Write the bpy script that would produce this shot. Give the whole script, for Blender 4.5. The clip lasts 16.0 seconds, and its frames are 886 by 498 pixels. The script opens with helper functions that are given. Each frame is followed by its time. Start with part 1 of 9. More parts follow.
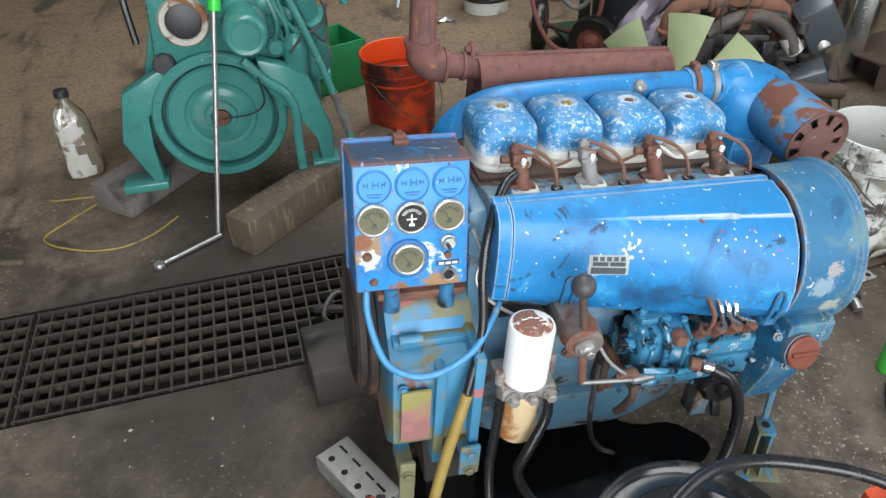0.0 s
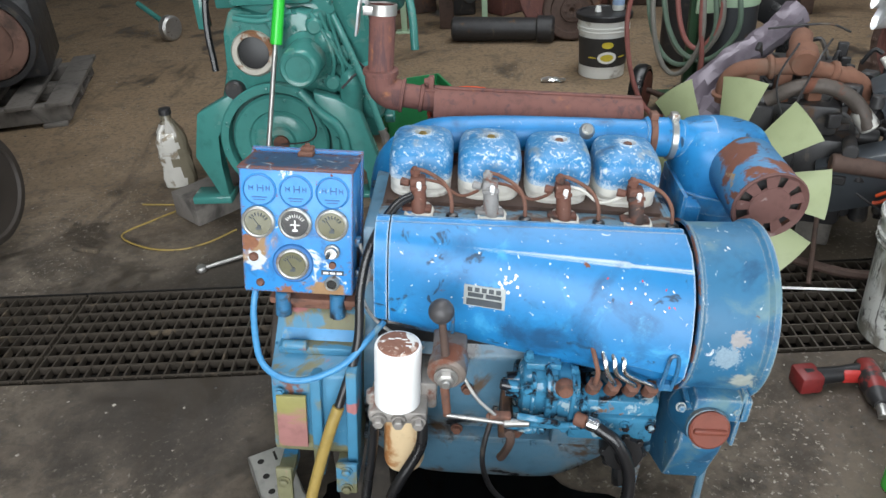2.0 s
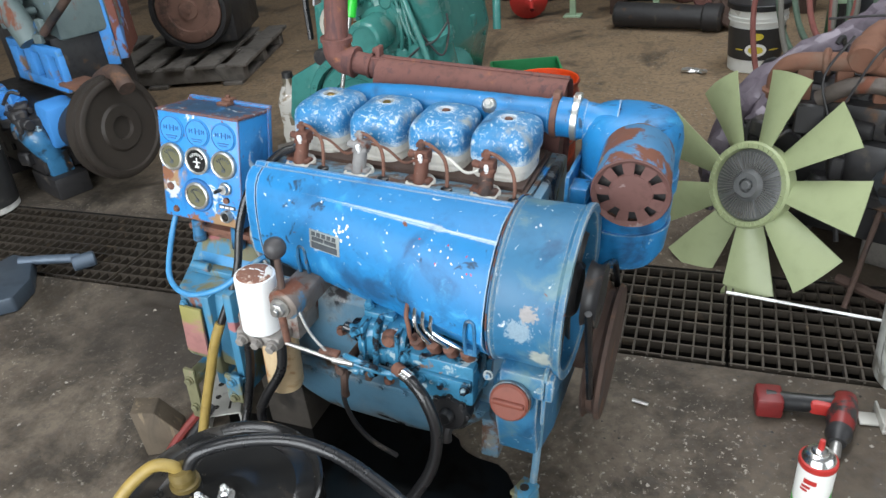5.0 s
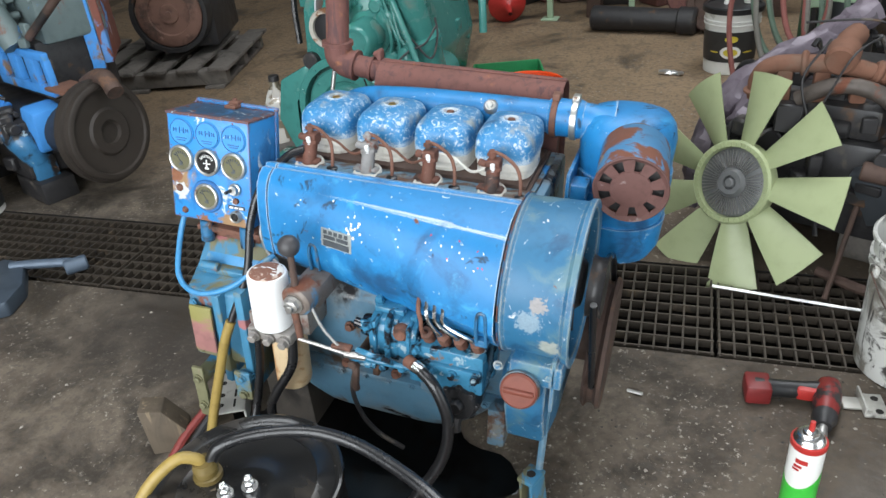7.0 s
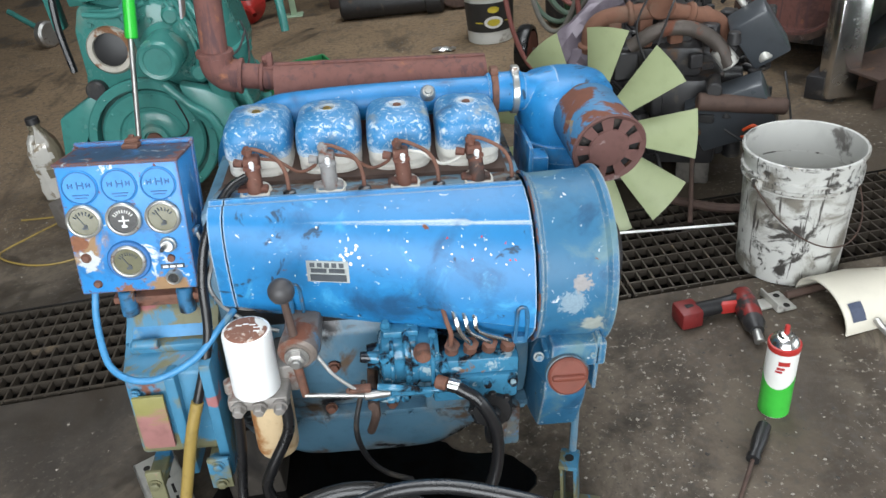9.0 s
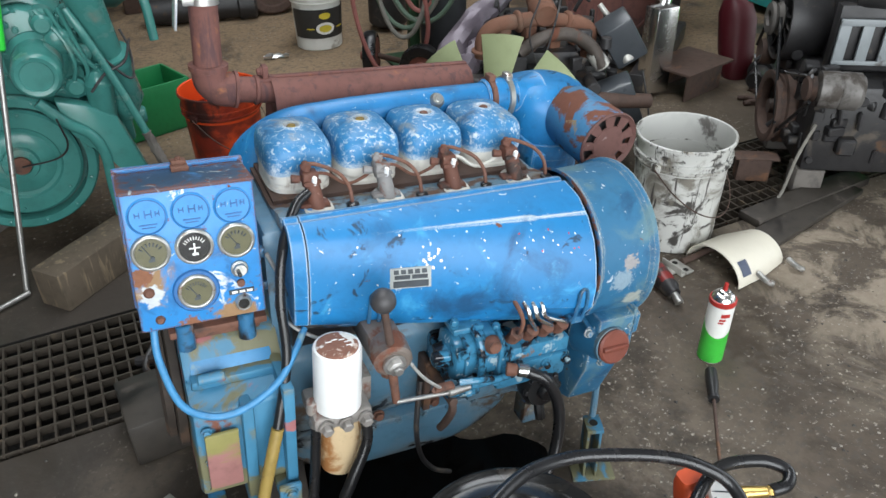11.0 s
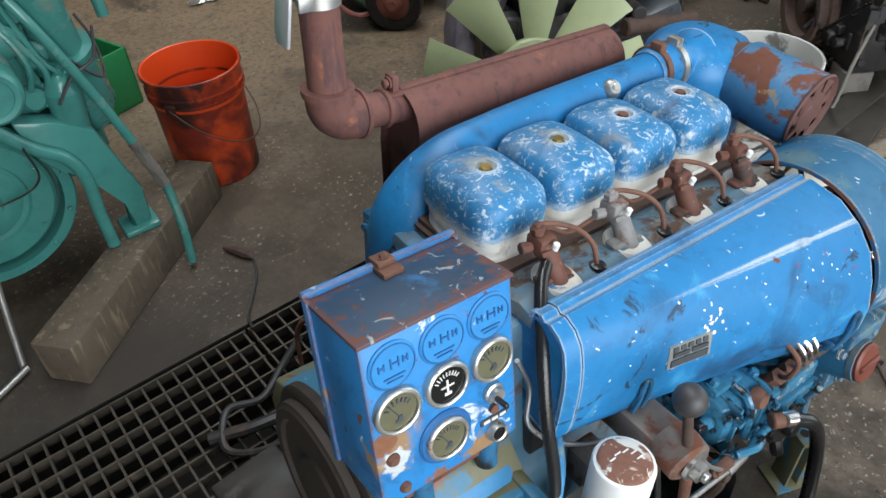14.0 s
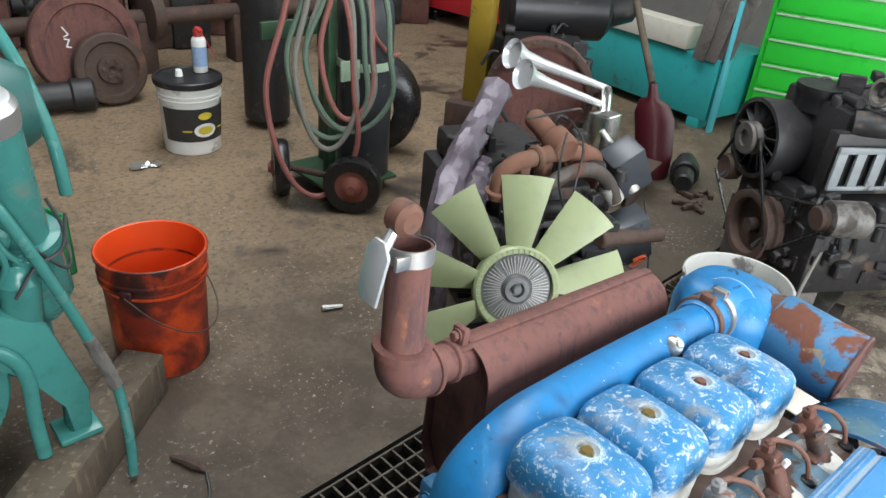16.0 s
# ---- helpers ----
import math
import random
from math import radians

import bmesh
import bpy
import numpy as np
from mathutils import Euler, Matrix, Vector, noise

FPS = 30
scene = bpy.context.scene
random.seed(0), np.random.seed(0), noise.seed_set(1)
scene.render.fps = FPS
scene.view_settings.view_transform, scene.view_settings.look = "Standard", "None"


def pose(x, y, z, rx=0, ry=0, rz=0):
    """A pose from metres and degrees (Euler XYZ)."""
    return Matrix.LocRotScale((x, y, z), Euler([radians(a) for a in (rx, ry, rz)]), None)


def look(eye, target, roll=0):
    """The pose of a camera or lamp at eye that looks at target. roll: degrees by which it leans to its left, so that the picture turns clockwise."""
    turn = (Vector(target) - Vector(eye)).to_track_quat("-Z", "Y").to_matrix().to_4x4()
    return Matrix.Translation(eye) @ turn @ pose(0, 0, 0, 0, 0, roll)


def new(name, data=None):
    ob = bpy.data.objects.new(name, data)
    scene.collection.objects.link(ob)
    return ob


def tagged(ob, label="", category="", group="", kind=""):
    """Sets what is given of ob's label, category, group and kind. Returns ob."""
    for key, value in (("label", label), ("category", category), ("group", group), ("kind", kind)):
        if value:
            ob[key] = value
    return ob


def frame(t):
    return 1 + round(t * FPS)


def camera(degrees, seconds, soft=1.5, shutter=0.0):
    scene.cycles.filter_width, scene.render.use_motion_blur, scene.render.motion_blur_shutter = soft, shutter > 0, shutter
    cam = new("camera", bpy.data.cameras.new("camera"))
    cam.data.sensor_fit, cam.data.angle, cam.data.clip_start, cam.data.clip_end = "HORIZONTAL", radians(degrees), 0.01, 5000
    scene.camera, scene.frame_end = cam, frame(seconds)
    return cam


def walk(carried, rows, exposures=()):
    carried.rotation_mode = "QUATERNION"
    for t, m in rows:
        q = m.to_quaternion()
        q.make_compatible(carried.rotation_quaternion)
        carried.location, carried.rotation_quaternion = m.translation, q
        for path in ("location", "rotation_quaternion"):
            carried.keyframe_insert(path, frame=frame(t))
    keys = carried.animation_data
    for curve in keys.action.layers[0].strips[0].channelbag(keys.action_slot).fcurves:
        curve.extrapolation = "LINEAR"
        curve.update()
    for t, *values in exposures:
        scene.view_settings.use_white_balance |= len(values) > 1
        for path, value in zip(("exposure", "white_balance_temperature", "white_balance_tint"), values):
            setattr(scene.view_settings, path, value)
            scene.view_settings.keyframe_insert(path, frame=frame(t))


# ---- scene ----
cam = camera(61.8, 16.0)
PATH = [
    (0, (-0.578, -1.21, 1.414), (-0.238, 0.369, 0.234), -2.3),
    (0.5, (-0.566, -1.16, 1.398), (-0.111, 0.422, 0.261), -2.8),
    (1, (-0.481, -1.183, 1.378), (-0.054, 0.444, 0.296), -1.6),
    (1.5, (-0.285, -1.305, 1.363), (-0.219, 0.4, 0.321), -1.0),
    (2, (-0.087, -1.318, 1.334), (-0.193, 0.402, 0.32), -3.2),
    (2.5, (0.095, -1.272, 1.314), (-0.192, 0.455, 0.347), -2.9),
    (3, (0.235, -1.278, 1.307), (-0.23, 0.418, 0.356), -3.3),
    (3.5, (0.48, -1.343, 1.307), (-0.114, 0.28, 0.301), -1.9),
    (4, (0.592, -1.337, 1.299), (-0.11, 0.24, 0.288), -4.1),
    (4.5, (0.611, -1.336, 1.302), (-0.086, 0.252, 0.306), -4.9),
    (4.7, (0.621, -1.293, 1.286), (-0.103, 0.281, 0.288), -6.1),
    (7, (0.576, -1.366, 1.308), (-0.077, 0.239, 0.308), -5.6),
    (7.5, (0.555, -1.374, 1.304), (-0.092, 0.236, 0.309), -7.3),
    (8, (0.474, -1.365, 1.301), (-0.081, 0.266, 0.284), -7.5),
    (8.5, (0.269, -1.319, 1.295), (0.104, 0.37, 0.237), -8.2),
    (8.7, (0.193, -1.315, 1.292), (0.113, 0.376, 0.227), -8.0),
    (10.8, (-0.43, -1.266, 1.355), (0.269, 0.273, 0.285), -1.3),
    (11, (-0.445, -1.238, 1.359), (0.225, 0.289, 0.255), -1.0),
    (11.5, (-0.452, -1.156, 1.349), (0.108, 0.387, 0.207), -1.5),
    (12, (-0.519, -1.05, 1.343), (0.1, 0.438, 0.16), -2.3),
    (12.5, (-0.663, -0.94, 1.38), (0.204, 0.441, 0.222), -4.8),
    (13, (-0.711, -0.852, 1.389), (0.254, 0.514, 0.294), -1.0),
    (13.5, (-0.68, -0.73, 1.386), (0.188, 0.567, 0.136), -2.4),
    (14, (-0.689, -0.62, 1.377), (0.146, 0.622, 0.05), -3.6),
    (14.5, (-0.795, -0.481, 1.411), (0.262, 0.672, 0.165), -2.5),
    (15, (-0.863, -0.406, 1.434), (0.289, 0.706, 0.235), 1.5),
    (15.5, (-0.858, -0.375, 1.441), (0.366, 0.758, 0.337), 1.7),
    (16, (-0.779, -0.326, 1.428), (0.432, 0.922, 0.441), 5.4),
]
walk(cam, [(t, look(eye, target, roll)) for t, eye, target, roll in PATH],
     exposures=[(0, -0.05), (1.5, -0.10), (3, -0.17), (4.5, -0.07), (7, -0.05), (8.5, -0.14), (11, -0.24), (12, -0.31), (13.5, -0.31), (14.5, -0.26), (15.2, -0.06), (16, 0.22)])
# ---------------------------------------------------------------- world, sun, lights
world = bpy.data.worlds.new("world")
scene.world = world
world.use_nodes = True
_n = world.node_tree.nodes
_sky = _n.new("ShaderNodeTexSky")
_sky.sky_type, _sky.sun_disc = "NISHITA", False
_sky.sun_elevation, _sky.sun_rotation = radians(26), radians(270)
world.node_tree.links.new(_sky.outputs[0], _n["Background"].inputs[0])
_n["Background"].inputs[1].default_value = 0.12

sun = new("sun", bpy.data.lights.new("sun", "SUN"))
sun.data.energy, sun.data.angle, sun.data.color = 2.5, radians(0.6), (1.0, 0.95, 0.87)
sun.matrix_world = look((-9.0, 0.5, 4.5), (0, 0, 0))


def opening_light(name, centre, target, w, h, watts, color=(0.93, 0.97, 1.0)):
    """Sky light that falls in through an opening."""
    lamp = new(name, bpy.data.lights.new(name, "AREA"))
    lamp.data.shape, lamp.data.size, lamp.data.size_y = "RECTANGLE", w, h
    lamp.data.energy, lamp.data.color = watts, color
    lamp.matrix_world = look(centre, target)
    return lamp


opening_light("door_daylight", (-0.45, -3.9, 1.7), (-0.3, 3, 0.8), 4.2, 3.0, 345)
opening_light("roof_daylight", (0.6, 1.4, 4.4), (0.5, 1.2, 0), 1.4, 6.0, 225)
opening_light("side_daylight", (5.0, -1.4, 2.0), (0, 0.2, 0.6), 4.6, 3.6, 120)

# ---------------------------------------------------------------- node helpers and materials


class Nodes:
    def __init__(self, name):
        self.m = bpy.data.materials.new(name)
        self.m.use_nodes = True
        self.t = self.m.node_tree
        self.bsdf = self.t.nodes["Principled BSDF"]
        tc = self.t.nodes.new("ShaderNodeTexCoord")
        self.co = tc.outputs["Object"]

    def set(self, socket, value):
        if hasattr(value, "is_output"):
            self.t.links.new(value, socket)
        else:
            socket.default_value = value

    def shifted(self):
        """Coordinates shifted for each object, so that alike pieces differ."""
        info = self.t.nodes.new("ShaderNodeObjectInfo")
        mul = self.math("MULTIPLY", info.outputs["Random"], 37.0)
        add = self.t.nodes.new("ShaderNodeVectorMath")
        add.operation = "ADD"
        self.t.links.new(self.co, add.inputs[0])
        self.t.links.new(mul, add.inputs[1])
        self.co = add.outputs[0]
        self.random = info.outputs["Random"]
        return self

    def stretch(self, sx, sy, sz):
        mp = self.t.nodes.new("ShaderNodeMapping")
        mp.inputs["Scale"].default_value = (sx, sy, sz)
        self.t.links.new(self.co, mp.inputs[0])
        return mp.outputs[0]

    def noise(self, scale, detail=4.0, rough=0.55, dist=0.0, co=None):
        n = self.t.nodes.new("ShaderNodeTexNoise")
        self.t.links.new(co or self.co, n.inputs["Vector"])
        n.inputs["Scale"].default_value, n.inputs["Detail"].default_value = scale, detail
        n.inputs["Roughness"].default_value, n.inputs["Distortion"].default_value = rough, dist
        return n.outputs[0]

    def voronoi(self, scale, co=None, feature="F1"):
        n = self.t.nodes.new("ShaderNodeTexVoronoi")
        n.feature = feature
        self.t.links.new(co or self.co, n.inputs["Vector"])
        n.inputs["Scale"].default_value = scale
        return n.outputs[0]

    def ramp(self, fac, lo, hi):
        n = self.t.nodes.new("ShaderNodeMapRange")
        n.interpolation_type = "SMOOTHSTEP"
        self.t.links.new(fac, n.inputs[0])
        n.inputs[1].default_value, n.inputs[2].default_value = lo, hi
        return n.outputs[0]

    def math(self, op, a, b=0.0):
        n = self.t.nodes.new("ShaderNodeMath")
        n.operation = op
        self.set(n.inputs[0], a)
        self.set(n.inputs[1], b)
        return n.outputs[0]

    def mix(self, fac, a, b):
        n = self.t.nodes.new("ShaderNodeMix")
        n.data_type = "RGBA"
        self.set(n.inputs[0], fac)
        self.set(n.inputs[6], a if hasattr(a, "is_output") else (*a, 1))
        self.set(n.inputs[7], b if hasattr(b, "is_output") else (*b, 1))
        return n.outputs[2]

    def mixf(self, fac, a, b):
        n = self.t.nodes.new("ShaderNodeMix")
        self.set(n.inputs[0], fac)
        self.set(n.inputs[2], a)
        self.set(n.inputs[3], b)
        return n.outputs[0]

    def edges(self, radius):
        """1 near worn edges, 0 on the open faces."""
        b = self.t.nodes.new("ShaderNodeBevel")
        b.samples = 4
        b.inputs[0].default_value = radius
        g = self.t.nodes.new("ShaderNodeNewGeometry")
        d = self.t.nodes.new("ShaderNodeVectorMath")
        d.operation = "DOT_PRODUCT"
        self.t.links.new(b.outputs[0], d.inputs[0])
        self.t.links.new(g.outputs["Normal"], d.inputs[1])
        return self.math("SUBTRACT", 1.0, d.outputs["Value"])

    def near(self, centre, radius):
        """1 at the centre, 0 at the radius and below it outside."""
        n = self.t.nodes.new("ShaderNodeVectorMath")
        n.operation = "DISTANCE"
        self.t.links.new(self.co, n.inputs[0])
        n.inputs[1].default_value = centre
        return self.math("SUBTRACT", 1.0, self.math("DIVIDE", n.outputs["Value"], radius))

    def split(self):
        n = self.t.nodes.new("ShaderNodeSeparateXYZ")
        self.t.links.new(self.co, n.inputs[0])
        return n.outputs

    def finish(self, color, rough, metal=0.0, height=None, bump=0.2, depth=0.002):
        self.set(self.bsdf.inputs["Base Color"], color if hasattr(color, "is_output") else (*color, 1))
        self.set(self.bsdf.inputs["Roughness"], rough)
        self.set(self.bsdf.inputs["Metallic"], metal)
        if height is not None:
            b = self.t.nodes.new("ShaderNodeBump")
            b.inputs["Strength"].default_value, b.inputs["Distance"].default_value = bump, depth
            self.t.links.new(height, b.inputs["Height"])
            self.t.links.new(b.outputs[0], self.bsdf.inputs["Normal"])
        return self.m


def tint(c, k):
    return tuple(min(1, v * k) for v in c)


def surface(name, base, rough=0.5, metal=0.0, vary=0.25, grain=60, layers=(), worn=None, bump=0.15, shift=False, streak=None, spots=()):
    """A worn surface. layers: (colour, scale, low, high, roughness, distortion) over the base; worn: (colour, radius, threshold)."""
    s = Nodes(name)
    if shift:
        s.shifted()
    big = s.noise(grain / 12, 5)
    col = s.mix(big, tint(base, 1 - vary), tint(base, 1 + vary))
    fine = s.noise(grain, 6)
    col = s.mix(s.ramp(fine, 0.45, 0.8), col, tint(base, 1 - 0.8 * vary))
    r = s.mixf(s.noise(grain / 4, 4), max(rough - 0.12, 0.03), min(rough + 0.15, 1))
    h = s.math("MULTIPLY", fine, 0.35)
    if worn:
        w_col, radius, thr = worn
        e = s.math("ADD", s.math("MULTIPLY", s.edges(radius), 2.2), s.math("MULTIPLY", s.noise(70, 6, 0.65), 0.55))
        m = s.ramp(e, thr, thr + 0.06)
        col, r = s.mix(m, col, w_col), s.mixf(m, r, 0.75)
        h = s.math("SUBTRACT", h, s.math("MULTIPLY", m, 0.3))
    for c, scale, lo, hi, lr, dist in layers:
        m = s.ramp(s.noise(scale, 7, 0.62, dist), lo, hi)
        c2 = s.mix(s.noise(scale * 5, 4), tint(c, 0.75), tint(c, 1.2))
        col, r = s.mix(m, col, c2), s.mixf(m, r, lr)
        h = s.math("SUBTRACT", h, s.math("MULTIPLY", m, 0.3))
    for c, centre, radius, scale in spots:
        m = s.ramp(s.math("ADD", s.math("MULTIPLY", s.noise(scale, 7, 0.68, 0.5), 1.5), s.near(centre, radius)), 1.12, 1.30)
        c2 = s.mix(s.noise(scale * 2, 5), tint(c, 0.7), tint(c, 1.25))
        col, r = s.mix(m, col, c2), s.mixf(m, r, 0.7)
    if streak:
        c, lo, hi = streak
        m = s.ramp(s.noise(9, 5, 0.6, 0.4, s.stretch(6, 6, 0.7)), lo, hi)
        col = s.mix(m, col, c)
    return s.finish(col, r, metal, h, bump)


RUST, DIRT, BARE = (0.16, 0.058, 0.033), (0.06, 0.05, 0.042), (0.62, 0.62, 0.6)
BLUE = (0.014, 0.185, 0.435)
m_blue = surface("blue_paint", BLUE, 0.42, vary=0.25, grain=45, bump=0.15, worn=((0.40, 0.48, 0.54), 0.006, 0.56), layers=(
    ((0.52, 0.60, 0.66), 70, 0.662, 0.685, 0.6, 0.9), ((0.012, 0.075, 0.18), 7, 0.50, 0.70, 0.5, 0.6), ((0.014, 0.05, 0.10), 19, 0.61, 0.67, 0.6, 0.7), ((0.05, 0.30, 0.56), 11, 0.56, 0.70, 0.4, 0.5),
    (RUST, 24, 0.70, 0.73, 0.8, 0.2), ((0.18, 0.22, 0.22), 5, 0.60, 0.80, 0.6, 0.3)))
m_cover = surface("chipped_blue_paint", (0.026, 0.185, 0.395), 0.42, vary=0.25, grain=50, bump=0.25, worn=((0.58, 0.64, 0.68), 0.020, 0.335), layers=(
    ((0.44, 0.53, 0.60), 110, 0.575, 0.605, 0.6, 0.9), ((0.42, 0.51, 0.58), 46, 0.635, 0.665, 0.6, 0.9), ((0.02, 0.09, 0.20), 10, 0.56, 0.7, 0.5, 0.4), ((0.27, 0.30, 0.30), 12, 0.54, 0.68, 0.7, 0.5)))
m_box = surface("panel_blue_paint", (0.026, 0.225, 0.55), 0.38, vary=0.18, grain=50, bump=0.15, worn=((0.15, 0.06, 0.04), 0.008, 0.335), spots=(((0.30, 0.18, 0.09), (-0.35, -0.22, -0.235), 0.055, 45), ((0.24, 0.10, 0.05), (-0.42, -0.22, -0.245), 0.045, 60), ((0.52, 0.56, 0.58), (-0.475, -0.20, -0.175), 0.034, 60), ((0.22, 0.09, 0.045), (-0.485, -0.20, -0.14), 0.03, 70), ((0.22, 0.09, 0.045), (-0.40, -0.2, -0.01), 0.035, 80)), layers=(
    ((0.60, 0.66, 0.72), 17, 0.605, 0.64, 0.6, 0.6), ((0.30, 0.19, 0.10), 8, 0.60, 0.67, 0.8, 0.6), (RUST, 22, 0.63, 0.665, 0.85, 0.3), ((0.02, 0.14, 0.36), 12, 0.54, 0.66, 0.4, 0.5)))
m_boxtop = surface("dull_dark_blue_paint", (0.022, 0.060, 0.115), 0.5, vary=0.35, grain=40, worn=((0.15, 0.055, 0.035), 0.014, 0.34), layers=(
    ((0.30, 0.34, 0.36), 40, 0.615, 0.64, 0.6, 0.9), ((0.03, 0.16, 0.36), 9, 0.56, 0.66, 0.45, 0.6), (RUST, 14, 0.62, 0.67, 0.85, 0.5)))
m_dirtyblue = surface("oily_blue_paint", (0.035, 0.15, 0.29), 0.32, vary=0.35, grain=35, bump=0.25, layers=(
    ((0.02, 0.018, 0.017), 9, 0.47, 0.58, 0.3, 0.6), ((0.2, 0.1, 0.05), 14, 0.60, 0.68, 0.85, 0.4), ((0.26, 0.36, 0.40), 26, 0.62, 0.67, 0.5, 0.4)))
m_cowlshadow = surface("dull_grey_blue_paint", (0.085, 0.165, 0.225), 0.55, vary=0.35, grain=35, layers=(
    ((0.17, 0.155, 0.125), 9, 0.46, 0.62, 0.8, 0.4), ((0.085, 0.045, 0.028), 15, 0.50, 0.60, 0.85, 0.4), ((0.30, 0.28, 0.24), 34, 0.60, 0.68, 0.8, 0.3), ((0.03, 0.2, 0.5), 12, 0.6, 0.68, 0.4, 0.3)))
m_bell = surface("olive_and_blue_worn_paint", (0.16, 0.155, 0.085), 0.5, vary=0.3, grain=30, bump=0.2, layers=(
    ((0.05, 0.20, 0.33), 5, 0.47, 0.53, 0.45, 0.8), ((0.34, 0.13, 0.13), 6, 0.61, 0.66, 0.6, 0.5), (RUST, 11, 0.62, 0.7, 0.85, 0.3), ((0.5, 0.55, 0.52), 18, 0.68, 0.72, 0.6, 0.5)))
m_rust = surface("rusted_steel", (0.150, 0.062, 0.050), 0.8, vary=0.35, grain=55, bump=0.35, streak=((0.085, 0.040, 0.040), 0.52, 0.68), layers=(
    ((0.075, 0.035, 0.03), 7, 0.5, 0.7, 0.9, 0.4), ((0.30, 0.12, 0.055), 16, 0.62, 0.74, 0.9, 0.3)))
m_brown = surface("rusty_brown_steel", (0.15, 0.066, 0.042), 0.7, vary=0.4, grain=70, bump=0.4, layers=(((0.06, 0.035, 0.028), 14, 0.52, 0.68, 0.8, 0.3),))
m_injector = surface("dark_rusty_injector", (0.125, 0.048, 0.030), 0.7, vary=0.45, grain=70, bump=0.4, layers=(((0.035, 0.022, 0.018), 18, 0.52, 0.62, 0.7, 0.4), ((0.30, 0.20, 0.15), 40, 0.64, 0.70, 0.8, 0.4)))
m_greyinj = surface("grey_rusty_injector", (0.21, 0.205, 0.20), 0.6, vary=0.35, grain=60, bump=0.3, layers=((RUST, 20, 0.54, 0.62, 0.85, 0.4),))
m_browniron = surface("dark_brown_greasy_iron", (0.034, 0.025, 0.019), 0.7, vary=0.4, grain=24, bump=0.3, layers=(((0.085, 0.052, 0.034), 9, 0.56, 0.70, 0.85, 0.4),))
m_darkrust = surface("dark_rusted_iron", (0.075, 0.045, 0.034), 0.75, vary=0.4, grain=40, bump=0.35, layers=(
    ((0.17, 0.085, 0.045), 9, 0.56, 0.7, 0.85, 0.3), ((0.02, 0.018, 0.017), 6, 0.56, 0.7, 0.6, 0.2)))
m_iron = surface("oily_black_iron", (0.024, 0.023, 0.024), 0.45, vary=0.5, grain=40, bump=0.35, layers=(
    ((0.09, 0.075, 0.06), 12, 0.56, 0.7, 0.75, 0.3), ((0.1, 0.055, 0.03), 8, 0.62, 0.72, 0.8, 0.2)))
m_steel = surface("dull_steel", (0.45, 0.44, 0.42), 0.42, 0.9, vary=0.25, grain=60, layers=(((0.15, 0.09, 0.06), 20, 0.6, 0.7, 0.8, 0.3),))
m_chrome = surface("bright_steel", (0.75, 0.75, 0.74), 0.22, 1.0, vary=0.1, grain=50)
m_alu = surface("dirty_cast_aluminium", (0.52, 0.51, 0.47), 0.5, 0.5, vary=0.3, grain=40, bump=0.3, layers=((DIRT, 12, 0.54, 0.7, 0.7, 0.3),))
m_whitebase = surface("dirty_white_casting", (0.66, 0.64, 0.58), 0.6, vary=0.25, grain=50, layers=(
    ((0.20, 0.13, 0.08), 16, 0.60, 0.72, 0.85, 0.4), ((0.05, 0.18, 0.38), 12, 0.62, 0.68, 0.5, 0.3)))
m_filter = surface("white_filter_paint", (0.80, 0.81, 0.80), 0.35, vary=0.04, grain=40, worn=((0.23, 0.09, 0.05), 0.004, 0.56), layers=((RUST, 9, 0.735, 0.75, 0.85, 0.4),))
m_filtertop = surface("rusted_filter_top", (0.72, 0.70, 0.65), 0.6, vary=0.1, grain=60, layers=(((0.22, 0.10, 0.065), 21, 0.44, 0.48, 0.8, 0.8), ((0.55, 0.42, 0.34), 40, 0.60, 0.66, 0.7, 0.5)))
m_bowl = surface("rust_streaked_cream_paint", (0.66, 0.50, 0.30), 0.5, vary=0.2, grain=40, layers=(((0.40, 0.17, 0.05), 11, 0.48, 0.60, 0.8, 0.5), ((0.15, 0.06, 0.03), 9, 0.62, 0.7, 0.85, 0.3)))
m_rubber = surface("black_rubber", (0.012, 0.012, 0.013), 0.27, vary=0.3, grain=60, layers=(((0.06, 0.055, 0.05), 14, 0.6, 0.75, 0.8, 0.2),))
m_hoseblue = surface("blue_painted_hose", (0.05, 0.23, 0.45), 0.4, vary=0.3, grain=60, layers=(((0.18, 0.3, 0.36), 25, 0.55, 0.68, 0.6, 0.2),))
m_yellow = surface("yellow_hose", (0.30, 0.21, 0.055), 0.5, vary=0.3, grain=50, layers=((DIRT, 14, 0.58, 0.72, 0.7, 0.3),))
m_black = surface("black_plastic", (0.014, 0.014, 0.015), 0.38, vary=0.3, grain=50, layers=(((0.07, 0.06, 0.05), 10, 0.6, 0.75, 0.8, 0.2),))
m_knob = surface("worn_black_knob", (0.045, 0.043, 0.045), 0.5, vary=0.3, grain=70)
m_glass_dial = surface("olive_dial", (0.135, 0.13, 0.08), 0.12, vary=0.3, grain=40)
m_dialblack = surface("black_dial", (0.012, 0.012, 0.012), 0.2, vary=0.1)
m_white = surface("white_marking", (0.75, 0.75, 0.73), 0.5, vary=0.08)
m_bezel = surface("worn_chrome_bezel", (0.55, 0.55, 0.52), 0.32, 0.8, vary=0.2, layers=(((0.2, 0.1, 0.05), 30, 0.58, 0.68, 0.8, 0.2),))
m_plate = surface("tin_name_plate", (0.42, 0.45, 0.44), 0.4, 0.6, vary=0.25, grain=50)
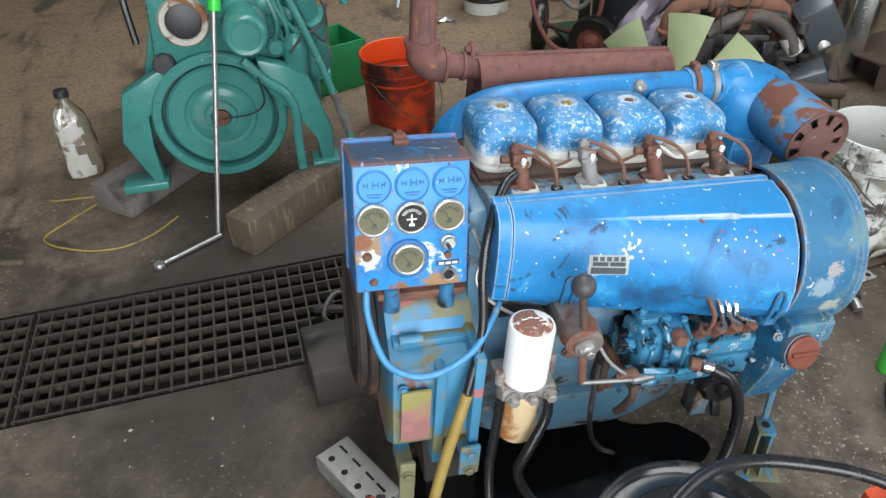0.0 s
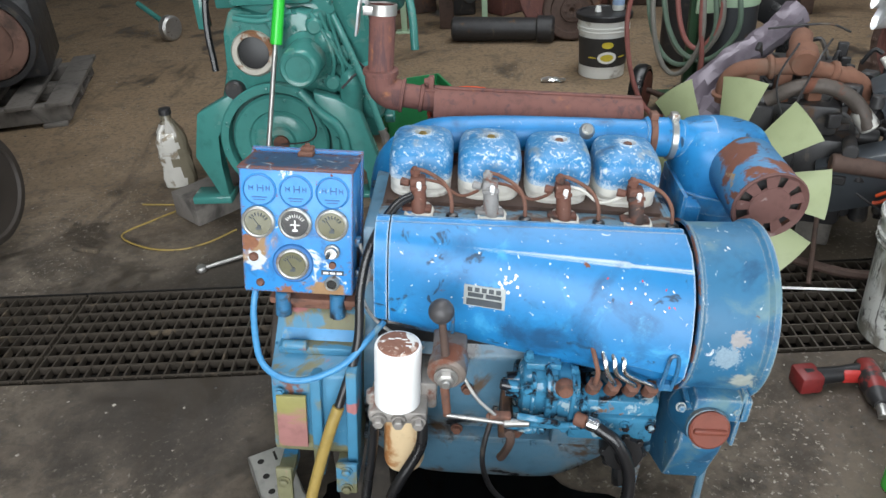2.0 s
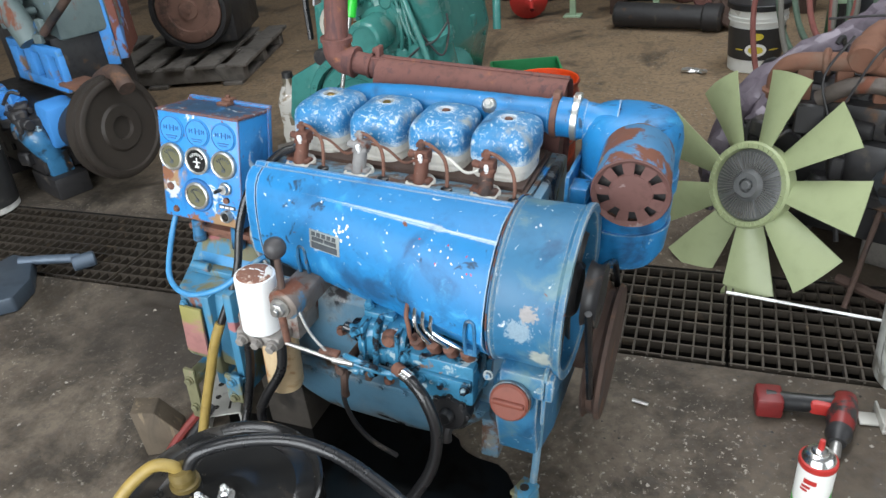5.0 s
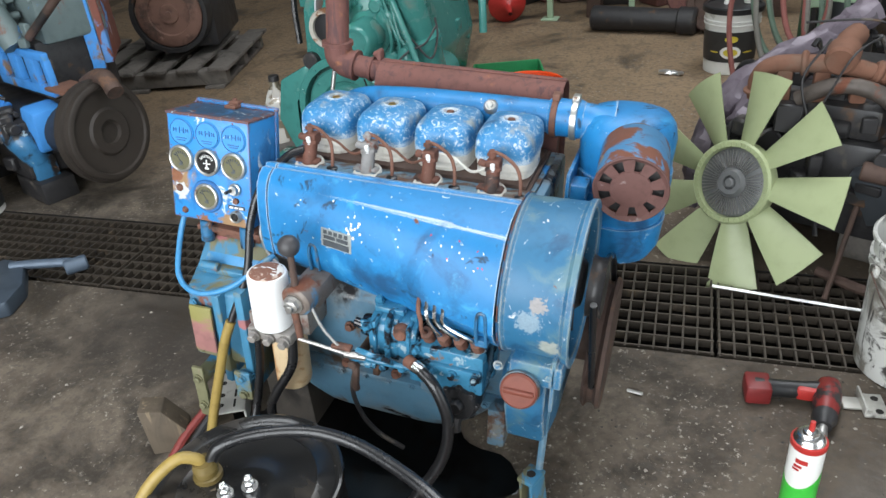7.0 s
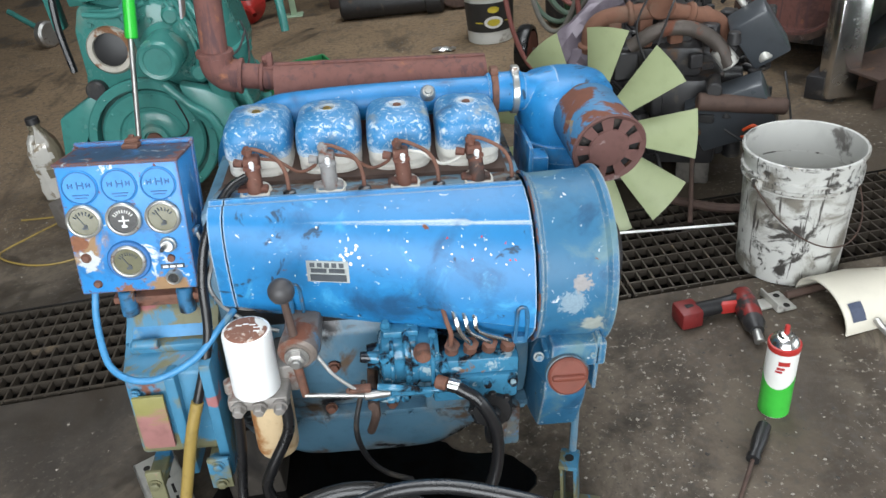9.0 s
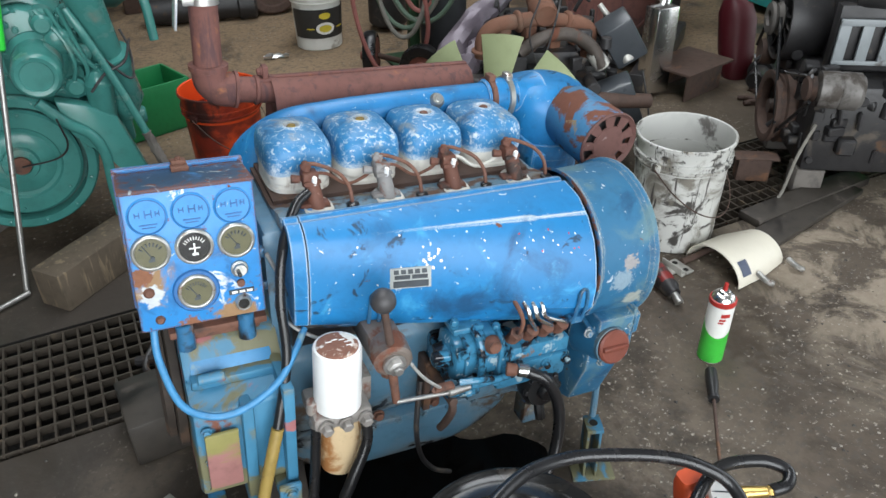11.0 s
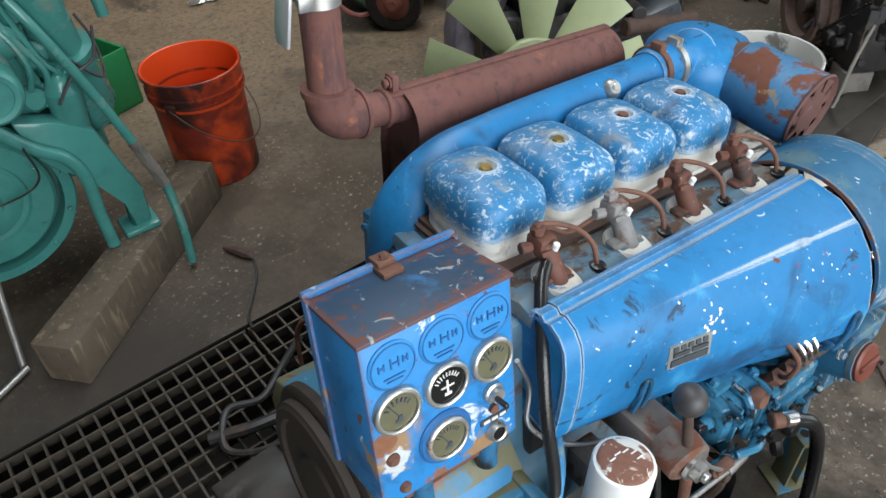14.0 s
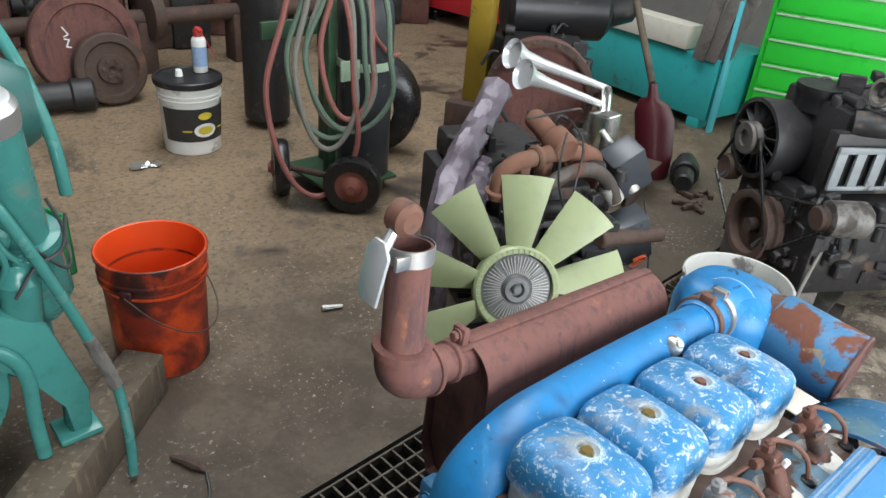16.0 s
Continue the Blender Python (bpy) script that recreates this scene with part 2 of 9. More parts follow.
m_platedark = surface("dark_print", (0.05, 0.06, 0.07), 0.6, vary=0.3)
m_blind = surface("blind_cover_blue_paint", (0.03, 0.235, 0.55), 0.42, vary=0.2, grain=50, layers=(((0.5, 0.57, 0.62), 40, 0.66, 0.69, 0.6, 0.6),))
m_case = surface("dusty_blue_crankcase_paint", (0.085, 0.19, 0.275), 0.36, vary=0.3, grain=30, bump=0.2, layers=(
    ((0.22, 0.25, 0.26), 6, 0.46, 0.66, 0.6, 0.5), ((0.10, 0.065, 0.04), 9, 0.55, 0.66, 0.7, 0.6), ((0.02, 0.02, 0.022), 6, 0.54, 0.64, 0.2, 0.6)))
m_pump = surface("oily_bright_blue_paint", (0.04, 0.18, 0.30), 0.13, vary=0.35, grain=45, bump=0.2, layers=(
    ((0.012, 0.014, 0.018), 16, 0.49, 0.58, 0.10, 0.6), ((0.30, 0.40, 0.44), 24, 0.58, 0.64, 0.3, 0.5), ((0.15, 0.08, 0.045), 20, 0.64, 0.70, 0.7, 0.4)))
m_band = surface("rusty_blue_band", (0.012, 0.085, 0.19), 0.5, vary=0.3, grain=50, layers=(((0.12, 0.05, 0.035), 26, 0.47, 0.55, 0.8, 0.4), ((0.5, 0.55, 0.58), 60, 0.66, 0.69, 0.6, 0.4)))
m_shroud = surface("dull_blue_shroud_paint", (0.022, 0.130, 0.250), 0.5, vary=0.25, grain=40, bump=0.15, worn=((0.30, 0.32, 0.30), 0.008, 0.40), spots=(
    ((0.20, 0.29, 0.36), (0.330, -0.352, -0.225), 0.042, 150), ((0.28, 0.27, 0.27), (0.345, -0.347, -0.19), 0.03, 90), ((0.30, 0.33, 0.30), (0.37, -0.345, -0.28), 0.04, 30)), layers=(
    ((0.10, 0.19, 0.22), 8, 0.50, 0.68, 0.5, 0.5), ((0.52, 0.58, 0.62), 62, 0.645, 0.67, 0.6, 0.7), ((0.012, 0.075, 0.16), 9, 0.56, 0.7, 0.5, 0.4), (RUST, 30, 0.67, 0.70, 0.8, 0.3)))
m_oiledwood = surface("oil_soaked_timber", (0.045, 0.038, 0.031), 0.6, vary=0.4, grain=30, bump=0.4, layers=(((0.12, 0.10, 0.085), 9, 0.60, 0.72, 0.8, 0.6), ((0.015, 0.013, 0.012), 5, 0.50, 0.68, 0.4, 0.6)))
m_relief = surface("embossed_blue_paint", (0.018, 0.12, 0.33), 0.45, vary=0.2)
TEAL = (0.050, 0.208, 0.184)
m_teal = surface("green_engine_enamel", TEAL, 0.22, vary=0.22, grain=28, bump=0.12, layers=(
    ((0.19, 0.22, 0.18), 7, 0.58, 0.78, 0.6, 0.3), ((0.05, 0.07, 0.06), 11, 0.66, 0.76, 0.6, 0.3)))
# the engine's green at 0.45, for the housing's back disc and the turbocharger
m_tealdark = surface("darkened_green_enamel", tint(TEAL, 0.45), 0.45, vary=0.3, grain=28)
m_foil = surface("crumpled_foil_tape", (0.72, 0.72, 0.71), 0.3, 0.85, vary=0.1, grain=18, bump=0.9)
m_orange = surface("orange_plastic", (0.62, 0.07, 0.014), 0.42, vary=0.15, grain=16, layers=(((0.20, 0.022, 0.01), 7, 0.36, 0.56, 0.45, 0.6), ((0.045, 0.013, 0.01), 5, 0.47, 0.60, 0.5, 0.5)))
m_orangein = surface("orange_plastic_inside", (0.72, 0.075, 0.013), 0.4, vary=0.1, grain=16, layers=(((0.3, 0.035, 0.014), 5, 0.56, 0.72, 0.4, 0.3),))
m_whitepail = surface("white_pail_with_black_oil", (0.54, 0.54, 0.51), 0.35, vary=0.1, grain=20, layers=(
    ((0.05, 0.046, 0.042), 14, 0.53, 0.62, 0.35, 1.2), ((0.20, 0.185, 0.155), 7, 0.48, 0.62, 0.45, 0.8), ((0.26, 0.19, 0.09), 5, 0.62, 0.72, 0.5, 0.6)), streak=((0.06, 0.055, 0.05), 0.58, 0.66))
m_pail = surface("white_pail_plastic", (0.70, 0.70, 0.66), 0.45, vary=0.1, grain=20, layers=(((0.2, 0.17, 0.12), 6, 0.58, 0.72, 0.6, 0.3),))
m_paillabel = surface("black_pail_label", (0.03, 0.03, 0.03), 0.4, vary=0.3, grain=20, layers=(((0.16, 0.15, 0.12), 5, 0.6, 0.72, 0.5, 0.2),))
m_gold = surface("yellow_print", (0.62, 0.50, 0.05), 0.45, vary=0.15)
m_wood = surface("weathered_timber", (0.10, 0.077, 0.053), 0.8, vary=0.35, grain=30, bump=0.4, shift=True, layers=(((0.06, 0.048, 0.036), 4, 0.50, 0.66, 0.85, 0.8),), streak=((0.20, 0.15, 0.095), 0.54, 0.70))
m_greywood = surface("grey_oily_timber", (0.15, 0.135, 0.12), 0.8, vary=0.35, grain=30, bump=0.4, shift=True, layers=(((0.05, 0.045, 0.04), 5, 0.5, 0.7, 0.8, 0.8),))
m_grate = surface("dirty_steel_grating", (0.066, 0.054, 0.042), 0.5, 0.35, vary=0.35, grain=45, bump=0.4, shift=True, layers=(((0.16, 0.12, 0.08), 10, 0.58, 0.72, 0.85, 0.3),))
# near-black for the trench, and as painted shade on flat stand-ins for holes
m_pit = surface("pit_mud_and_hole_shade", (0.014, 0.012, 0.010), 0.9, vary=0.4, grain=20)
m_fan = surface("pale_green_plastic", (0.36, 0.41, 0.225), 0.4, vary=0.18, grain=20, bump=0.1, layers=(((0.28, 0.29, 0.16), 6, 0.60, 0.80, 0.6, 0.3),))
m_oil = surface("black_oil", (0.004, 0.004, 0.004), 0.1, vary=0.1, bump=0.02)
m_red = surface("red_plastic", (0.42, 0.03, 0.025), 0.4, vary=0.2)
m_redpaint = surface("red_cabinet_paint", (0.48, 0.02, 0.03), 0.35, vary=0.15, grain=12)
m_green = surface("bright_green_plastic", (0.05, 0.45, 0.05), 0.35, vary=0.15)
m_greenbox = surface("bright_green_enamel", (0.03, 0.56, 0.045), 0.3, vary=0.12, grain=12)
m_turq = surface("turquoise_paint", (0.03, 0.36, 0.36), 0.45, vary=0.2, grain=14, layers=((( 0.08, 0.12, 0.11), 6, 0.62, 0.72, 0.7, 0.4),))
m_cream = surface("cream_weathered_board", (0.56, 0.53, 0.45), 0.7, vary=0.2, grain=20)
m_mustard = surface("mustard_paint", (0.30, 0.20, 0.02), 0.5, vary=0.2, grain=14, layers=((DIRT, 7, 0.58, 0.72, 0.7, 0.3),))
m_terra = surface("rust_orange_manifold", (0.17, 0.078, 0.048), 0.85, vary=0.3, grain=40, bump=0.3, layers=(((0.16, 0.1, 0.07), 9, 0.55, 0.7, 0.85, 0.3),))
m_cylinder = surface("black_gas_bottle_paint", (0.03, 0.033, 0.037), 0.42, vary=0.3, grain=18, layers=(((0.2, 0.2, 0.19), 22, 0.68, 0.72, 0.6, 0.3), ((0.12, 0.08, 0.05), 7, 0.64, 0.74, 0.8, 0.3)))
m_mint = surface("pale_green_paint", (0.38, 0.52, 0.36), 0.5, vary=0.15, grain=20, layers=((DIRT, 8, 0.6, 0.74, 0.7, 0.3),))
m_hosered = surface("dull_red_hose", (0.28, 0.10, 0.085), 0.55, vary=0.25, grain=40)
m_hosegreen = surface("dull_green_hose", (0.11, 0.165, 0.12), 0.55, vary=0.25, grain=40)
m_hosegrey = surface("grey_hose", (0.2, 0.19, 0.165), 0.6, vary=0.25, grain=40)
m_wrap = surface("silver_purple_foil_wrap", (0.15, 0.125, 0.15), 0.42, 0.2, vary=0.3, grain=14, bump=0.9, layers=(((0.10, 0.08, 0.10), 8, 0.5, 0.62, 0.5, 0.6),))
m_maroon = surface("maroon_shovel_paint", (0.075, 0.008, 0.013), 0.4, vary=0.2, grain=14)
m_bluefar = surface("bright_blue_worn_paint", (0.06, 0.27, 0.66), 0.45, vary=0.3, grain=14, layers=(((0.25, 0.16, 0.10), 5, 0.57, 0.64, 0.8, 0.4), ((0.15, 0.28, 0.33), 7, 0.6, 0.7, 0.6, 0.3)))
m_shed = surface("grey_corrugated_sheet", (0.30, 0.30, 0.29), 0.6, 0.2, vary=0.2, grain=6)
m_jug = surface("clear_dirty_plastic", (0.16, 0.14, 0.10), 0.15, vary=0.3, grain=14)
m_brass = surface("brass", (0.55, 0.38, 0.13), 0.3, 0.9, vary=0.2)
m_gunorange = surface("orange_red_plastic", (0.62, 0.09, 0.03), 0.4, vary=0.15)


def floor_material():
    s = Nodes("stained_concrete")
    x, y, z = s.split()
    # tan concrete at the back, with the warm light there mixed into its colour
    tan = s.mix(s.noise(2.2, 6), (0.180, 0.122, 0.070), (0.335, 0.236, 0.142))
    grey = s.mix(s.ramp(s.noise(3.6, 9, 0.7, 0.3), 0.40, 0.60), (0.040, 0.031, 0.022), (0.155, 0.124, 0.092))
    back = s.ramp(s.math("ADD", y, s.math("MULTIPLY", s.noise(1.3, 4), 1.1)), 1.2, 3.1)
    col = s.mix(back, grey, tan)
    col = s.mix(s.ramp(s.noise(1.5, 7, 0.65, 0.7), 0.54, 0.64), col, (0.046, 0.036, 0.026))
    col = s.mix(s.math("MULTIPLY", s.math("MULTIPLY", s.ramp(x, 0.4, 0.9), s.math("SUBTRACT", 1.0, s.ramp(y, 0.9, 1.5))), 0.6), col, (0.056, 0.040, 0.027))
    col = s.mix(s.math("MULTIPLY", s.ramp(s.noise(7.5, 8, 0.68, 0.6), 0.50, 0.66), 0.55), col, (0.085, 0.064, 0.047))
    col = s.mix(s.math("MULTIPLY", s.ramp(s.noise(42, 6, 0.7), 0.48, 0.64), 0.65), col, (0.07, 0.06, 0.05))
    brown = s.math("MULTIPLY", s.ramp(y, 0.55, 0.85), s.math("SUBTRACT", 1.0, s.ramp(s.math("ADD", y, s.math("MULTIPLY", s.noise(2.1, 5), 0.8)), 1.3, 2.3)))
    col = s.mix(s.math("MULTIPLY", s.math("MULTIPLY", brown, s.ramp(x, -1.3, -0.7)), 0.6), col, (0.062, 0.044, 0.028))
    pale = s.math("MULTIPLY", s.ramp(s.noise(62, 5, 0.7), 0.57, 0.66), s.ramp(s.noise(2.6, 6), 0.42, 0.60))
    col = s.mix(s.math("MULTIPLY", pale, 0.8), col, (0.40, 0.36, 0.30))
    dust = s.math("MULTIPLY", s.ramp(x, 0.85, 1.45), s.ramp(s.noise(4.2, 9, 0.68, 0.5), 0.47, 0.58))
    dust = s.math("MULTIPLY", dust, s.math("SUBTRACT", 1.0, s.ramp(y, 0.1, 0.6)))
    dust = s.math("MULTIPLY", dust, s.mixf(s.math("MULTIPLY", s.ramp(y, -1.6, -0.9), s.math("SUBTRACT", 1.0, s.ramp(x, 2.2, 3.2))), 0.25, 1.0))
    col = s.mix(s.math("MULTIPLY", dust, 0.75), col, s.mix(s.noise(34, 7, 0.7), (0.20, 0.155, 0.11), (0.46, 0.39, 0.30)))
    # oil staining left of the engine, deepened by the engine's shade put into the colour
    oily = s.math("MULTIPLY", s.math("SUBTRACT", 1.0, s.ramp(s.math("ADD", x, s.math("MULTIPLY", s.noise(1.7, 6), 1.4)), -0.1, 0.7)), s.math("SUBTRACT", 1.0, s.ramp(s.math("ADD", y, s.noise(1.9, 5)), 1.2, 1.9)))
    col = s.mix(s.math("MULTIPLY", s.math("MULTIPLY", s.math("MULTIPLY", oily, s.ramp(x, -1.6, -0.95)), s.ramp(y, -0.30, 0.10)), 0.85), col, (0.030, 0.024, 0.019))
    track = s.ramp(s.noise(1.0, 6, 0.6, 0.5, s.stretch(2.6, 0.55, 1)), 0.55, 0.66)
    col = s.mix(s.math("MULTIPLY", s.math("MULTIPLY", track, s.math("SUBTRACT", 1.0, s.ramp(x, -0.9, -0.2))), 0.6), col, (0.040, 0.030, 0.021))
    rough = s.mixf(s.ramp(s.noise(1.5, 7, 0.65, 0.7), 0.54, 0.64), 0.8, 0.42)
    h = s.math("ADD", s.math("MULTIPLY", s.noise(38, 8, 0.7), 0.6), s.math("MULTIPLY", s.noise(5, 4), 1.0))
    return s.finish(col, rough, 0.0, h, 0.45, 0.006)


m_floor = floor_material()

# ---------------------------------------------------------------- mesh helpers


def link(name, bm, mats, parent=None, angle=38):
    me = bpy.data.meshes.new(name)
    bmesh.ops.recalc_face_normals(bm, faces=bm.faces)
    bm.to_mesh(me)
    bm.free()
    for m in mats if isinstance(mats, (list, tuple)) else (mats,):
        me.materials.append(m)
    me.polygons.foreach_set("use_smooth", [True] * len(me.polygons))
    me.set_sharp_from_angle(angle=radians(angle))
    ob = new(name, me)
    ob.parent = parent
    return ob


def part(name, bm, mats, parent, label="", angle=38):
    ob = link(name, bm, mats, parent, angle)
    return tagged(ob, label) if label else ob


def thing(name, label, category, at=None, group="", kind=""):
    ob = new(name)
    ob.empty_display_size = 0.05
    if at is not None:
        ob.matrix_basis = at
    return tagged(ob, label, category, group, kind)


def BM():
    return bmesh.new()


def box(bm, x0, y0, z0, x1, y1, z1, bevel=0.0, seg=2, m=None, mi=0):
    r = bmesh.ops.create_cube(bm, size=1.0, matrix=Matrix.Translation(((x0 + x1) / 2, (y0 + y1) / 2, (z0 + z1) / 2)) @ Matrix.Diagonal((abs(x1 - x0), abs(y1 - y0), abs(z1 - z0), 1)))
    vs = r["verts"]
    fs = {f for v in vs for f in v.link_faces}
    for f in fs:
        f.material_index = mi
    if bevel > 0:
        es = list({e for v in vs for e in v.link_edges})
        res = bmesh.ops.bevel(bm, geom=es, offset=bevel, segments=seg, affect="EDGES", profile=0.5)
        vs = list({v for f in res["faces"] for v in f.verts} | {v for v in vs if v.is_valid})
        for f in {f for v in vs for f in v.link_faces}:
            f.material_index = mi
    if m is not None:
        bmesh.ops.transform(bm, matrix=m, verts=[v for v in vs if v.is_valid])
    return bm


def ring_loft(bm, rings, cap=True, mi=0, closed=True):
    """Joins rings of points, one after the other, into a skin."""
    rows = [[bm.verts.new(p) for p in ring] for ring in rings]
    n = len(rows[0])
    for a, b in zip(rows, rows[1:]):
        for i in range(n if closed else n - 1):
            j = (i + 1) % n
            bm.faces.new((a[i], a[j], b[j], b[i])).material_index = mi
    if cap and closed:
        bm.faces.new(rows[0][::-1]).material_index = mi
        bm.faces.new(rows[-1]).material_index = mi
    return bm


def basis(d):
    d = Vector(d).normalized()
    a = Vector((0, 0, 1)) if abs(d.z) < 0.9 else Vector((1, 0, 0))
    u = d.cross(a).normalized()
    return u, d.cross(u).normalized(), d


def turned(bm, p0, p1, profile, seg=24, mi=0, cap=True):
    """A turned body on the line p0 to p1. profile: (share of the length, radius)."""
    p0, p1 = Vector(p0), Vector(p1)
    u, v, d = basis(p1 - p0)
    rings = []
    for s, r in profile:
        c = p0.lerp(p1, s) if 0 <= s <= 1 else p0 + (p1 - p0) * s
        rings.append([c + (u * math.cos(a) + v * math.sin(a)) * max(r, 1e-4) for a in (2 * math.pi * i / seg for i in range(seg))])
    return ring_loft(bm, rings, cap, mi)


def rod(bm, p0, p1, r, r1=None, seg=16, mi=0):
    length = (Vector(p1) - Vector(p0)).length
    r1 = r if r1 is None else r1
    b = min(0.18 * min(r, r1), 0.3 * length) / max(length, 1e-6)
    return turned(bm, p0, p1, [(0, r * 0.82), (b, r), (1 - b, r1), (1, r1 * 0.82)], seg, mi)


def bolt(bm, p, d, r=0.008, h=0.008, mi=0):
    d = Vector(d).normalized()
    p = Vector(p)
    turned(bm, p, p + d * h * 0.3, [(0, r * 1.35), (1, r * 1.35)], 12, mi)
    turned(bm, p + d * h * 0.3, p + d * h, [(0, r), (0.85, r), (1, r * 0.8)], 6, mi)
    return bm


def smooth_path(pts, n=8):
    p = [Vector(q) for q in pts]
    p = [2 * p[0] - p[1]] + p + [2 * p[-1] - p[-2]]
    out = []
    for a, b, c, d in zip(p, p[1:], p[2:], p[3:]):
        for i in range(n):
            t = i / n
            out.append(0.5 * (2 * b + (c - a) * t + (2 * a - 5 * b + 4 * c - d) * t * t + (3 * b - a - 3 * c + d) * t ** 3))
    return out + [p[-2]]


def tube(bm, pts, r, seg=10, n=8, mi=0, radii=None):
    path = smooth_path(pts, n)
    u = basis(path[1] - path[0])[0]
    rings = []
    for i, c in enumerate(path):
        d = (path[min(i + 1, len(path) - 1)] - path[max(i - 1, 0)]).normalized()
        u = (u - d * u.dot(d)).normalized()
        v = d.cross(u)
        rr = r if radii is None else np.interp(i / (len(path) - 1), np.linspace(0, 1, len(radii)), radii)
        rings.append([c + (u * math.cos(a) + v * math.sin(a)) * rr for a in (2 * math.pi * k / seg for k in range(seg))])
    return ring_loft(bm, rings, True, mi)


def extrude(bm, poly, axis, a, b, bevel=0.0, mi=0):
    """A prism: the outline poly in the two other axes (in order x, y, z), from a to b along axis."""
    def place(p, t):
        q = list(p)
        q.insert("xyz".index(axis), t)
        return q
    lo = [bm.verts.new(place(p, a)) for p in poly]
    hi = [bm.verts.new(place(p, b)) for p in poly]
    fs = [bm.faces.new(lo[::-1]), bm.faces.new(hi)]
    for i in range(len(poly)):
        j = (i + 1) % len(poly)
        fs.append(bm.faces.new((lo[i], lo[j], hi[j], hi[i])))
    for f in fs:
        f.material_index = mi
    if bevel > 0:
        es = list({e for f in fs for e in f.edges})
        r = bmesh.ops.bevel(bm, geom=es, offset=bevel, segments=2, affect="EDGES", profile=0.5)
        for f in r["faces"]:
            f.material_index = mi
    return bm


def squircle(cx, cy, z, a, b, n=36, p=3.2):
    out = []
    for i in range(n):
        t = 2 * math.pi * i / n
        c, s = math.cos(t), math.sin(t)
        out.append((cx + a * math.copysign(abs(c) ** (2 / p), c), cy + b * math.copysign(abs(s) ** (2 / p), s), z))
    return out


def moved(bm, m):
    bmesh.ops.transform(bm, matrix=m, verts=bm.verts)
    return bm


# ---------------------------------------------------------------- the shed
TRENCH = pose(0, 0.535, 0, 0, 0, 2.3)
HALF = 0.222


def build_shed():
    bm = BM()
    xs, ys = [-14, -3.6, 2.7, 14], [-8, -HALF - 0.012, HALF + 0.012, 14]
    g = {(i, j): bm.verts.new((x, y, 0)) for i, x in enumerate(xs) for j, y in enumerate(ys)}
    for i in range(3):
        for j in range(3):
            if (i, j) != (1, 1):
                bm.faces.new((g[i, j], g[i + 1, j], g[i + 1, j + 1], g[i, j + 1]))
    hole = [g[1, 1], g[2, 1], g[2, 2], g[1, 2]]
    low = [bm.verts.new((v.co.x, v.co.y, -0.35)) for v in hole]
    for k in range(4):
        bm.faces.new((hole[k], hole[(k + 1) % 4], low[(k + 1) % 4], low[k])).material_index = 1
    bm.faces.new(low).material_index = 1
    moved(bm, TRENCH)
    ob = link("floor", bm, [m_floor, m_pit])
    tagged(ob, "stained grey-brown concrete workshop floor with a covered trench", "floor", kind="structure")

    def wall(name, x0, y0, x1, y1, holes=()):
        bm = BM()
        z1 = 4.6
        if not holes:
            box(bm, x0, y0, 0, x1, y1, z1)
        else:
            (a, b, top), = holes
            if abs(x1 - x0) > abs(y1 - y0):
                box(bm, x0, y0, 0, a, y1, z1), box(bm, b, y0, 0, x1, y1, z1), box(bm, a, y0, top, b, y1, z1)
            else:
                box(bm, x0, y0, 0, x1, a, z1), box(bm, x0, b, 0, x1, y1, z1), box(bm, x0, a, top, x1, b, z1)
        tagged(link(name, bm, m_shed), "grey sheet-clad workshop wall", "wall", kind="structure")
    wall("wall_south", -7.5, -4.2, 7.5, -4.0, [(-3.1, 2.1, 3.6)])
    wall("wall_north", -7.5, 8.0, 7.5, 8.2)
    wall("wall_west", -7.7, -4.2, -7.5, 8.2)
    wall("wall_east", 5.2, -4.0, 5.4, 8.0, [(-3.8, 1.0, 4.0)])
    bm = BM()
    for x0, x1 in ((-7.7, 0.5), (1.9, 7.7)):
        box(bm, x0, -4.2, 4.6, x1, 8.2, 4.7)
    box(bm, 0.5, -4.2, 4.6, 1.9, -1.4, 4.7)
    box(bm, 0.5, 4.6, 4.6, 1.9, 8.2, 4.7)
    tagged(link("ceiling", bm, m_shed), "grey sheet metal roof with an open skylight", "ceiling", kind="structure")


build_shed()

# ---------------------------------------------------------------- the blue engine
ENGINE = pose(0, 0, 0.797, 0, 5.1, 0)
BORES = (-0.195, -0.065, 0.065, 0.195)
BLOWER = (-0.20, -0.225, 0.15)


def cowl_section(s, grow=0.0):
    """The cowl's outline in y and z at share s of its length, from the top lip to the lower edge."""
    left = [(-0.176, -0.095), (-0.178, -0.084), (-0.190, -0.081), (-0.197, -0.087), (-0.206, -0.084), (-0.222, -0.092), (-0.234, -0.108), (-0.241, -0.135),
            (-0.244, -0.165), (-0.244, -0.195), (-0.243, -0.225), (-0.241, -0.25), (-0.238, -0.262), (-0.226, -0.266), (-0.20, -0.262)]
    cy, cz, r = BLOWER
    right = [(-0.176, -0.098), (-0.178, -0.082), (-0.190, -0.078), (-0.197, -0.083), (-0.206, -0.078)]
    for k in range(8):
        a = radians(78 + 17.0 * k)
        right.append((cy + r * math.cos(a + math.pi / 2 - radians(56)), cz + r * math.sin(a + math.pi / 2 - radians(56))))
    right += [(-0.285, -0.338), (-0.25, -0.33)]
    out = []
    for (ya, za), (yb, zb) in zip(left, right):
        y, z = ya + (yb - ya) * s, za + (zb - za) * s
        out.append((y - grow, z))
    return out


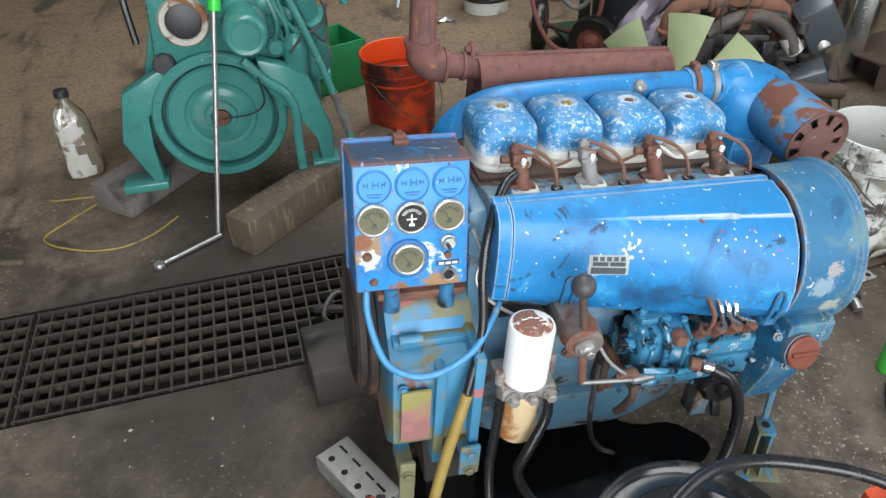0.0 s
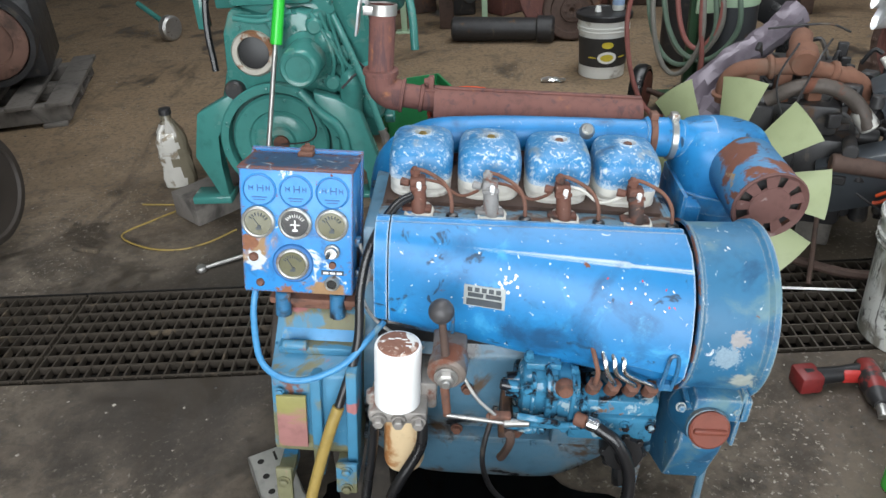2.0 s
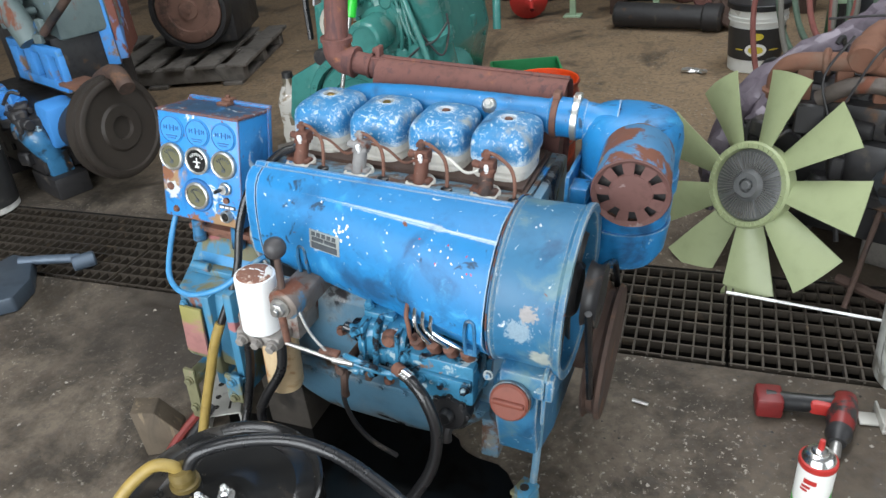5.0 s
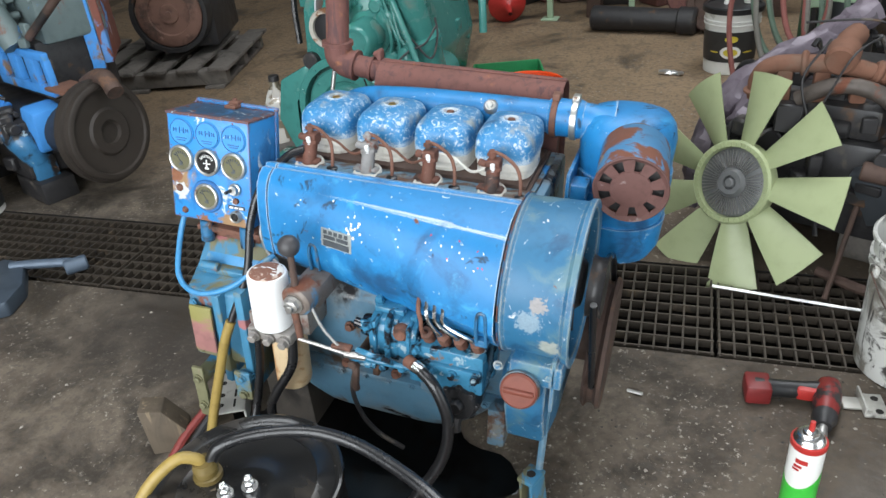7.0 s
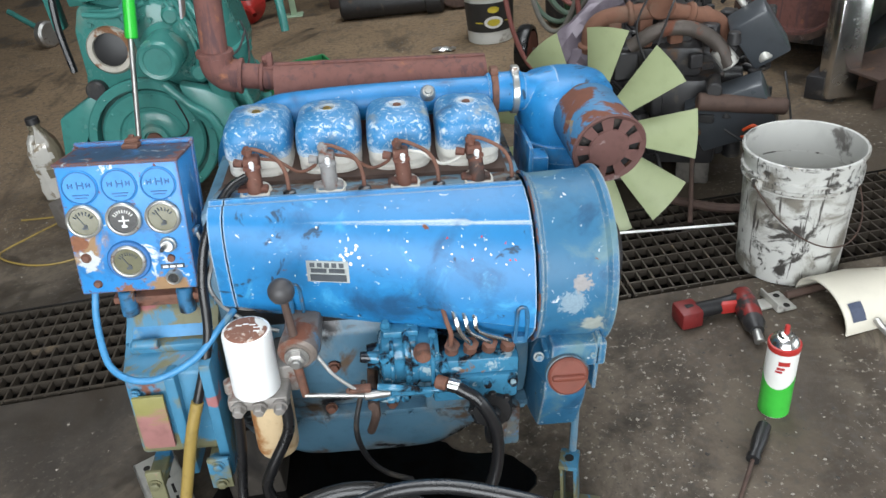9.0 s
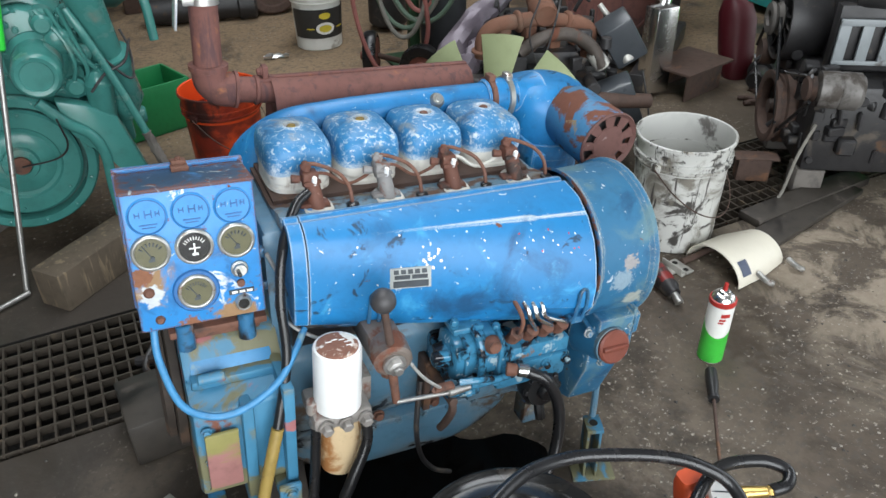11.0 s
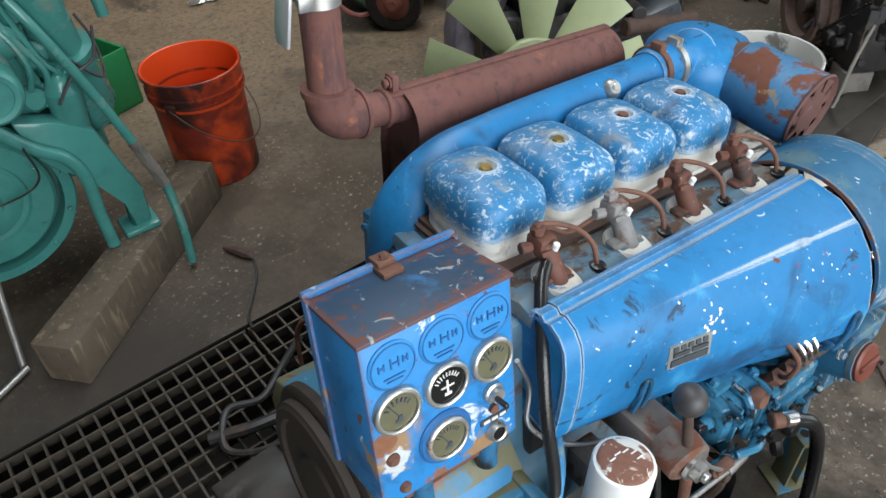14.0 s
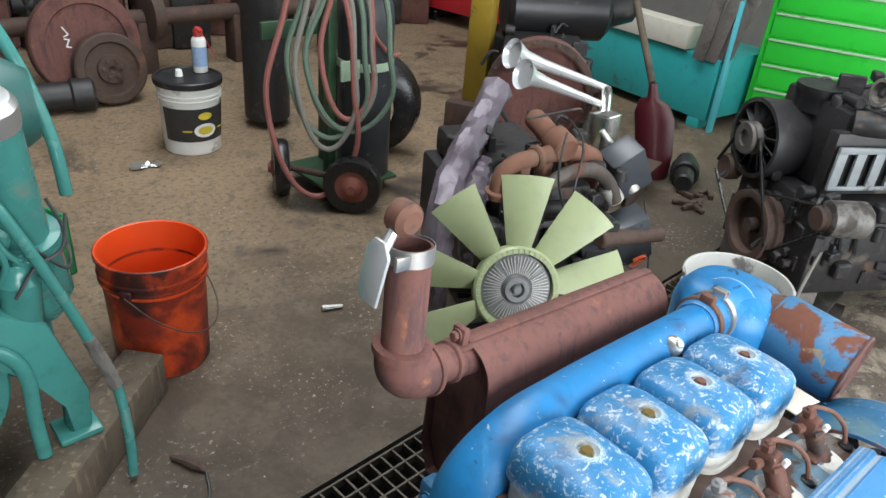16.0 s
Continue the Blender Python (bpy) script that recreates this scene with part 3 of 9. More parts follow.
def build_engine():
    eng = thing("diesel_engine", "worn blue four-cylinder diesel engine with a rusty exhaust", "engine", ENGINE)

    # block and sump
    bm = BM()
    prof = [(-0.16, -0.12), (-0.19, -0.33), (-0.215, -0.36), (-0.225, -0.47), (-0.20, -0.555), (0.20, -0.555), (0.20, -0.36), (0.15, -0.33), (0.14, -0.12)]
    extrude(bm, prof, "x", -0.29, 0.29, 0.008)
    part("crankcase", bm, m_case, eng, "oil-stained blue cast crankcase")
    # inspection cover and raised pads on the crankcase side
    bm = BM()
    extrude(bm, [(-0.222, -0.545), (-0.250, -0.54), (-0.255, -0.485), (-0.222, -0.47)], "x", 0.085, 0.225, 0.006)
    part("pump_pad", bm, m_case, eng)
    for x, z in ((-0.10, -0.535), (-0.085, -0.43), (0.02, -0.535)):
        bm = BM()
        bolt(bm, (x, -0.224, z), (0, -1, 0), 0.009, 0.012)
        part("bolt", bm, m_brown, eng)
    bm = BM()
    box(bm, -0.30, -0.225, -0.572, 0.30, 0.225, -0.555, 0.004)
    for i in range(11):
        bolt(bm, (-0.28 + 0.056 * i, -0.213, -0.573), (0, 0, -1), 0.006, 0.008)
        bolt(bm, (-0.28 + 0.056 * i, -0.226, -0.563), (0, -1, 0), 0.006, 0.008)
    part("sump_flange", bm, m_case, eng)
    bm = BM()
    rings = []
    for z, a, b in ((-0.572, 0.285, 0.222), (-0.62, 0.275, 0.220), (-0.66, 0.235, 0.212), (-0.69, 0.20, 0.198), (-0.703, 0.17, 0.17)):
        rings.append(squircle(-0.03, 0.0, z, a, b, 40, 5))
    ring_loft(bm, rings)
    part("sump", bm, m_case, eng)
    bm = BM()
    box(bm, 0.235, -0.245, -0.66, 0.275, -0.20, -0.555, 0.006)
    part("mounting_foot", bm, m_cowlshadow, eng)

    # cylinder fins under the cowl, head deck
    bm = BM()
    for k in range(14):
        z = -0.30 + 0.0145 * k
        box(bm, -0.262, -0.10, z, 0.262, 0.11, z + 0.004)
    box(bm, -0.255, -0.09, -0.31, 0.255, 0.10, -0.10)
    tagged(part("cylinder_fin", bm, m_darkrust, eng), kind="stuff")
    bm = BM()
    deck = [(-0.176, -0.096), (-0.15, -0.09), (-0.075, -0.112), (0.12, -0.118), (0.12, -0.13), (-0.176, -0.115)]
    extrude(bm, deck, "x", -0.262, 0.272, 0.002)
    part("head_deck", bm, m_cowlshadow, eng, "dusty grey-blue sheet deck with rust")

    # valve covers
    for i, x in enumerate(BORES):
        bm = BM()
        rings = [squircle(x, 0.004, z, a, b, 44, q) for z, a, b, q in (
            (-0.066, 0.0600, 0.0760, 5.0), (-0.050, 0.0605, 0.0765, 5.0), (-0.033, 0.0598, 0.0758, 4.8), (-0.023, 0.0578, 0.0735, 4.6), (-0.0155, 0.0535, 0.069, 4.4), (-0.011, 0.048, 0.062, 4.2), (-0.0075, 0.041, 0.054, 3.8), (-0.004, 0.031, 0.040, 3.2), (-0.001, 0.020, 0.021, 2.2), (0.0, 0.015, 0.015, 2.0), (-0.004, 0.0135, 0.0135, 2.0), (-0.007, 0.012, 0.012, 2.0))]
        ring_loft(bm, rings)
        cover = part("valve_cover", bm, m_cover, eng, "chipped blue valve cover with white primer showing")
        bm = BM()
        turned(bm, (x, 0.004, -0.009), (x, 0.004, -0.001), [(0, 0.012), (0.6, 0.0085), (1, 0.0075)], 6)
        part("nut", bm, m_brass if i in (0, 1) else m_brown, cover)
        bm = BM()
        ring_loft(bm, [squircle(x, 0.002, z, a, b, 36, 3.4) for z, a, b in ((-0.125, 0.056, 0.068), (-0.112, 0.057, 0.070), (-0.109, 0.0585, 0.0745), (-0.094, 0.0585, 0.0745), (-0.091, 0.0565, 0.072), (-0.086, 0.0565, 0.072), (-0.083, 0.0590, 0.0750), (-0.070, 0.0590, 0.0750), (-0.066, 0.0570, 0.073))])
        part("cylinder_head", bm, m_whitebase, eng, "dirty white cast cylinder head")

    # injectors with their leak-off pipes
    for i, x in enumerate(BORES):
        bm = BM()
        ring_loft(bm, [[(p[0], p[1] + (z + 0.1) * 0.3, z) for p in squircle(x + 0.004, -0.146, z, a, b, 24, 2.2)] for z, a, b in ((-0.107, 0.029, 0.038), (-0.093, 0.028, 0.037), (-0.089, 0.025, 0.034), (-0.091, 0.021, 0.030))])
        part("injector_seat", bm, m_whitebase, eng)
        bm = BM()
        rod(bm, (x + 0.004, -0.148, -0.100), (x, -0.118, -0.05), 0.0145, 0.0135, 12)
        box(bm, x - 0.015, -0.128, -0.062, x + 0.013, -0.098, -0.038, 0.005)
        rod(bm, (x - 0.004, -0.112, -0.045), (x - 0.008, -0.108, -0.022), 0.008, 0.005, 10)
        turned(bm, (x + 0.001, -0.124, -0.060), (x, -0.121, -0.053), [(0, 0.017), (0.8, 0.017), (1, 0.014)], 6)
        turned(bm, (x - 0.006, -0.110, -0.034), (x - 0.007, -0.109, -0.026), [(0, 0.010), (0.8, 0.010), (1, 0.008)], 6)
        box(bm, x - 0.026, -0.150, -0.094, x + 0.026, -0.128, -0.084, 0.003, 1)
        rod(bm, (x - 0.016, -0.112, -0.053), (x - 0.032, -0.108, -0.052), 0.007, 0.008, 8)
        inj = part("injector", bm, m_injector if i != 1 else m_greyinj, eng, "rusty brown fuel injector" if i != 1 else "bare grey fuel injector")
        bm = BM()
        rod(bm, (x + 0.002, -0.131, -0.06), (x + 0.002, -0.137, -0.04), 0.0052, 0.0045, 8)
        part("stud", bm, m_white, inj)
        bm = BM()
        tube(bm, [(x - 0.006, -0.108, -0.026), (x + 0.016, -0.112, -0.030), (x + 0.046, -0.128, -0.042), (x + 0.06, -0.146, -0.062), (x + 0.063, -0.157, -0.095)], 0.0036, 8)
        part("fuel_pipe", bm, m_brown, eng)
        bm = BM()
        turned(bm, (x + 0.063, -0.157, -0.096), (x + 0.063, -0.157, -0.086), [(0, 0.012), (0.8, 0.011), (1, 0.007)], 14)
        part("grommet", bm, m_rubber, eng)
        if i < 3:
            bm = BM()
            tube(bm, [(x + 0.012, -0.10, -0.05), (x + 0.04, -0.088, -0.062), (x + 0.075, -0.088, -0.085), (x + 0.105, -0.098, -0.07), (x + 0.112, -0.106, -0.053)], 0.003, 8)
            part("return_pipe", bm, m_brown if i != 2 else m_whitebase, eng)

    # cowl
    def cowl(name, xa, xb, n, mat, label, grow=0.0):
        bm = BM()
        outer = []
        for k in range(n + 1):
            x = xa + (xb - xa) * k / n
            s = (x + 0.262) / (0.272 + 0.262)
            sec = cowl_section(s, grow)
            bul = min(max((x - 0.088) / 0.03, 0), 1)
            ring = []
            for j, (y, z) in enumerate(sec):
                lo = min(max((j - 8) / 2.0, 0), 1)
                ring.append((x, y - 0.013 * bul * lo, z + (0.012 * bul * (1 if j > 10 else 0))))
            outer.append(ring)
        rows = [[bm.verts.new(p) for p in r] for r in outer]
        rows2 = [[bm.verts.new((p[0], p[1] + 0.006, p[2] - (0.003 if j < 6 else -0.004))) for j, p in enumerate(r)] for r in outer]
        for R in (rows, rows2):
            for a, b in zip(R, R[1:]):
                for j in range(len(a) - 1):
                    bm.faces.new((a[j], a[j + 1], b[j + 1], b[j]))
        m = len(rows[0])
        for j in range(m - 1):
            bm.faces.new((rows[0][j], rows[0][j + 1], rows2[0][j + 1], rows2[0][j]))
            bm.faces.new((rows[-1][j], rows[-1][j + 1], rows2[-1][j + 1], rows2[-1][j]))
        for k in range(n):
            bm.faces.new((rows[k][0], rows[k + 1][0], rows2[k + 1][0], rows2[k][0]))
            bm.faces.new((rows[k][-1], rows[k + 1][-1], rows2[k + 1][-1], rows2[k][-1]))
        return part(name, bm, mat, eng, label, 28)
    cowl("air_cowl", -0.236, 0.268, 42, m_blue, "scuffed blue air duct cowl with chips in its paint")
    cowl("cowl_end_strip", -0.262, -0.2385, 2, m_blue, "scuffed blue cowl end piece", 0.001)
    bm = BM()
    sec = [p for p in cowl_section(0.0)[4:]]
    extrude(bm, [(y + 0.004, z - 0.002) for y, z in sec] + [(-0.15, -0.262), (-0.15, -0.10)], "x", -0.260, -0.250, 0.0)
    part("cowl_end", bm, m_blue, eng)
    bm = BM()
    tube(bm, [(-0.25, -0.225, -0.277), (-0.1, -0.245, -0.285), (0.05, -0.262, -0.30), (0.26, -0.27, -0.345)], 0.007, 8)
    part("lower_rail", bm, m_dirtyblue, eng)
    bm = BM()
    box(bm, -0.26, -0.205, -0.34, 0.27, -0.15, -0.268, 0.006)
    part("duct_floor", bm, m_iron, eng)
    # rust channel behind the cowl lip
    bm = BM()
    box(bm, -0.25, -0.181, -0.098, 0.268, -0.171, -0.090, 0.002)
    part("cowl_seal", bm, m_band, eng, "rusty seam strip behind the cowl")
    # clips
    for cx, cy, cz, ang in ((0.245, -0.345, -0.255, 0), (-0.13, -0.262, -0.235, 0)):
        bm = BM()
        tube(bm, [(cx - 0.009, cy - 0.003, cz - 0.04), (cx - 0.009, cy - 0.010, cz), (cx - 0.006, cy - 0.008, cz + 0.026), (cx + 0.006, cy - 0.008, cz + 0.026), (cx + 0.009, cy - 0.010, cz), (cx + 0.009, cy - 0.003, cz - 0.04)], 0.0035, 8, 5)
        box(bm, cx - 0.012, cy - 0.004, cz - 0.05, cx + 0.012, cy + 0.03, cz - 0.035, 0.002)
        box(bm, cx - 0.014, cy - 0.004, cz + 0.012, cx + 0.014, cy + 0.03, cz + 0.022, 0.002)
        part("spring_clip", bm, m_dirtyblue, eng)
    # name plate and worn white mark on the cowl
    def on_cowl(x, z, lift=0.0):
        s = (x + 0.262) / 0.534
        sec = cowl_section(s)
        for (ya, za), (yb, zb) in zip(sec[5:], sec[6:]):
            if zb <= z <= za:
                t = (z - za) / (zb - za)
                return ya + (yb - ya) * t - lift
        return sec[8][0] - lift

    def cowl_patch(bm, x0, z0, x1, z1, lift, thick, mi=0):
        pts = [(x0, z0), (x1, z0), (x1, z1), (x0, z1)]
        f = [bm.verts.new((x, on_cowl(x, z, lift), z)) for x, z in pts]
        b = [bm.verts.new((x, on_cowl(x, z, lift - thick), z)) for x, z in pts]
        bm.faces.new(f).material_index = mi
        for k in range(4):
            bm.faces.new((f[k], f[(k + 1) % 4], b[(k + 1) % 4], b[k])).material_index = mi
    bm = BM()
    cowl_patch(bm, -0.105, -0.197, -0.035, -0.159, 0.0022, 0.003, 0)
    cowl_patch(bm, -0.098, -0.179, -0.072, -0.172, 0.0030, 0.0012, 1)
    cowl_patch(bm, -0.068, -0.179, -0.042, -0.172, 0.0030, 0.0012, 1)
    cowl_patch(bm, -0.100, -0.195, -0.040, -0.183, 0.0030, 0.0012, 1)
    for k in range(5):
        cowl_patch(bm, -0.099 + 0.012 * k, -0.169, -0.091 + 0.012 * k, -0.162 , 0.0030, 0.0012, 1)
    part("name_plate", bm, [m_plate, m_platedark], eng, "small tin name plate with dark print")
    rnd = random.Random(5)
    bm = BM()
    for k in range(46):
        if k < 14:
            x, z, a = -0.03 + rnd.gauss(0, 0.010), -0.150 + rnd.gauss(0, 0.007), 0.0028
        elif k < 34:
            x, z, a = rnd.uniform(-0.22, 0.25), rnd.uniform(-0.19, -0.105), 0.0017
        else:
            x, z, a = rnd.uniform(0.12, 0.24), rnd.uniform(-0.16, -0.11), 0.0016
        sl = rnd.uniform(-0.6, 0.6)
        q = [(x + a * math.cos(t) * rnd.uniform(0.5, 1.3) + sl * a * math.sin(t), z + a * math.sin(t) * rnd.uniform(0.6, 1.5)) for t in (2 * math.pi * j / 7 for j in range(7))]
        f = bm.faces.new([bm.verts.new((u, on_cowl(u, w, 0.0006), w)) for u, w in q])
        f.material_index = 0 if k < 40 else 1
    tagged(part("paint_chip", bm, [m_white, m_redpaint], eng, "chips of white primer and red paint"), kind="stuff")

    # blower shroud
    cy, cz, r = BLOWER
    bm = BM()
    seg = 56
    def circ(x, rr):
        return [(x, cy + rr * math.cos(2 * math.pi * k / seg), cz + rr * math.sin(2 * math.pi * k / seg)) for k in range(seg)]
    ring_loft(bm, [circ(x, rr) for x, rr in ((0.274, r + 0.002), (0.279, r + 0.004), (0.285, r), (0.385, r + 0.004), (0.392, r + 0.010), (0.402, r + 0.011), (0.404, r + 0.006), (0.400, r - 0.006), (0.30, r - 0.012))], False)
    part("blower_shroud", bm, m_shroud, eng, "blue cylindrical blower shroud with a bare grey patch", 30)
    bm = BM()
    ring_loft(bm, [circ(0.2715, r + 0.0005), circ(0.2725, r + 0.0055), circ(0.2745, r + 0.0055), circ(0.2755, r + 0.0005)], False)
    part("clamp_band", bm, m_band, eng)
    bm = BM()
    for k in range(11):
        t = 2 * math.pi * k / 11
        m = Matrix.Translation((0.37, cy, cz)) @ Matrix.Rotation(t, 4, "X") @ Matrix.Rotation(radians(40), 4, "Z")
        box(bm, -0.02, -0.002, 0.05, 0.02, 0.002, r - 0.014, 0.0008, 1, m)
    rod(bm, (0.31, cy, cz), (0.40, cy, cz), 0.055, 0.05, 24)
    tagged(part("blower_vane", bm, m_iron, eng), kind="stuff")
    # bracket under the shroud, timing case
    bm = BM()
    extrude(bm, [(-0.30, -0.335), (-0.345, -0.345), (-0.345, -0.44), (-0.31, -0.545), (-0.18, -0.60), (0.18, -0.60), (0.20, -0.30), (-0.10, -0.28)], "x", 0.292, 0.372, 0.008)
    part("timing_case", bm, m_shroud, eng)
    bm = BM()
    extrude(bm, [(-0.30, -0.31), (-0.352, -0.315), (-0.352, -0.365), (-0.30, -0.372)], "x", 0.30, 0.398, 0.006)
    box(bm, 0.378, -0.352, -0.42, 0.386, -0.25, -0.30, 0.003)
    part("shroud_bracket", bm, m_shroud, eng)
    bm = BM()
    turned(bm, (0.326, -0.29, -0.388), (0.326, -0.362, -0.368), [(0, 0.048), (0.5, 0.044), (0.85, 0.038), (1, 0.036)], 28)
    for t in range(3):
        bolt(bm, (0.326 + 0.055 * math.cos(2.1 * t + 0.5), -0.345, -0.368 + 0.055 * math.sin(2.1 * t + 0.5)), (0, -1, 0.2), 0.007, 0.01)
    part("filler_neck", bm, m_shroud, eng)
    bm = BM()
    turned(bm, (0.326, -0.360, -0.3685), (0.326, -0.370, -0.366), [(0, 0.0375), (0.9, 0.0375), (1, 0.0355)], 36, 0, False)
    part("filler_rim", bm, m_cowlshadow, eng, "pale worn filler rim")
    bm = BM()
    turned(bm, (0.326, -0.362, -0.368), (0.326, -0.378, -0.3635), [(0, 0.033), (0.2, 0.035), (0.8, 0.035), (1, 0.031)], 32)
    box(bm, 0.297, -0.384, -0.369, 0.355, -0.374, -0.358, 0.004)
    part("filler_cap", bm, surface("brown_red_plastic", (0.17, 0.045, 0.028), 0.5, vary=0.25, grain=40), eng, "brown-red round oil filler cap with a grip bar")
    # pulley and belt
    bm = BM()
    turned(bm, (0.415, -0.02, -0.49), (0.455, -0.02, -0.49), [(0, 0.145), (0.15, 0.15), (0.3, 0.138), (0.6, 0.138), (0.8, 0.15), (1, 0.146)], 40)
    turned(bm, (0.372, -0.02, -0.49), (0.415, -0.02, -0.49), [(0, 0.05), (1, 0.05)], 20)
    part("crank_pulley", bm, m_darkrust, eng, "rusty crankshaft pulley")
    bm = BM()
    turned(bm, (0.412, cy + 0.0, cz), (0.44, cy, cz), [(0, 0.06), (0.3, 0.055), (0.7, 0.055), (1, 0.06)], 28)
    part("fan_pulley", bm, m_iron, eng)
    bm = BM()
    tube(bm, [(0.428, cy - 0.062, cz), (0.432, -0.215, -0.36), (0.436, -0.166, -0.5)], 0.007, 8)
    tube(bm, [(0.428, cy + 0.055, cz + 0.02), (0.432, 0.0, -0.28), (0.436, 0.118, -0.44)], 0.007, 8)
    part("drive_belt", bm, m_rubber, eng)

    # flywheel housing
    bm = BM()
    prof = [(-0.13, -0.268), (-0.19, -0.29), (-0.225, -0.345), (-0.285, -0.365), (-0.30, -0.54), (-0.24, -0.60), (0.22, -0.60), (0.26, -0.54), (0.22, -0.45), (-0.02, -0.34)]
    extrude(bm, prof, "x", -0.448, -0.285, 0.008)
    box(bm, -0.372, -0.308, -0.60, -0.352, -0.20, -0.36, 0.004)
    box(bm, -0.305, -0.318, -0.60, -0.285, -0.18, -0.33, 0.004)
    box(bm, -0.44, -0.245, -0.352, -0.30, -0.20, -0.335, 0.004)
    rod(bm, (-0.43, -0.245, -0.33), (-0.385, -0.245, -0.33), 0.010, None, 12)
    for z in (-0.40, -0.47, -0.53):
        bolt(bm, (-0.43, -0.295, z), (0, -1, 0), 0.007, 0.008)
    part("flywheel_housing", bm, m_bell, eng, "flywheel housing in flaking olive, blue and pink paint")
    bm = BM()
    extrude(bm, [(-0.185, -0.291), (-0.228, -0.342), (-0.222, -0.346), (-0.178, -0.296)], "x", -0.437, -0.30, 0.002)
    part("cover_plate", bm, m_hoseblue, eng, "blue sloping cover plate")
    bm = BM()
    extrude(bm, [(-0.30, -0.40), (-0.308, -0.40), (-0.312, -0.52), (-0.304, -0.52)], "x", -0.435, -0.38, 0.002)
    part("side_plate", bm, surface("pink_olive_worn_paint", (0.30, 0.14, 0.13), 0.5, vary=0.3, grain=30, layers=(((0.24, 0.22, 0.07), 6, 0.46, 0.56, 0.5, 0.6), ((0.05, 0.25, 0.55), 9, 0.63, 0.66, 0.4, 0.6), ((0.6, 0.55, 0.5), 16, 0.66, 0.7, 0.6, 0.4))), eng)
    bm = BM()
    turned(bm, (-0.448, 0, -0.475), (-0.468, 0, -0.475), [(0, 0.160), (0.15, 0.165), (0.85, 0.165), (1, 0.160)], 56)
    part("housing_flange", bm, m_browniron, eng, "dark brown round housing flange")
    bm = BM()
    turned(bm, (-0.468, 0, -0.475), (-0.488, 0, -0.475), [(0, 0.138), (0.1, 0.145), (0.75, 0.145), (0.8, 0.141), (1, 0.137), (1, 0.12), (0.7, 0.115), (0.7, 0.06), (0.95, 0.055), (0.95, 0.001)], 64)
    part("flywheel", bm, m_browniron, eng, "dark greasy flywheel")
    bm = BM()
    box(bm, -0.44, -0.335, -0.60, -0.41, -0.26, -0.575, 0.003)
    box(bm, -0.44, -0.338, -0.70, -0.41, -0.328, -0.555, 0.003)
    for z in (-0.585, -0.665):
        bolt(bm, (-0.425, -0.338, z), (0, -1, 0), 0.009, 0.01)
    part("mounting_bracket", bm, m_bell, eng)
    bm = BM()
    box(bm, -0.325, -0.338, -0.61, -0.285, -0.328, -0.535, 0.003)
    box(bm, -0.325, -0.335, -0.56, -0.285, -0.29, -0.548, 0.003)
    for z in (-0.55, -0.595):
        bolt(bm, (-0.305, -0.338, z), (0, -1, 0), 0.009, 0.01)
    part("mounting_bracket", bm, m_bell, eng)

    # support under the instrument box
    bm = BM()
    box(bm, -0.46, -0.20, -0.272, -0.30, -0.10, -0.258, 0.003)
    box(bm, -0.45, -0.185, -0.30, -0.31, -0.12, -0.272, 0.003)
    part("box_bracket", bm, m_brown, eng)
    for x in (-0.435, -0.335):
        bm = BM()
        rod(bm, (x, -0.20, -0.295), (x, -0.195, -0.245), 0.015, 0.014, 16)
        part("rubber_mount", bm, m_dirtyblue, eng)

    # intake manifold, air cleaner
    bm = BM()
    tube(bm, [(-0.262, 0.115, -0.20), (-0.25, 0.115, -0.115), (-0.19, 0.112, -0.060), (-0.10, 0.112, -0.042), (0.05, 0.113, -0.034), (0.27, 0.115, -0.03)], 0.035, 22, 8, 0, [0.05, 0.045, 0.04, 0.036, 0.035, 0.034])
    part("intake_manifold", bm, m_blue, eng, "chipped blue intake pipe")
    bm = BM()
    turned(bm, (0.129, 0.088, -0.016), (0.129, 0.078, -0.007), [(0, 0.016), (0.6, 0.0155), (1, 0.011)], 18)
    rod(bm, (0.129, 0.079, -0.008), (0.129, 0.074, -0.0035), 0.007, None, 10)
    part("manifold_plug", bm, m_bezel, eng)
    bm = BM()
    turned(bm, (0.25, 0.115, -0.03), (0.325, 0.118, -0.03), [(0, 0.037), (0.1, 0.041), (0.5, 0.040), (0.9, 0.041), (1, 0.037)], 24)
    part("rubber_sleeve", bm, m_blue, eng)
    for x in (0.264, 0.306):
        bm = BM()
        turned(bm, (x - 0.007, 0.116, -0.03), (x + 0.007, 0.116, -0.03), [(0, 0.042), (0.1, 0.0445), (0.9, 0.0445), (1, 0.042)], 24)
        box(bm, x - 0.008, 0.10, 0.008, x + 0.008, 0.125, 0.024, 0.003)
        part("hose_clamp", bm, m_brown if x < 0.3 else m_bezel, eng)
    bm = BM()
    turned(bm, (0.318, 0.118, -0.03), (0.38, 0.125, -0.04), [(0, 0.037), (0.5, 0.038), (1, 0.055)], 24)
    ring_loft(bm, [squircle(0.418, 0.135, z, a, b, 40, p) for z, a, b, p in (
        (-0.235, 0.094, 0.094, 2), (-0.225, 0.098, 0.098, 2), (-0.10, 0.098, 0.098, 2), (-0.055, 0.10, 0.098, 2.2), (-0.03, 0.094, 0.090, 2.4), (-0.012, 0.080, 0.076, 2.5), (-0.003, 0.058, 0.055, 2.3), (0.0, 0.02, 0.02, 2))])
    part("air_cleaner_body", bm, m_blue, eng, "rounded blue air cleaner body")
    bm = BM()
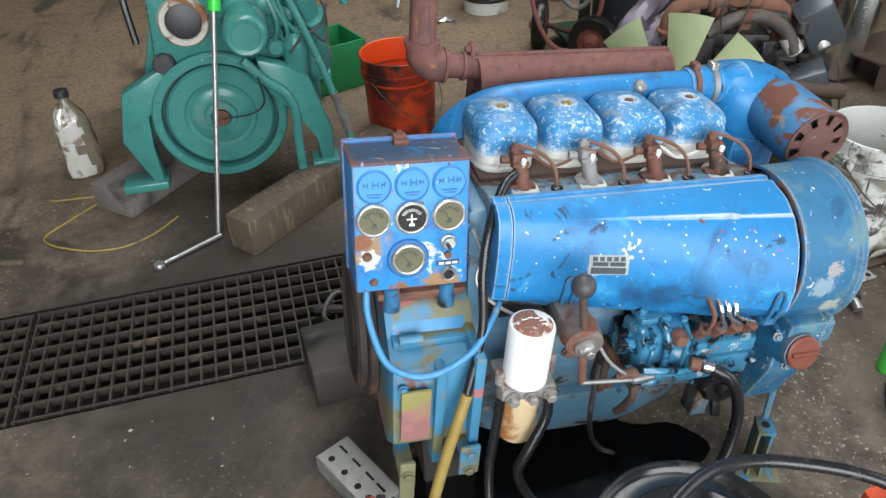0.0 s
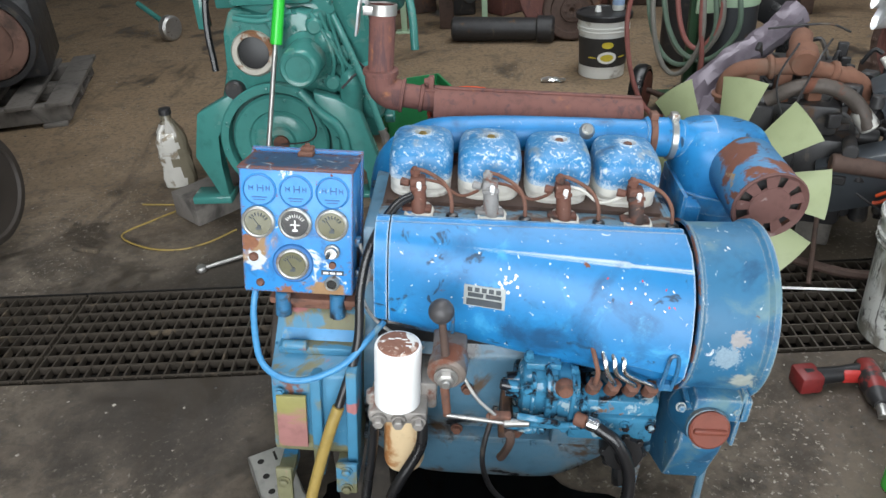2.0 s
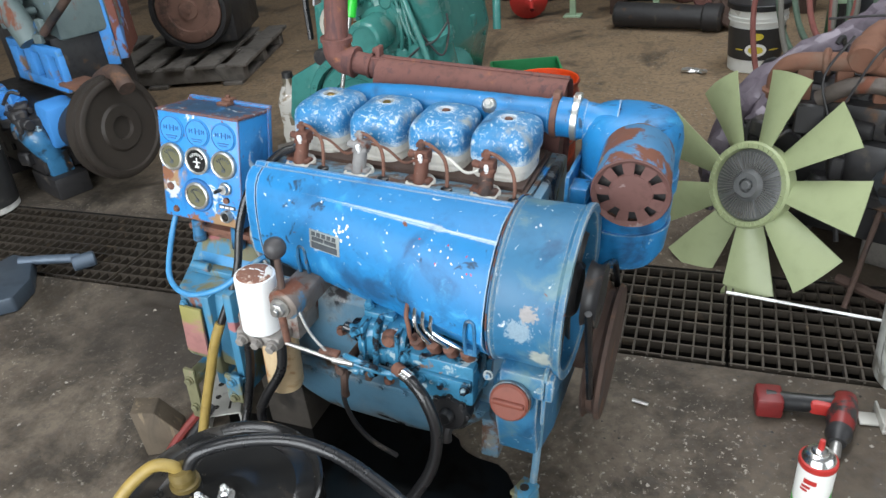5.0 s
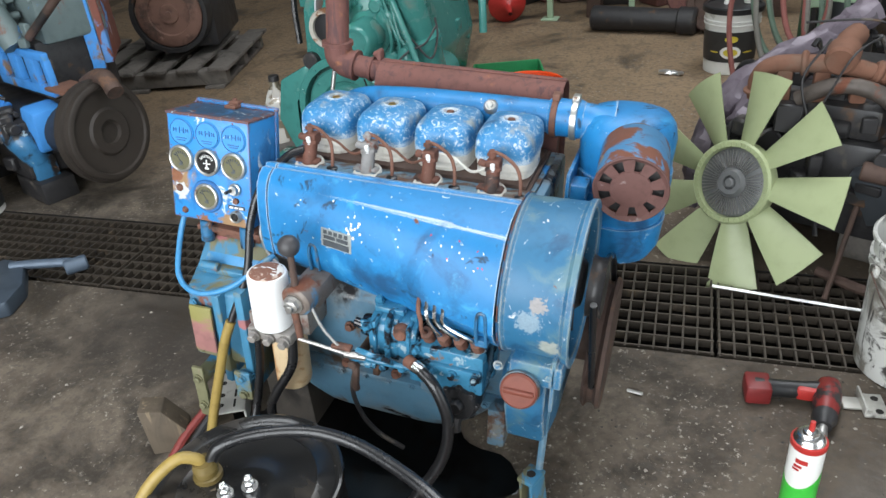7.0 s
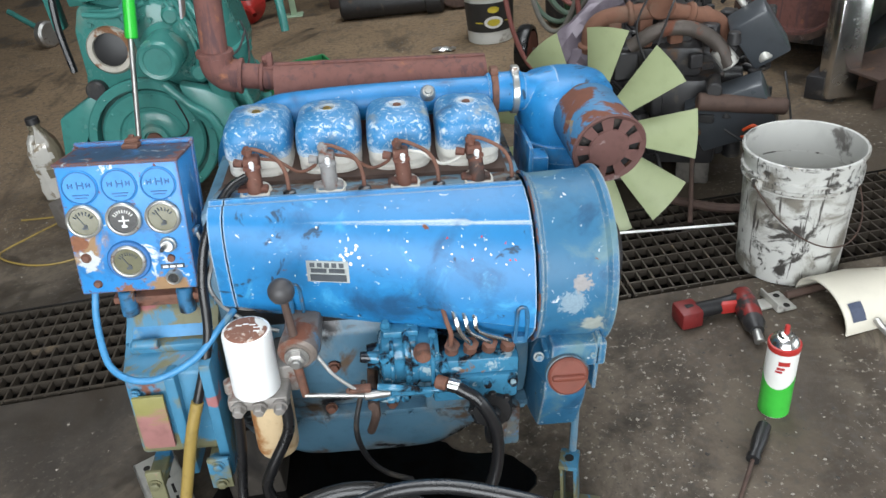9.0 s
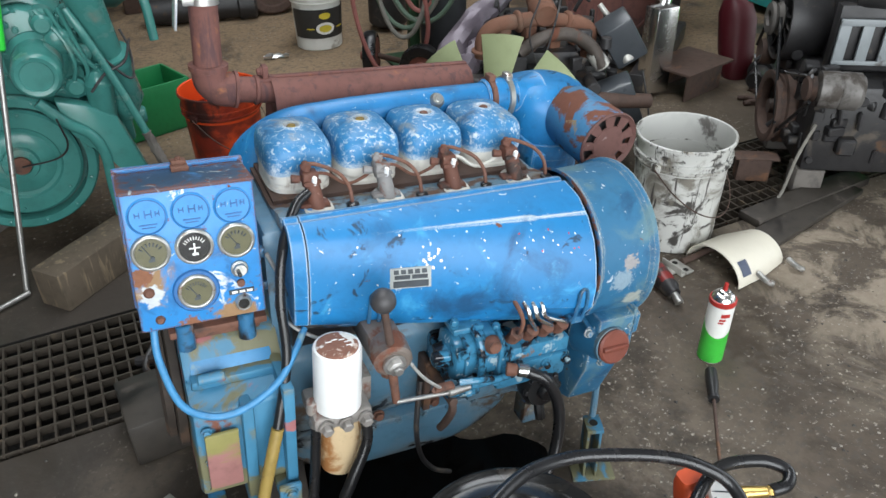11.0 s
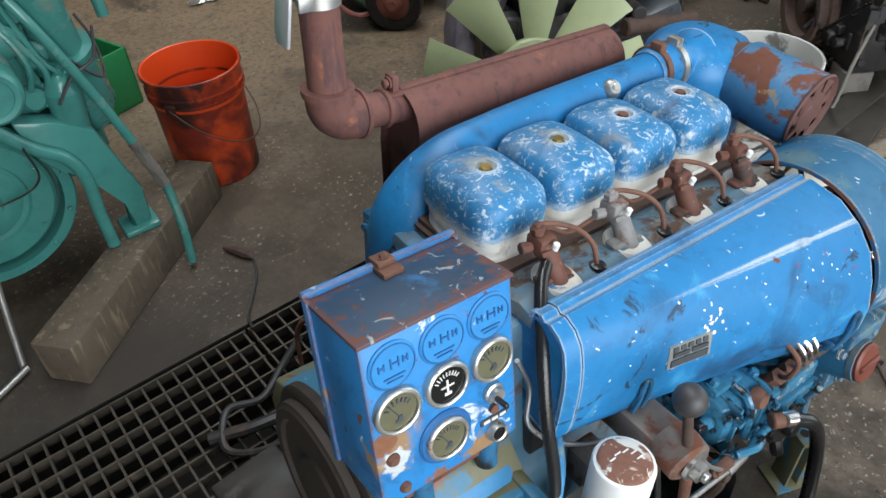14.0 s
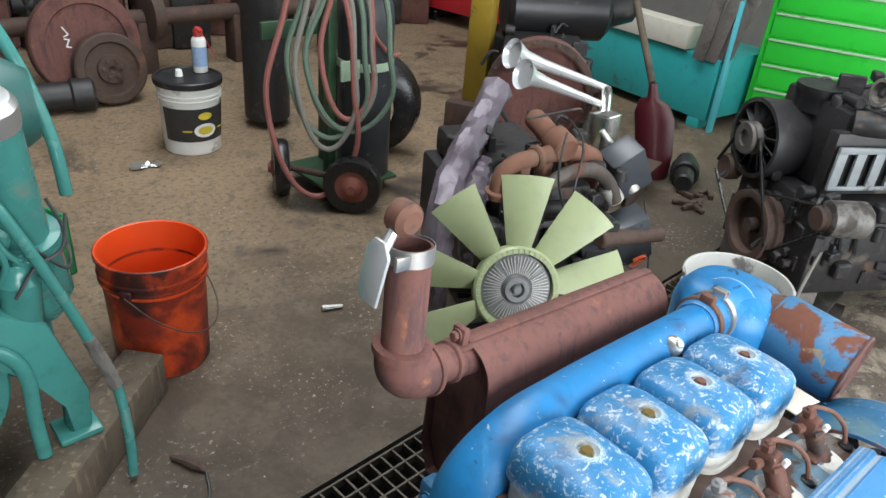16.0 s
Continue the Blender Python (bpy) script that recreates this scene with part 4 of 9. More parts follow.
    ring_loft(bm, [squircle(0.418, 0.135, z, a, a, 36, 2) for z, a in ((-0.335, 0.05), (-0.328, 0.082), (-0.30, 0.096), (-0.245, 0.1), (-0.235, 0.101))])
    part("oil_bowl", bm, m_blue, eng)
    bm = BM()
    ring_loft(bm, [squircle(0.418, 0.135, z, a, a, 36, 2) for z, a in ((-0.165, 0.0985), (-0.163, 0.102), (-0.127, 0.102), (-0.125, 0.0985))])
    box(bm, 0.318, 0.00, -0.165, 0.36, 0.05, -0.127, 0.003)
    box(bm, 0.318, -0.01, -0.25, 0.326, 0.16, -0.10, 0.002)
    part("strap", bm, m_blue, eng)
    bm = BM()
    a0, a1 = Vector((0.442, 0.06, -0.062)), Vector((0.452, -0.086, -0.076))
    turned(bm, a0 + (a0 - a1) * 0.25, a0, [(0, 0.05), (0.4, 0.055), (1, 0.062)], 32, 1)
    turned(bm, a0, a1, [(0, 0.063), (0.05, 0.068), (0.93, 0.069), (1, 0.0675)], 36, 0, False)
    turned(bm, a0.lerp(a1, 0.8), a1, [(0, 0.066), (1, 0.0665)], 36, 1, False)
    part("precleaner", bm, [surface("flaking_blue_over_rust", (0.05, 0.18, 0.34), 0.5, vary=0.25, grain=40, layers=((RUST, 13, 0.53, 0.60, 0.85, 0.5), ((0.3, 0.22, 0.12), 16, 0.66, 0.7, 0.8, 0.4))), m_brown], eng, "flaking blue and rusty pre-cleaner drum")
    bm = BM()
    ax = (a1 - a0).normalized()
    u, v, d = basis(ax)
    c0 = a1
    turned(bm, c0 - ax * 0.004, c0 + ax * 0.003, [(0, 0.070), (0.5, 0.0715), (1, 0.069)], 36, 0, False)
    turned(bm, c0 + ax * 0.003, c0 - ax * 0.004, [(0, 0.069), (1, 0.0605)], 36, 0, False)
    turned(bm, c0 - ax * 0.004, c0 + ax * 0.001, [(0, 0.040), (0.7, 0.038), (1, 0.030)], 28)
    for k in range(9):
        t = 2 * math.pi * k / 9
        e = u * math.cos(t) + v * math.sin(t)
        w = d.cross(e) * 0.0105
        p, q = c0 + e * 0.026, c0 + e * 0.066
        vs = [bm.verts.new(z) for z in (p - w * 0.6, p + w * 0.6, q + w * 1.2 - ax * 0.005, q - w * 1.2 - ax * 0.001)]
        bm.faces.new(vs)
        bm.faces.new([bm.verts.new(z.co - ax * 0.0015) for z in vs])
    part("intake_grille", bm, surface("purple_brown_rust", (0.125, 0.058, 0.050), 0.75, vary=0.35, grain=60, bump=0.3, layers=(((0.22, 0.16, 0.15), 22, 0.60, 0.68, 0.8, 0.4),)), eng, "rusty slotted intake grille")
    bm = BM()
    turned(bm, c0 - ax * 0.02, c0 - ax * 0.019, [(0, 0.066), (1, 0.066)], 24)
    part("grille_back", bm, m_iron, eng)

    # muffler and stack
    bm = BM()
    prof = []
    for k in range(13):
        t = radians(180 - 15 * k)
        prof.append((0.226 + 0.052 * math.cos(t), -0.040 + 0.052 * math.sin(t)))
    prof += [(0.285, -0.10), (0.28, -0.20), (0.26, -0.245), (0.20, -0.255), (0.172, -0.22), (0.168, -0.12)]
    inner = [(0.226 + (y - 0.226) * 0.94, -0.10 + (z + 0.10) * 0.965) for y, z in prof]
    extrude(bm, inner, "x", -0.168, 0.25, 0.004)
    part("muffler_body", bm, m_rust, eng, "rusty red-brown muffler")
    bm = BM()
    rings = [[(x, y, z) for y, z in prof] for x in (-0.182, 0.262)]
    rows = [[bm.verts.new(p) for p in r] for r in rings]
    rows2 = [[bm.verts.new((x, 0.226 + (y - 0.226) * 0.965, -0.10 + (z + 0.10) * 0.98)) for x, y, z in r] for r in rings]
    n = len(prof)
    for R in (rows, rows2):
        for j in range(n):
            bm.faces.new((R[0][j], R[0][(j + 1) % n], R[1][(j + 1) % n], R[1][j]))
    for e in (0, 1):
        for j in range(n):
            bm.faces.new((rows[e][j], rows[e][(j + 1) % n], rows2[e][(j + 1) % n], rows2[e][j]))
    box(bm, -0.182, 0.222, 0.0115, 0.262, 0.236, 0.0155, 0.001)
    part("muffler_wrap", bm, m_rust, eng, "rusty sheet wrapped round the muffler", 30)
    bm = BM()
    rod(bm, (-0.165, 0.232, -0.018), (-0.262, 0.228, -0.006), 0.026, 0.026, 20)
    turned(bm, (-0.205, 0.23, -0.013), (-0.215, 0.23, -0.012), [(0, 0.027), (0.2, 0.030), (0.8, 0.030), (1, 0.027)], 20)
    tube(bm, [(-0.252, 0.228, -0.008), (-0.278, 0.228, -0.004), (-0.296, 0.229, 0.012), (-0.299, 0.23, 0.04)], 0.034, 20, 6)
    turned(bm, (-0.248, 0.228, -0.008), (-0.256, 0.228, -0.007), [(0, 0.034), (0.1, 0.037), (0.9, 0.037), (1, 0.034)], 22)
    turned(bm, (-0.299, 0.23, 0.036), (-0.299, 0.23, 0.048), [(0, 0.035), (0.1, 0.038), (0.9, 0.038), (1, 0.033)], 22)
    part("elbow", bm, m_rust, eng, "rusty cast pipe elbow")
    bm = BM()
    turned(bm, (-0.299, 0.23, 0.04), (-0.296, 0.244, 0.178), [(0, 0.0275), (1, 0.0275)], 24, 0, False)
    turned(bm, (-0.299, 0.23, 0.04), (-0.296, 0.244, 0.178), [(1, 0.0275), (1, 0.0245), (0.3, 0.0245), (0.29, 0.001)], 24, 0, False)
    part("exhaust_pipe", bm, m_rust, eng, "rusty upright exhaust pipe")
    bm = BM()
    turned(bm, (-0.296, 0.2425, 0.158), (-0.296, 0.244, 0.18), [(0, 0.0278), (0.02, 0.030), (0.98, 0.030), (1, 0.0285)], 24, 0, False)
    box(bm, -0.335, 0.22, 0.160, -0.312, 0.226, 0.178, 0.001)
    box(bm, -0.335, 0.262, 0.160, -0.312, 0.268, 0.178, 0.001)
    part("flap_clamp", bm, m_steel, eng)
    bm = BM()
    extrude(bm, [(0.228, 0.112), (0.258, 0.112), (0.266, 0.126), (0.264, 0.178), (0.254, 0.192), (0.236, 0.192), (0.224, 0.176)], "x", -0.347, -0.342, 0.0015)
    m = Matrix.Translation((-0.335, 0.245, 0.17)) @ Matrix.Rotation(radians(7), 4, "Y") @ Matrix.Translation((0.335, -0.245, -0.17))
    moved(bm, m)
    tube(bm, [(-0.335, 0.245, 0.18), (-0.325, 0.245, 0.20), (-0.312, 0.245, 0.215)], 0.007, 8)
    part("rain_flap", bm, surface("pale_bare_steel", (0.62, 0.63, 0.64), 0.35, 0.5, vary=0.2, grain=30, layers=((RUST, 10, 0.6, 0.7, 0.8, 0.4),)), eng, "open bright steel rain flap")
    bm = BM()
    turned(bm, (-0.312, 0.228, 0.215), (-0.312, 0.262, 0.215), [(0, 0.014), (0.2, 0.021), (0.8, 0.021), (1, 0.014)], 18)
    part("counterweight", bm, m_brown, eng)
    bm = BM()
    box(bm, -0.196, 0.222, 0.004, -0.184, 0.246, 0.036, 0.003)
    box(bm, -0.205, 0.215, 0.006, -0.17, 0.25, 0.012, 0.002)
    bolt(bm, (-0.196, 0.234, 0.024), (-1, 0, 0), 0.007, 0.01)
    part("muffler_bracket", bm, m_rust, eng)
    bm = BM()
    box(bm, -0.29, 0.06, -0.30, -0.262, 0.17, -0.13, 0.006)
    for y, z in ((0.075, -0.15), (0.15, -0.15), (0.075, -0.25)):
        bolt(bm, (-0.29, y, z), (-1, 0, 0), 0.008, 0.01)
    part("rear_cover", bm, m_dirtyblue, eng)

    # fuel filters and hand primer
    fx, fy = -0.212, -0.318
    bm = BM()
    turned(bm, (fx, fy, -0.386), (fx, fy, -0.256), [(0, 0.037), (0.03, 0.041), (0.94, 0.041), (0.975, 0.0395), (0.985, 0.037)], 36, 0)
    part("fuel_filter", bm, m_filter, eng, "white spin-on fuel filter with a rusty top")
    bm = BM()
    turned(bm, (fx, fy, -0.262), (fx, fy, -0.253), [(0, 0.036), (0.5, 0.0355), (0.7, 0.033), (0.75, 0.030)], 32)
    for k in range(5):
        t = 0.6 * k - 0.6
        rod(bm, (fx + 0.02 * math.sin(t) - 0.006, fy + 0.016 * math.cos(t) - 0.004, -0.2552), (fx + 0.02 * math.sin(t) + 0.004, fy + 0.016 * math.cos(t) - 0.004, -0.2552), 0.0011, None, 6, 1)
    part("filter_top", bm, [m_filtertop, m_white], eng)
    bm = BM()
    box(bm, fx - 0.05, fy - 0.03, -0.415, fx + 0.055, fy + 0.06, -0.386, 0.008)
    rod(bm, (fx - 0.045, fy + 0.0, -0.392), (fx - 0.045, fy, -0.365), 0.011, 0.011, 10)
    for x in (-0.03, 0.005, 0.04):
        bolt(bm, (fx + x, fy - 0.03, -0.402), (0, -1, -0.1), 0.010, 0.018)
    box(bm, fx + 0.02, fy + 0.02, -0.42, fx + 0.07, fy + 0.12, -0.36, 0.006)
    part("filter_head", bm, surface("grey_rusty_casting", (0.28, 0.26, 0.24), 0.5, 0.3, vary=0.3, grain=40, layers=((RUST, 12, 0.52, 0.62, 0.85, 0.4),)), eng, "grey rusty filter head")
    bm = BM()
    turned(bm, (fx + 0.012, fy + 0.03, -0.565), (fx + 0.012, fy + 0.03, -0.415), [(0, 0.028), (0.03, 0.036), (0.1, 0.039), (1, 0.039)], 32)
    part("filter_bowl", bm, m_bowl, eng, "rust-streaked cream filter bowl")
    hx, hz = -0.128, -0.285
    bm = BM()
    turned(bm, (hx + 0.006, -0.315, hz + 0.004), (hx, -0.362, hz), [(0, 0.032), (0.5, 0.034), (0.9, 0.033), (1, 0.027)], 28)
    box(bm, hx - 0.025, -0.33, hz - 0.03, hx + 0.035, -0.20, hz + 0.018, 0.008)
    prim = part("hand_primer", bm, surface("brown_grey_casting", (0.17, 0.14, 0.12), 0.5, 0.2, vary=0.3, grain=40, layers=((RUST, 12, 0.52, 0.64, 0.85, 0.4), ((0.08, 0.2, 0.32), 9, 0.58, 0.66, 0.5, 0.4))), eng, "grey rusty hand primer with a lever")
    bm = BM()
    turned(bm, (hx, -0.362, hz), (hx, -0.368, hz), [(0, 0.020), (1, 0.020)], 20)
    turned(bm, (hx, -0.366, hz), (hx, -0.380, hz), [(0, 0.015), (0.9, 0.015), (1, 0.012)], 6)
    rod(bm, (hx, -0.38, hz), (hx, -0.388, hz), 0.008, None, 10)
    part("nut", bm, m_steel, prim)
    bm = BM()
    rod(bm, (hx - 0.001, -0.35, hz + 0.02), (-0.139, -0.338, -0.19), 0.0075, 0.0065, 12)
    part("lever", bm, m_darkrust, prim)
    bm = BM()
    bmesh.ops.create_uvsphere(bm, u_segments=24, v_segments=16, radius=0.0215, matrix=Matrix.Translation((-0.141, -0.337, -0.172)))
    part("knob", bm, m_knob, prim, "round dark plastic knob")
    bm = BM()
    rod(bm, (hx - 0.002, -0.362, hz - 0.02), (hx + 0.006, -0.366, hz - 0.085), 0.008, 0.007, 10)
    part("arm", bm, m_brown, prim)
    bm = BM()
    rod(bm, (hx + 0.004, -0.37, hz - 0.08), (-0.02, -0.368, -0.378), 0.0042, None, 10)
    rod(bm, (-0.025, -0.368, -0.378), (0.02, -0.365, -0.378), 0.008, 0.007, 10)
    part("throttle_rod", bm, m_steel, eng, "bright steel throttle rod")

    # injection pump
    bm = BM()
    ring_loft(bm, [[(x, -0.285 + (p[0]), -0.362 + p[1]) for p in squircle(0, 0, 0, a, b, 28, 3)] for x, a, b in ((0.004, 0.030, 0.036), (0.010, 0.042, 0.046), (0.022, 0.047, 0.050), (0.05, 0.043, 0.047), (0.056, 0.049, 0.053), (0.068, 0.049, 0.053), (0.073, 0.045, 0.049), (0.10, 0.046, 0.050), (0.108, 0.042, 0.046))])
    turned(bm, (-0.018, -0.285, -0.362), (0.006, -0.285, -0.362), [(0, 0.022), (1, 0.026)], 18)
    box(bm, 0.012, -0.30, -0.315, 0.075, -0.25, -0.300, 0.005)
    tube(bm, [(0.050, -0.30, -0.306), (0.052, -0.325, -0.312), (0.054, -0.338, -0.34), (0.054, -0.340, -0.385)], 0.0065, 8, 5)
    for x, y, z in ((0.018, -0.285, -0.300), (0.062, -0.275, -0.300), (0.098, -0.30, -0.318)):
        bolt(bm, (x, y, z), (0, -0.2, 1), 0.0075, 0.016)
    rod(bm, (-0.030, -0.305, -0.345), (0.004, -0.305, -0.350), 0.010, 0.012, 10)
    for x in (0.022, 0.092):
        box(bm, x, -0.338, -0.415, x + 0.008, -0.24, -0.31, 0.003)
    for x, z in ((0.014, -0.322), (0.014, -0.402), (0.085, -0.405), (0.045, -0.412), (0.112, -0.352)):
        bolt(bm, (x, -0.338, z), (0, -1, 0), 0.008, 0.012)
    box(bm, 0.095, -0.335, -0.44, 0.248, -0.25, -0.345, 0.007)
    box(bm, 0.10, -0.345, -0.40, 0.245, -0.33, -0.375, 0.004)
    for x in (0.11, 0.15, 0.19, 0.235):
        bolt(bm, (x, -0.345, -0.388), (0, -1, 0), 0.007, 0.014)
    box(bm, 0.0, -0.26, -0.46, 0.25, -0.20, -0.36, 0.01)
    part("injection_pump", bm, m_pump, eng, "oily blue inline injection pump")
    bm = BM()
    turned(bm, (0.080, -0.322, -0.330), (0.080, -0.340, -0.326), [(0, 0.018), (0.3, 0.018), (0.8, 0.014), (1, 0.012), (0.7, 0.006), (0.6, 0.001)], 20)
    part("pump_plug", bm, m_brown, eng)
    for k, x in enumerate((0.131, 0.164, 0.197, 0.23)):
        bm = BM()
        rod(bm, (x, -0.305, -0.35), (x, -0.325, -0.318), 0.0125, 0.0115, 12)
        turned(bm, (x, -0.321, -0.325), (x, -0.327, -0.314), [(0, 0.0135), (0.9, 0.0135), (1, 0.01)], 6)
        part("delivery_valve", bm, m_brown, eng)
        bm = BM()
        tx = 0.112 + 0.016 * k
        tube(bm, [(x, -0.327, -0.315), (x - 0.004, -0.340, -0.302), (tx + 0.015, -0.345, -0.275), (tx + 0.008, -0.338, -0.252), (tx, -0.30, -0.23)], 0.0042, 8)
        part("delivery_pipe", bm, m_brown if k in (0,) else m_chrome, eng)
    bm = BM()
    turned(bm, (0.205, -0.25, -0.475), (0.200, -0.345, -0.463), [(0, 0.034), (0.6, 0.036), (0.62, 0.040), (0.9, 0.040), (1, 0.034)], 24)
    for k in range(8):
        t = 2 * math.pi * k / 8
        bolt(bm, (0.201 + 0.036 * math.cos(t), -0.335, -0.464 + 0.036 * math.sin(t)), (0, -1, 0.1), 0.006, 0.008)
    rod(bm, (0.200, -0.345, -0.463), (0.199, -0.362, -0.461), 0.016, 0.014, 12)
    tube(bm, [(0.20, -0.33, -0.49), (0.198, -0.345, -0.515), (0.20, -0.35, -0.53)], 0.011, 8, 4)
    part("lift_pump", bm, m_black, eng, "black fuel lift pump")
    bm = BM()
    box(bm, -0.02, -0.262, -0.52, -0.005, -0.22, -0.40, 0.003)
    rod(bm, (-0.012, -0.262, -0.41), (-0.012, -0.37, -0.405), 0.010, 0.009, 10)
    tube(bm, [(-0.012, -0.35, -0.40), (-0.008, -0.36, -0.43), (-0.016, -0.35, -0.47), (-0.02, -0.34, -0.49)], 0.008, 8)
    part("control_lever", bm, m_darkrust, eng)
    bm = BM()
    tube(bm, [(0.02, -0.365, -0.378), (0.05, -0.36, -0.385), (0.085, -0.352, -0.392), (0.12, -0.35, -0.392)], 0.0065, 10)
    part("stop_link", bm, m_pump, eng)
    bm = BM()
    box(bm, -0.05, -0.370, -0.372, -0.012, -0.354, -0.362, 0.003)
    rod(bm, (-0.050, -0.366, -0.366), (-0.046, -0.345, -0.395), 0.006, 0.005, 8)
    part("governor_arm", bm, m_brown, eng, "rust-red governor arm")
    bm = BM()
    tube(bm, [(0.0, -0.362, -0.366), (0.03, -0.372, -0.362), (0.06, -0.366, -0.372), (0.075, -0.35, -0.392)], 0.006, 8, 5)
    rod(bm, (-0.02, -0.352, -0.392), (0.035, -0.352, -0.402), 0.012, 0.010, 10)
    rod(bm, (0.02, -0.365, -0.395), (0.02, -0.345, -0.40), 0.010, 0.010, 6)
    part("control_link", bm, m_pump, eng, "oily control link")
    bm = BM()
    tube(bm, [(-0.11, -0.345, -0.275), (-0.075, -0.36, -0.33), (-0.035, -0.366, -0.368)], 0.0032, 8, 5)
    part("steel_pipe", bm, m_steel, eng, "thin bright steel pipe")
    bm = BM()
    tube(bm, [(-0.03, -0.26, -0.44), (-0.05, -0.30, -0.52), (-0.035, -0.30, -0.60), (0.0, -0.29, -0.66), (0.05, -0.27, -0.71)], 0.0055, 8)
    part("oil_pipe", bm, m_iron, eng)

    # hoses and cables
    bm = BM()
    rod(bm, (0.10, -0.352, -0.372), (0.118, -0.362, -0.372), 0.013, 0.012, 12, 1)
    rod(bm, (0.118, -0.362, -0.372), (0.14, -0.370, -0.375), 0.0125, 0.0125, 12, 2)
    tube(bm, [(0.135, -0.37, -0.374), (0.172, -0.388, -0.395), (0.20, -0.40, -0.46), (0.195, -0.42, -0.54), (0.155, -0.45, -0.62), (0.11, -0.49, -0.69), (0.085, -0.53, -0.74)], 0.0115, 12)
    part("fuel_hose", bm, [m_rubber, m_brown, m_chrome], eng, "black rubber fuel hose")
    bm = BM()
    rod(bm, (fx - 0.04, fy - 0.005, -0.42), (fx - 0.04, fy - 0.005, -0.40), 0.013, None, 10, 1)
    tube(bm, [(fx - 0.04, fy - 0.005, -0.41), (fx - 0.045, fy - 0.01, -0.50), (fx - 0.055, fy - 0.03, -0.60), (fx - 0.058, fy - 0.08, -0.70)], 0.0095, 12)
    part("fuel_hose", bm, [m_rubber, m_steel], eng, "black rubber fuel hose")
    bm = BM()
    tube(bm, [(fx + 0.045, fy - 0.01, -0.41), (fx + 0.045, fy - 0.025, -0.47), (fx + 0.01, fy - 0.045, -0.54), (fx - 0.005, fy - 0.05, -0.59), (fx + 0.02, fy - 0.06, -0.65), (fx + 0.06, fy - 0.09, -0.70)], 0.0105, 12)
    part("fuel_hose", bm, m_rubber, eng, "black rubber fuel hose")
    bm = BM()
    tube(bm, [(-0.482, -0.205, -0.235), (-0.482, -0.235, -0.28), (-0.462, -0.285, -0.335), (-0.42, -0.312, -0.352), (-0.37, -0.315, -0.350), (-0.31, -0.30, -0.325), (-0.27, -0.27, -0.29), (-0.245, -0.235, -0.275)], 0.0062, 10)
    part("blue_cable", bm, m_hoseblue, eng, "blue painted cable hanging in a loop")
    bm = BM()
    tube(bm, [(-0.205, -0.135, -0.068), (-0.235, -0.16, -0.080), (-0.27, -0.21, -0.13), (-0.285, -0.245, -0.20), (-0.288, -0.28, -0.30), (-0.322, -0.325, -0.42)], 0.0085, 12)
    part("sheathed_cable", bm, m_rubber, eng, "black sheathed cable")
    bm = BM()
    tube(bm, [(-0.318, -0.322, -0.405), (-0.335, -0.335, -0.46), (-0.355, -0.345, -0.54), (-0.375, -0.36, -0.63), (-0.395, -0.38, -0.74)], 0.011, 12)
    part("yellow_hose", bm, m_yellow, eng, "yellow hose pushed over the cable")
    bm = BM()
    tube(bm, [(-0.292, -0.19, -0.14), (-0.275, -0.20, -0.19), (-0.285, -0.215, -0.235), (-0.26, -0.235, -0.27), (-0.21, -0.25, -0.30), (-0.17, -0.26, -0.31)], 0.0035, 8)
    part("thin_cable", bm, m_steel, eng)
    return eng


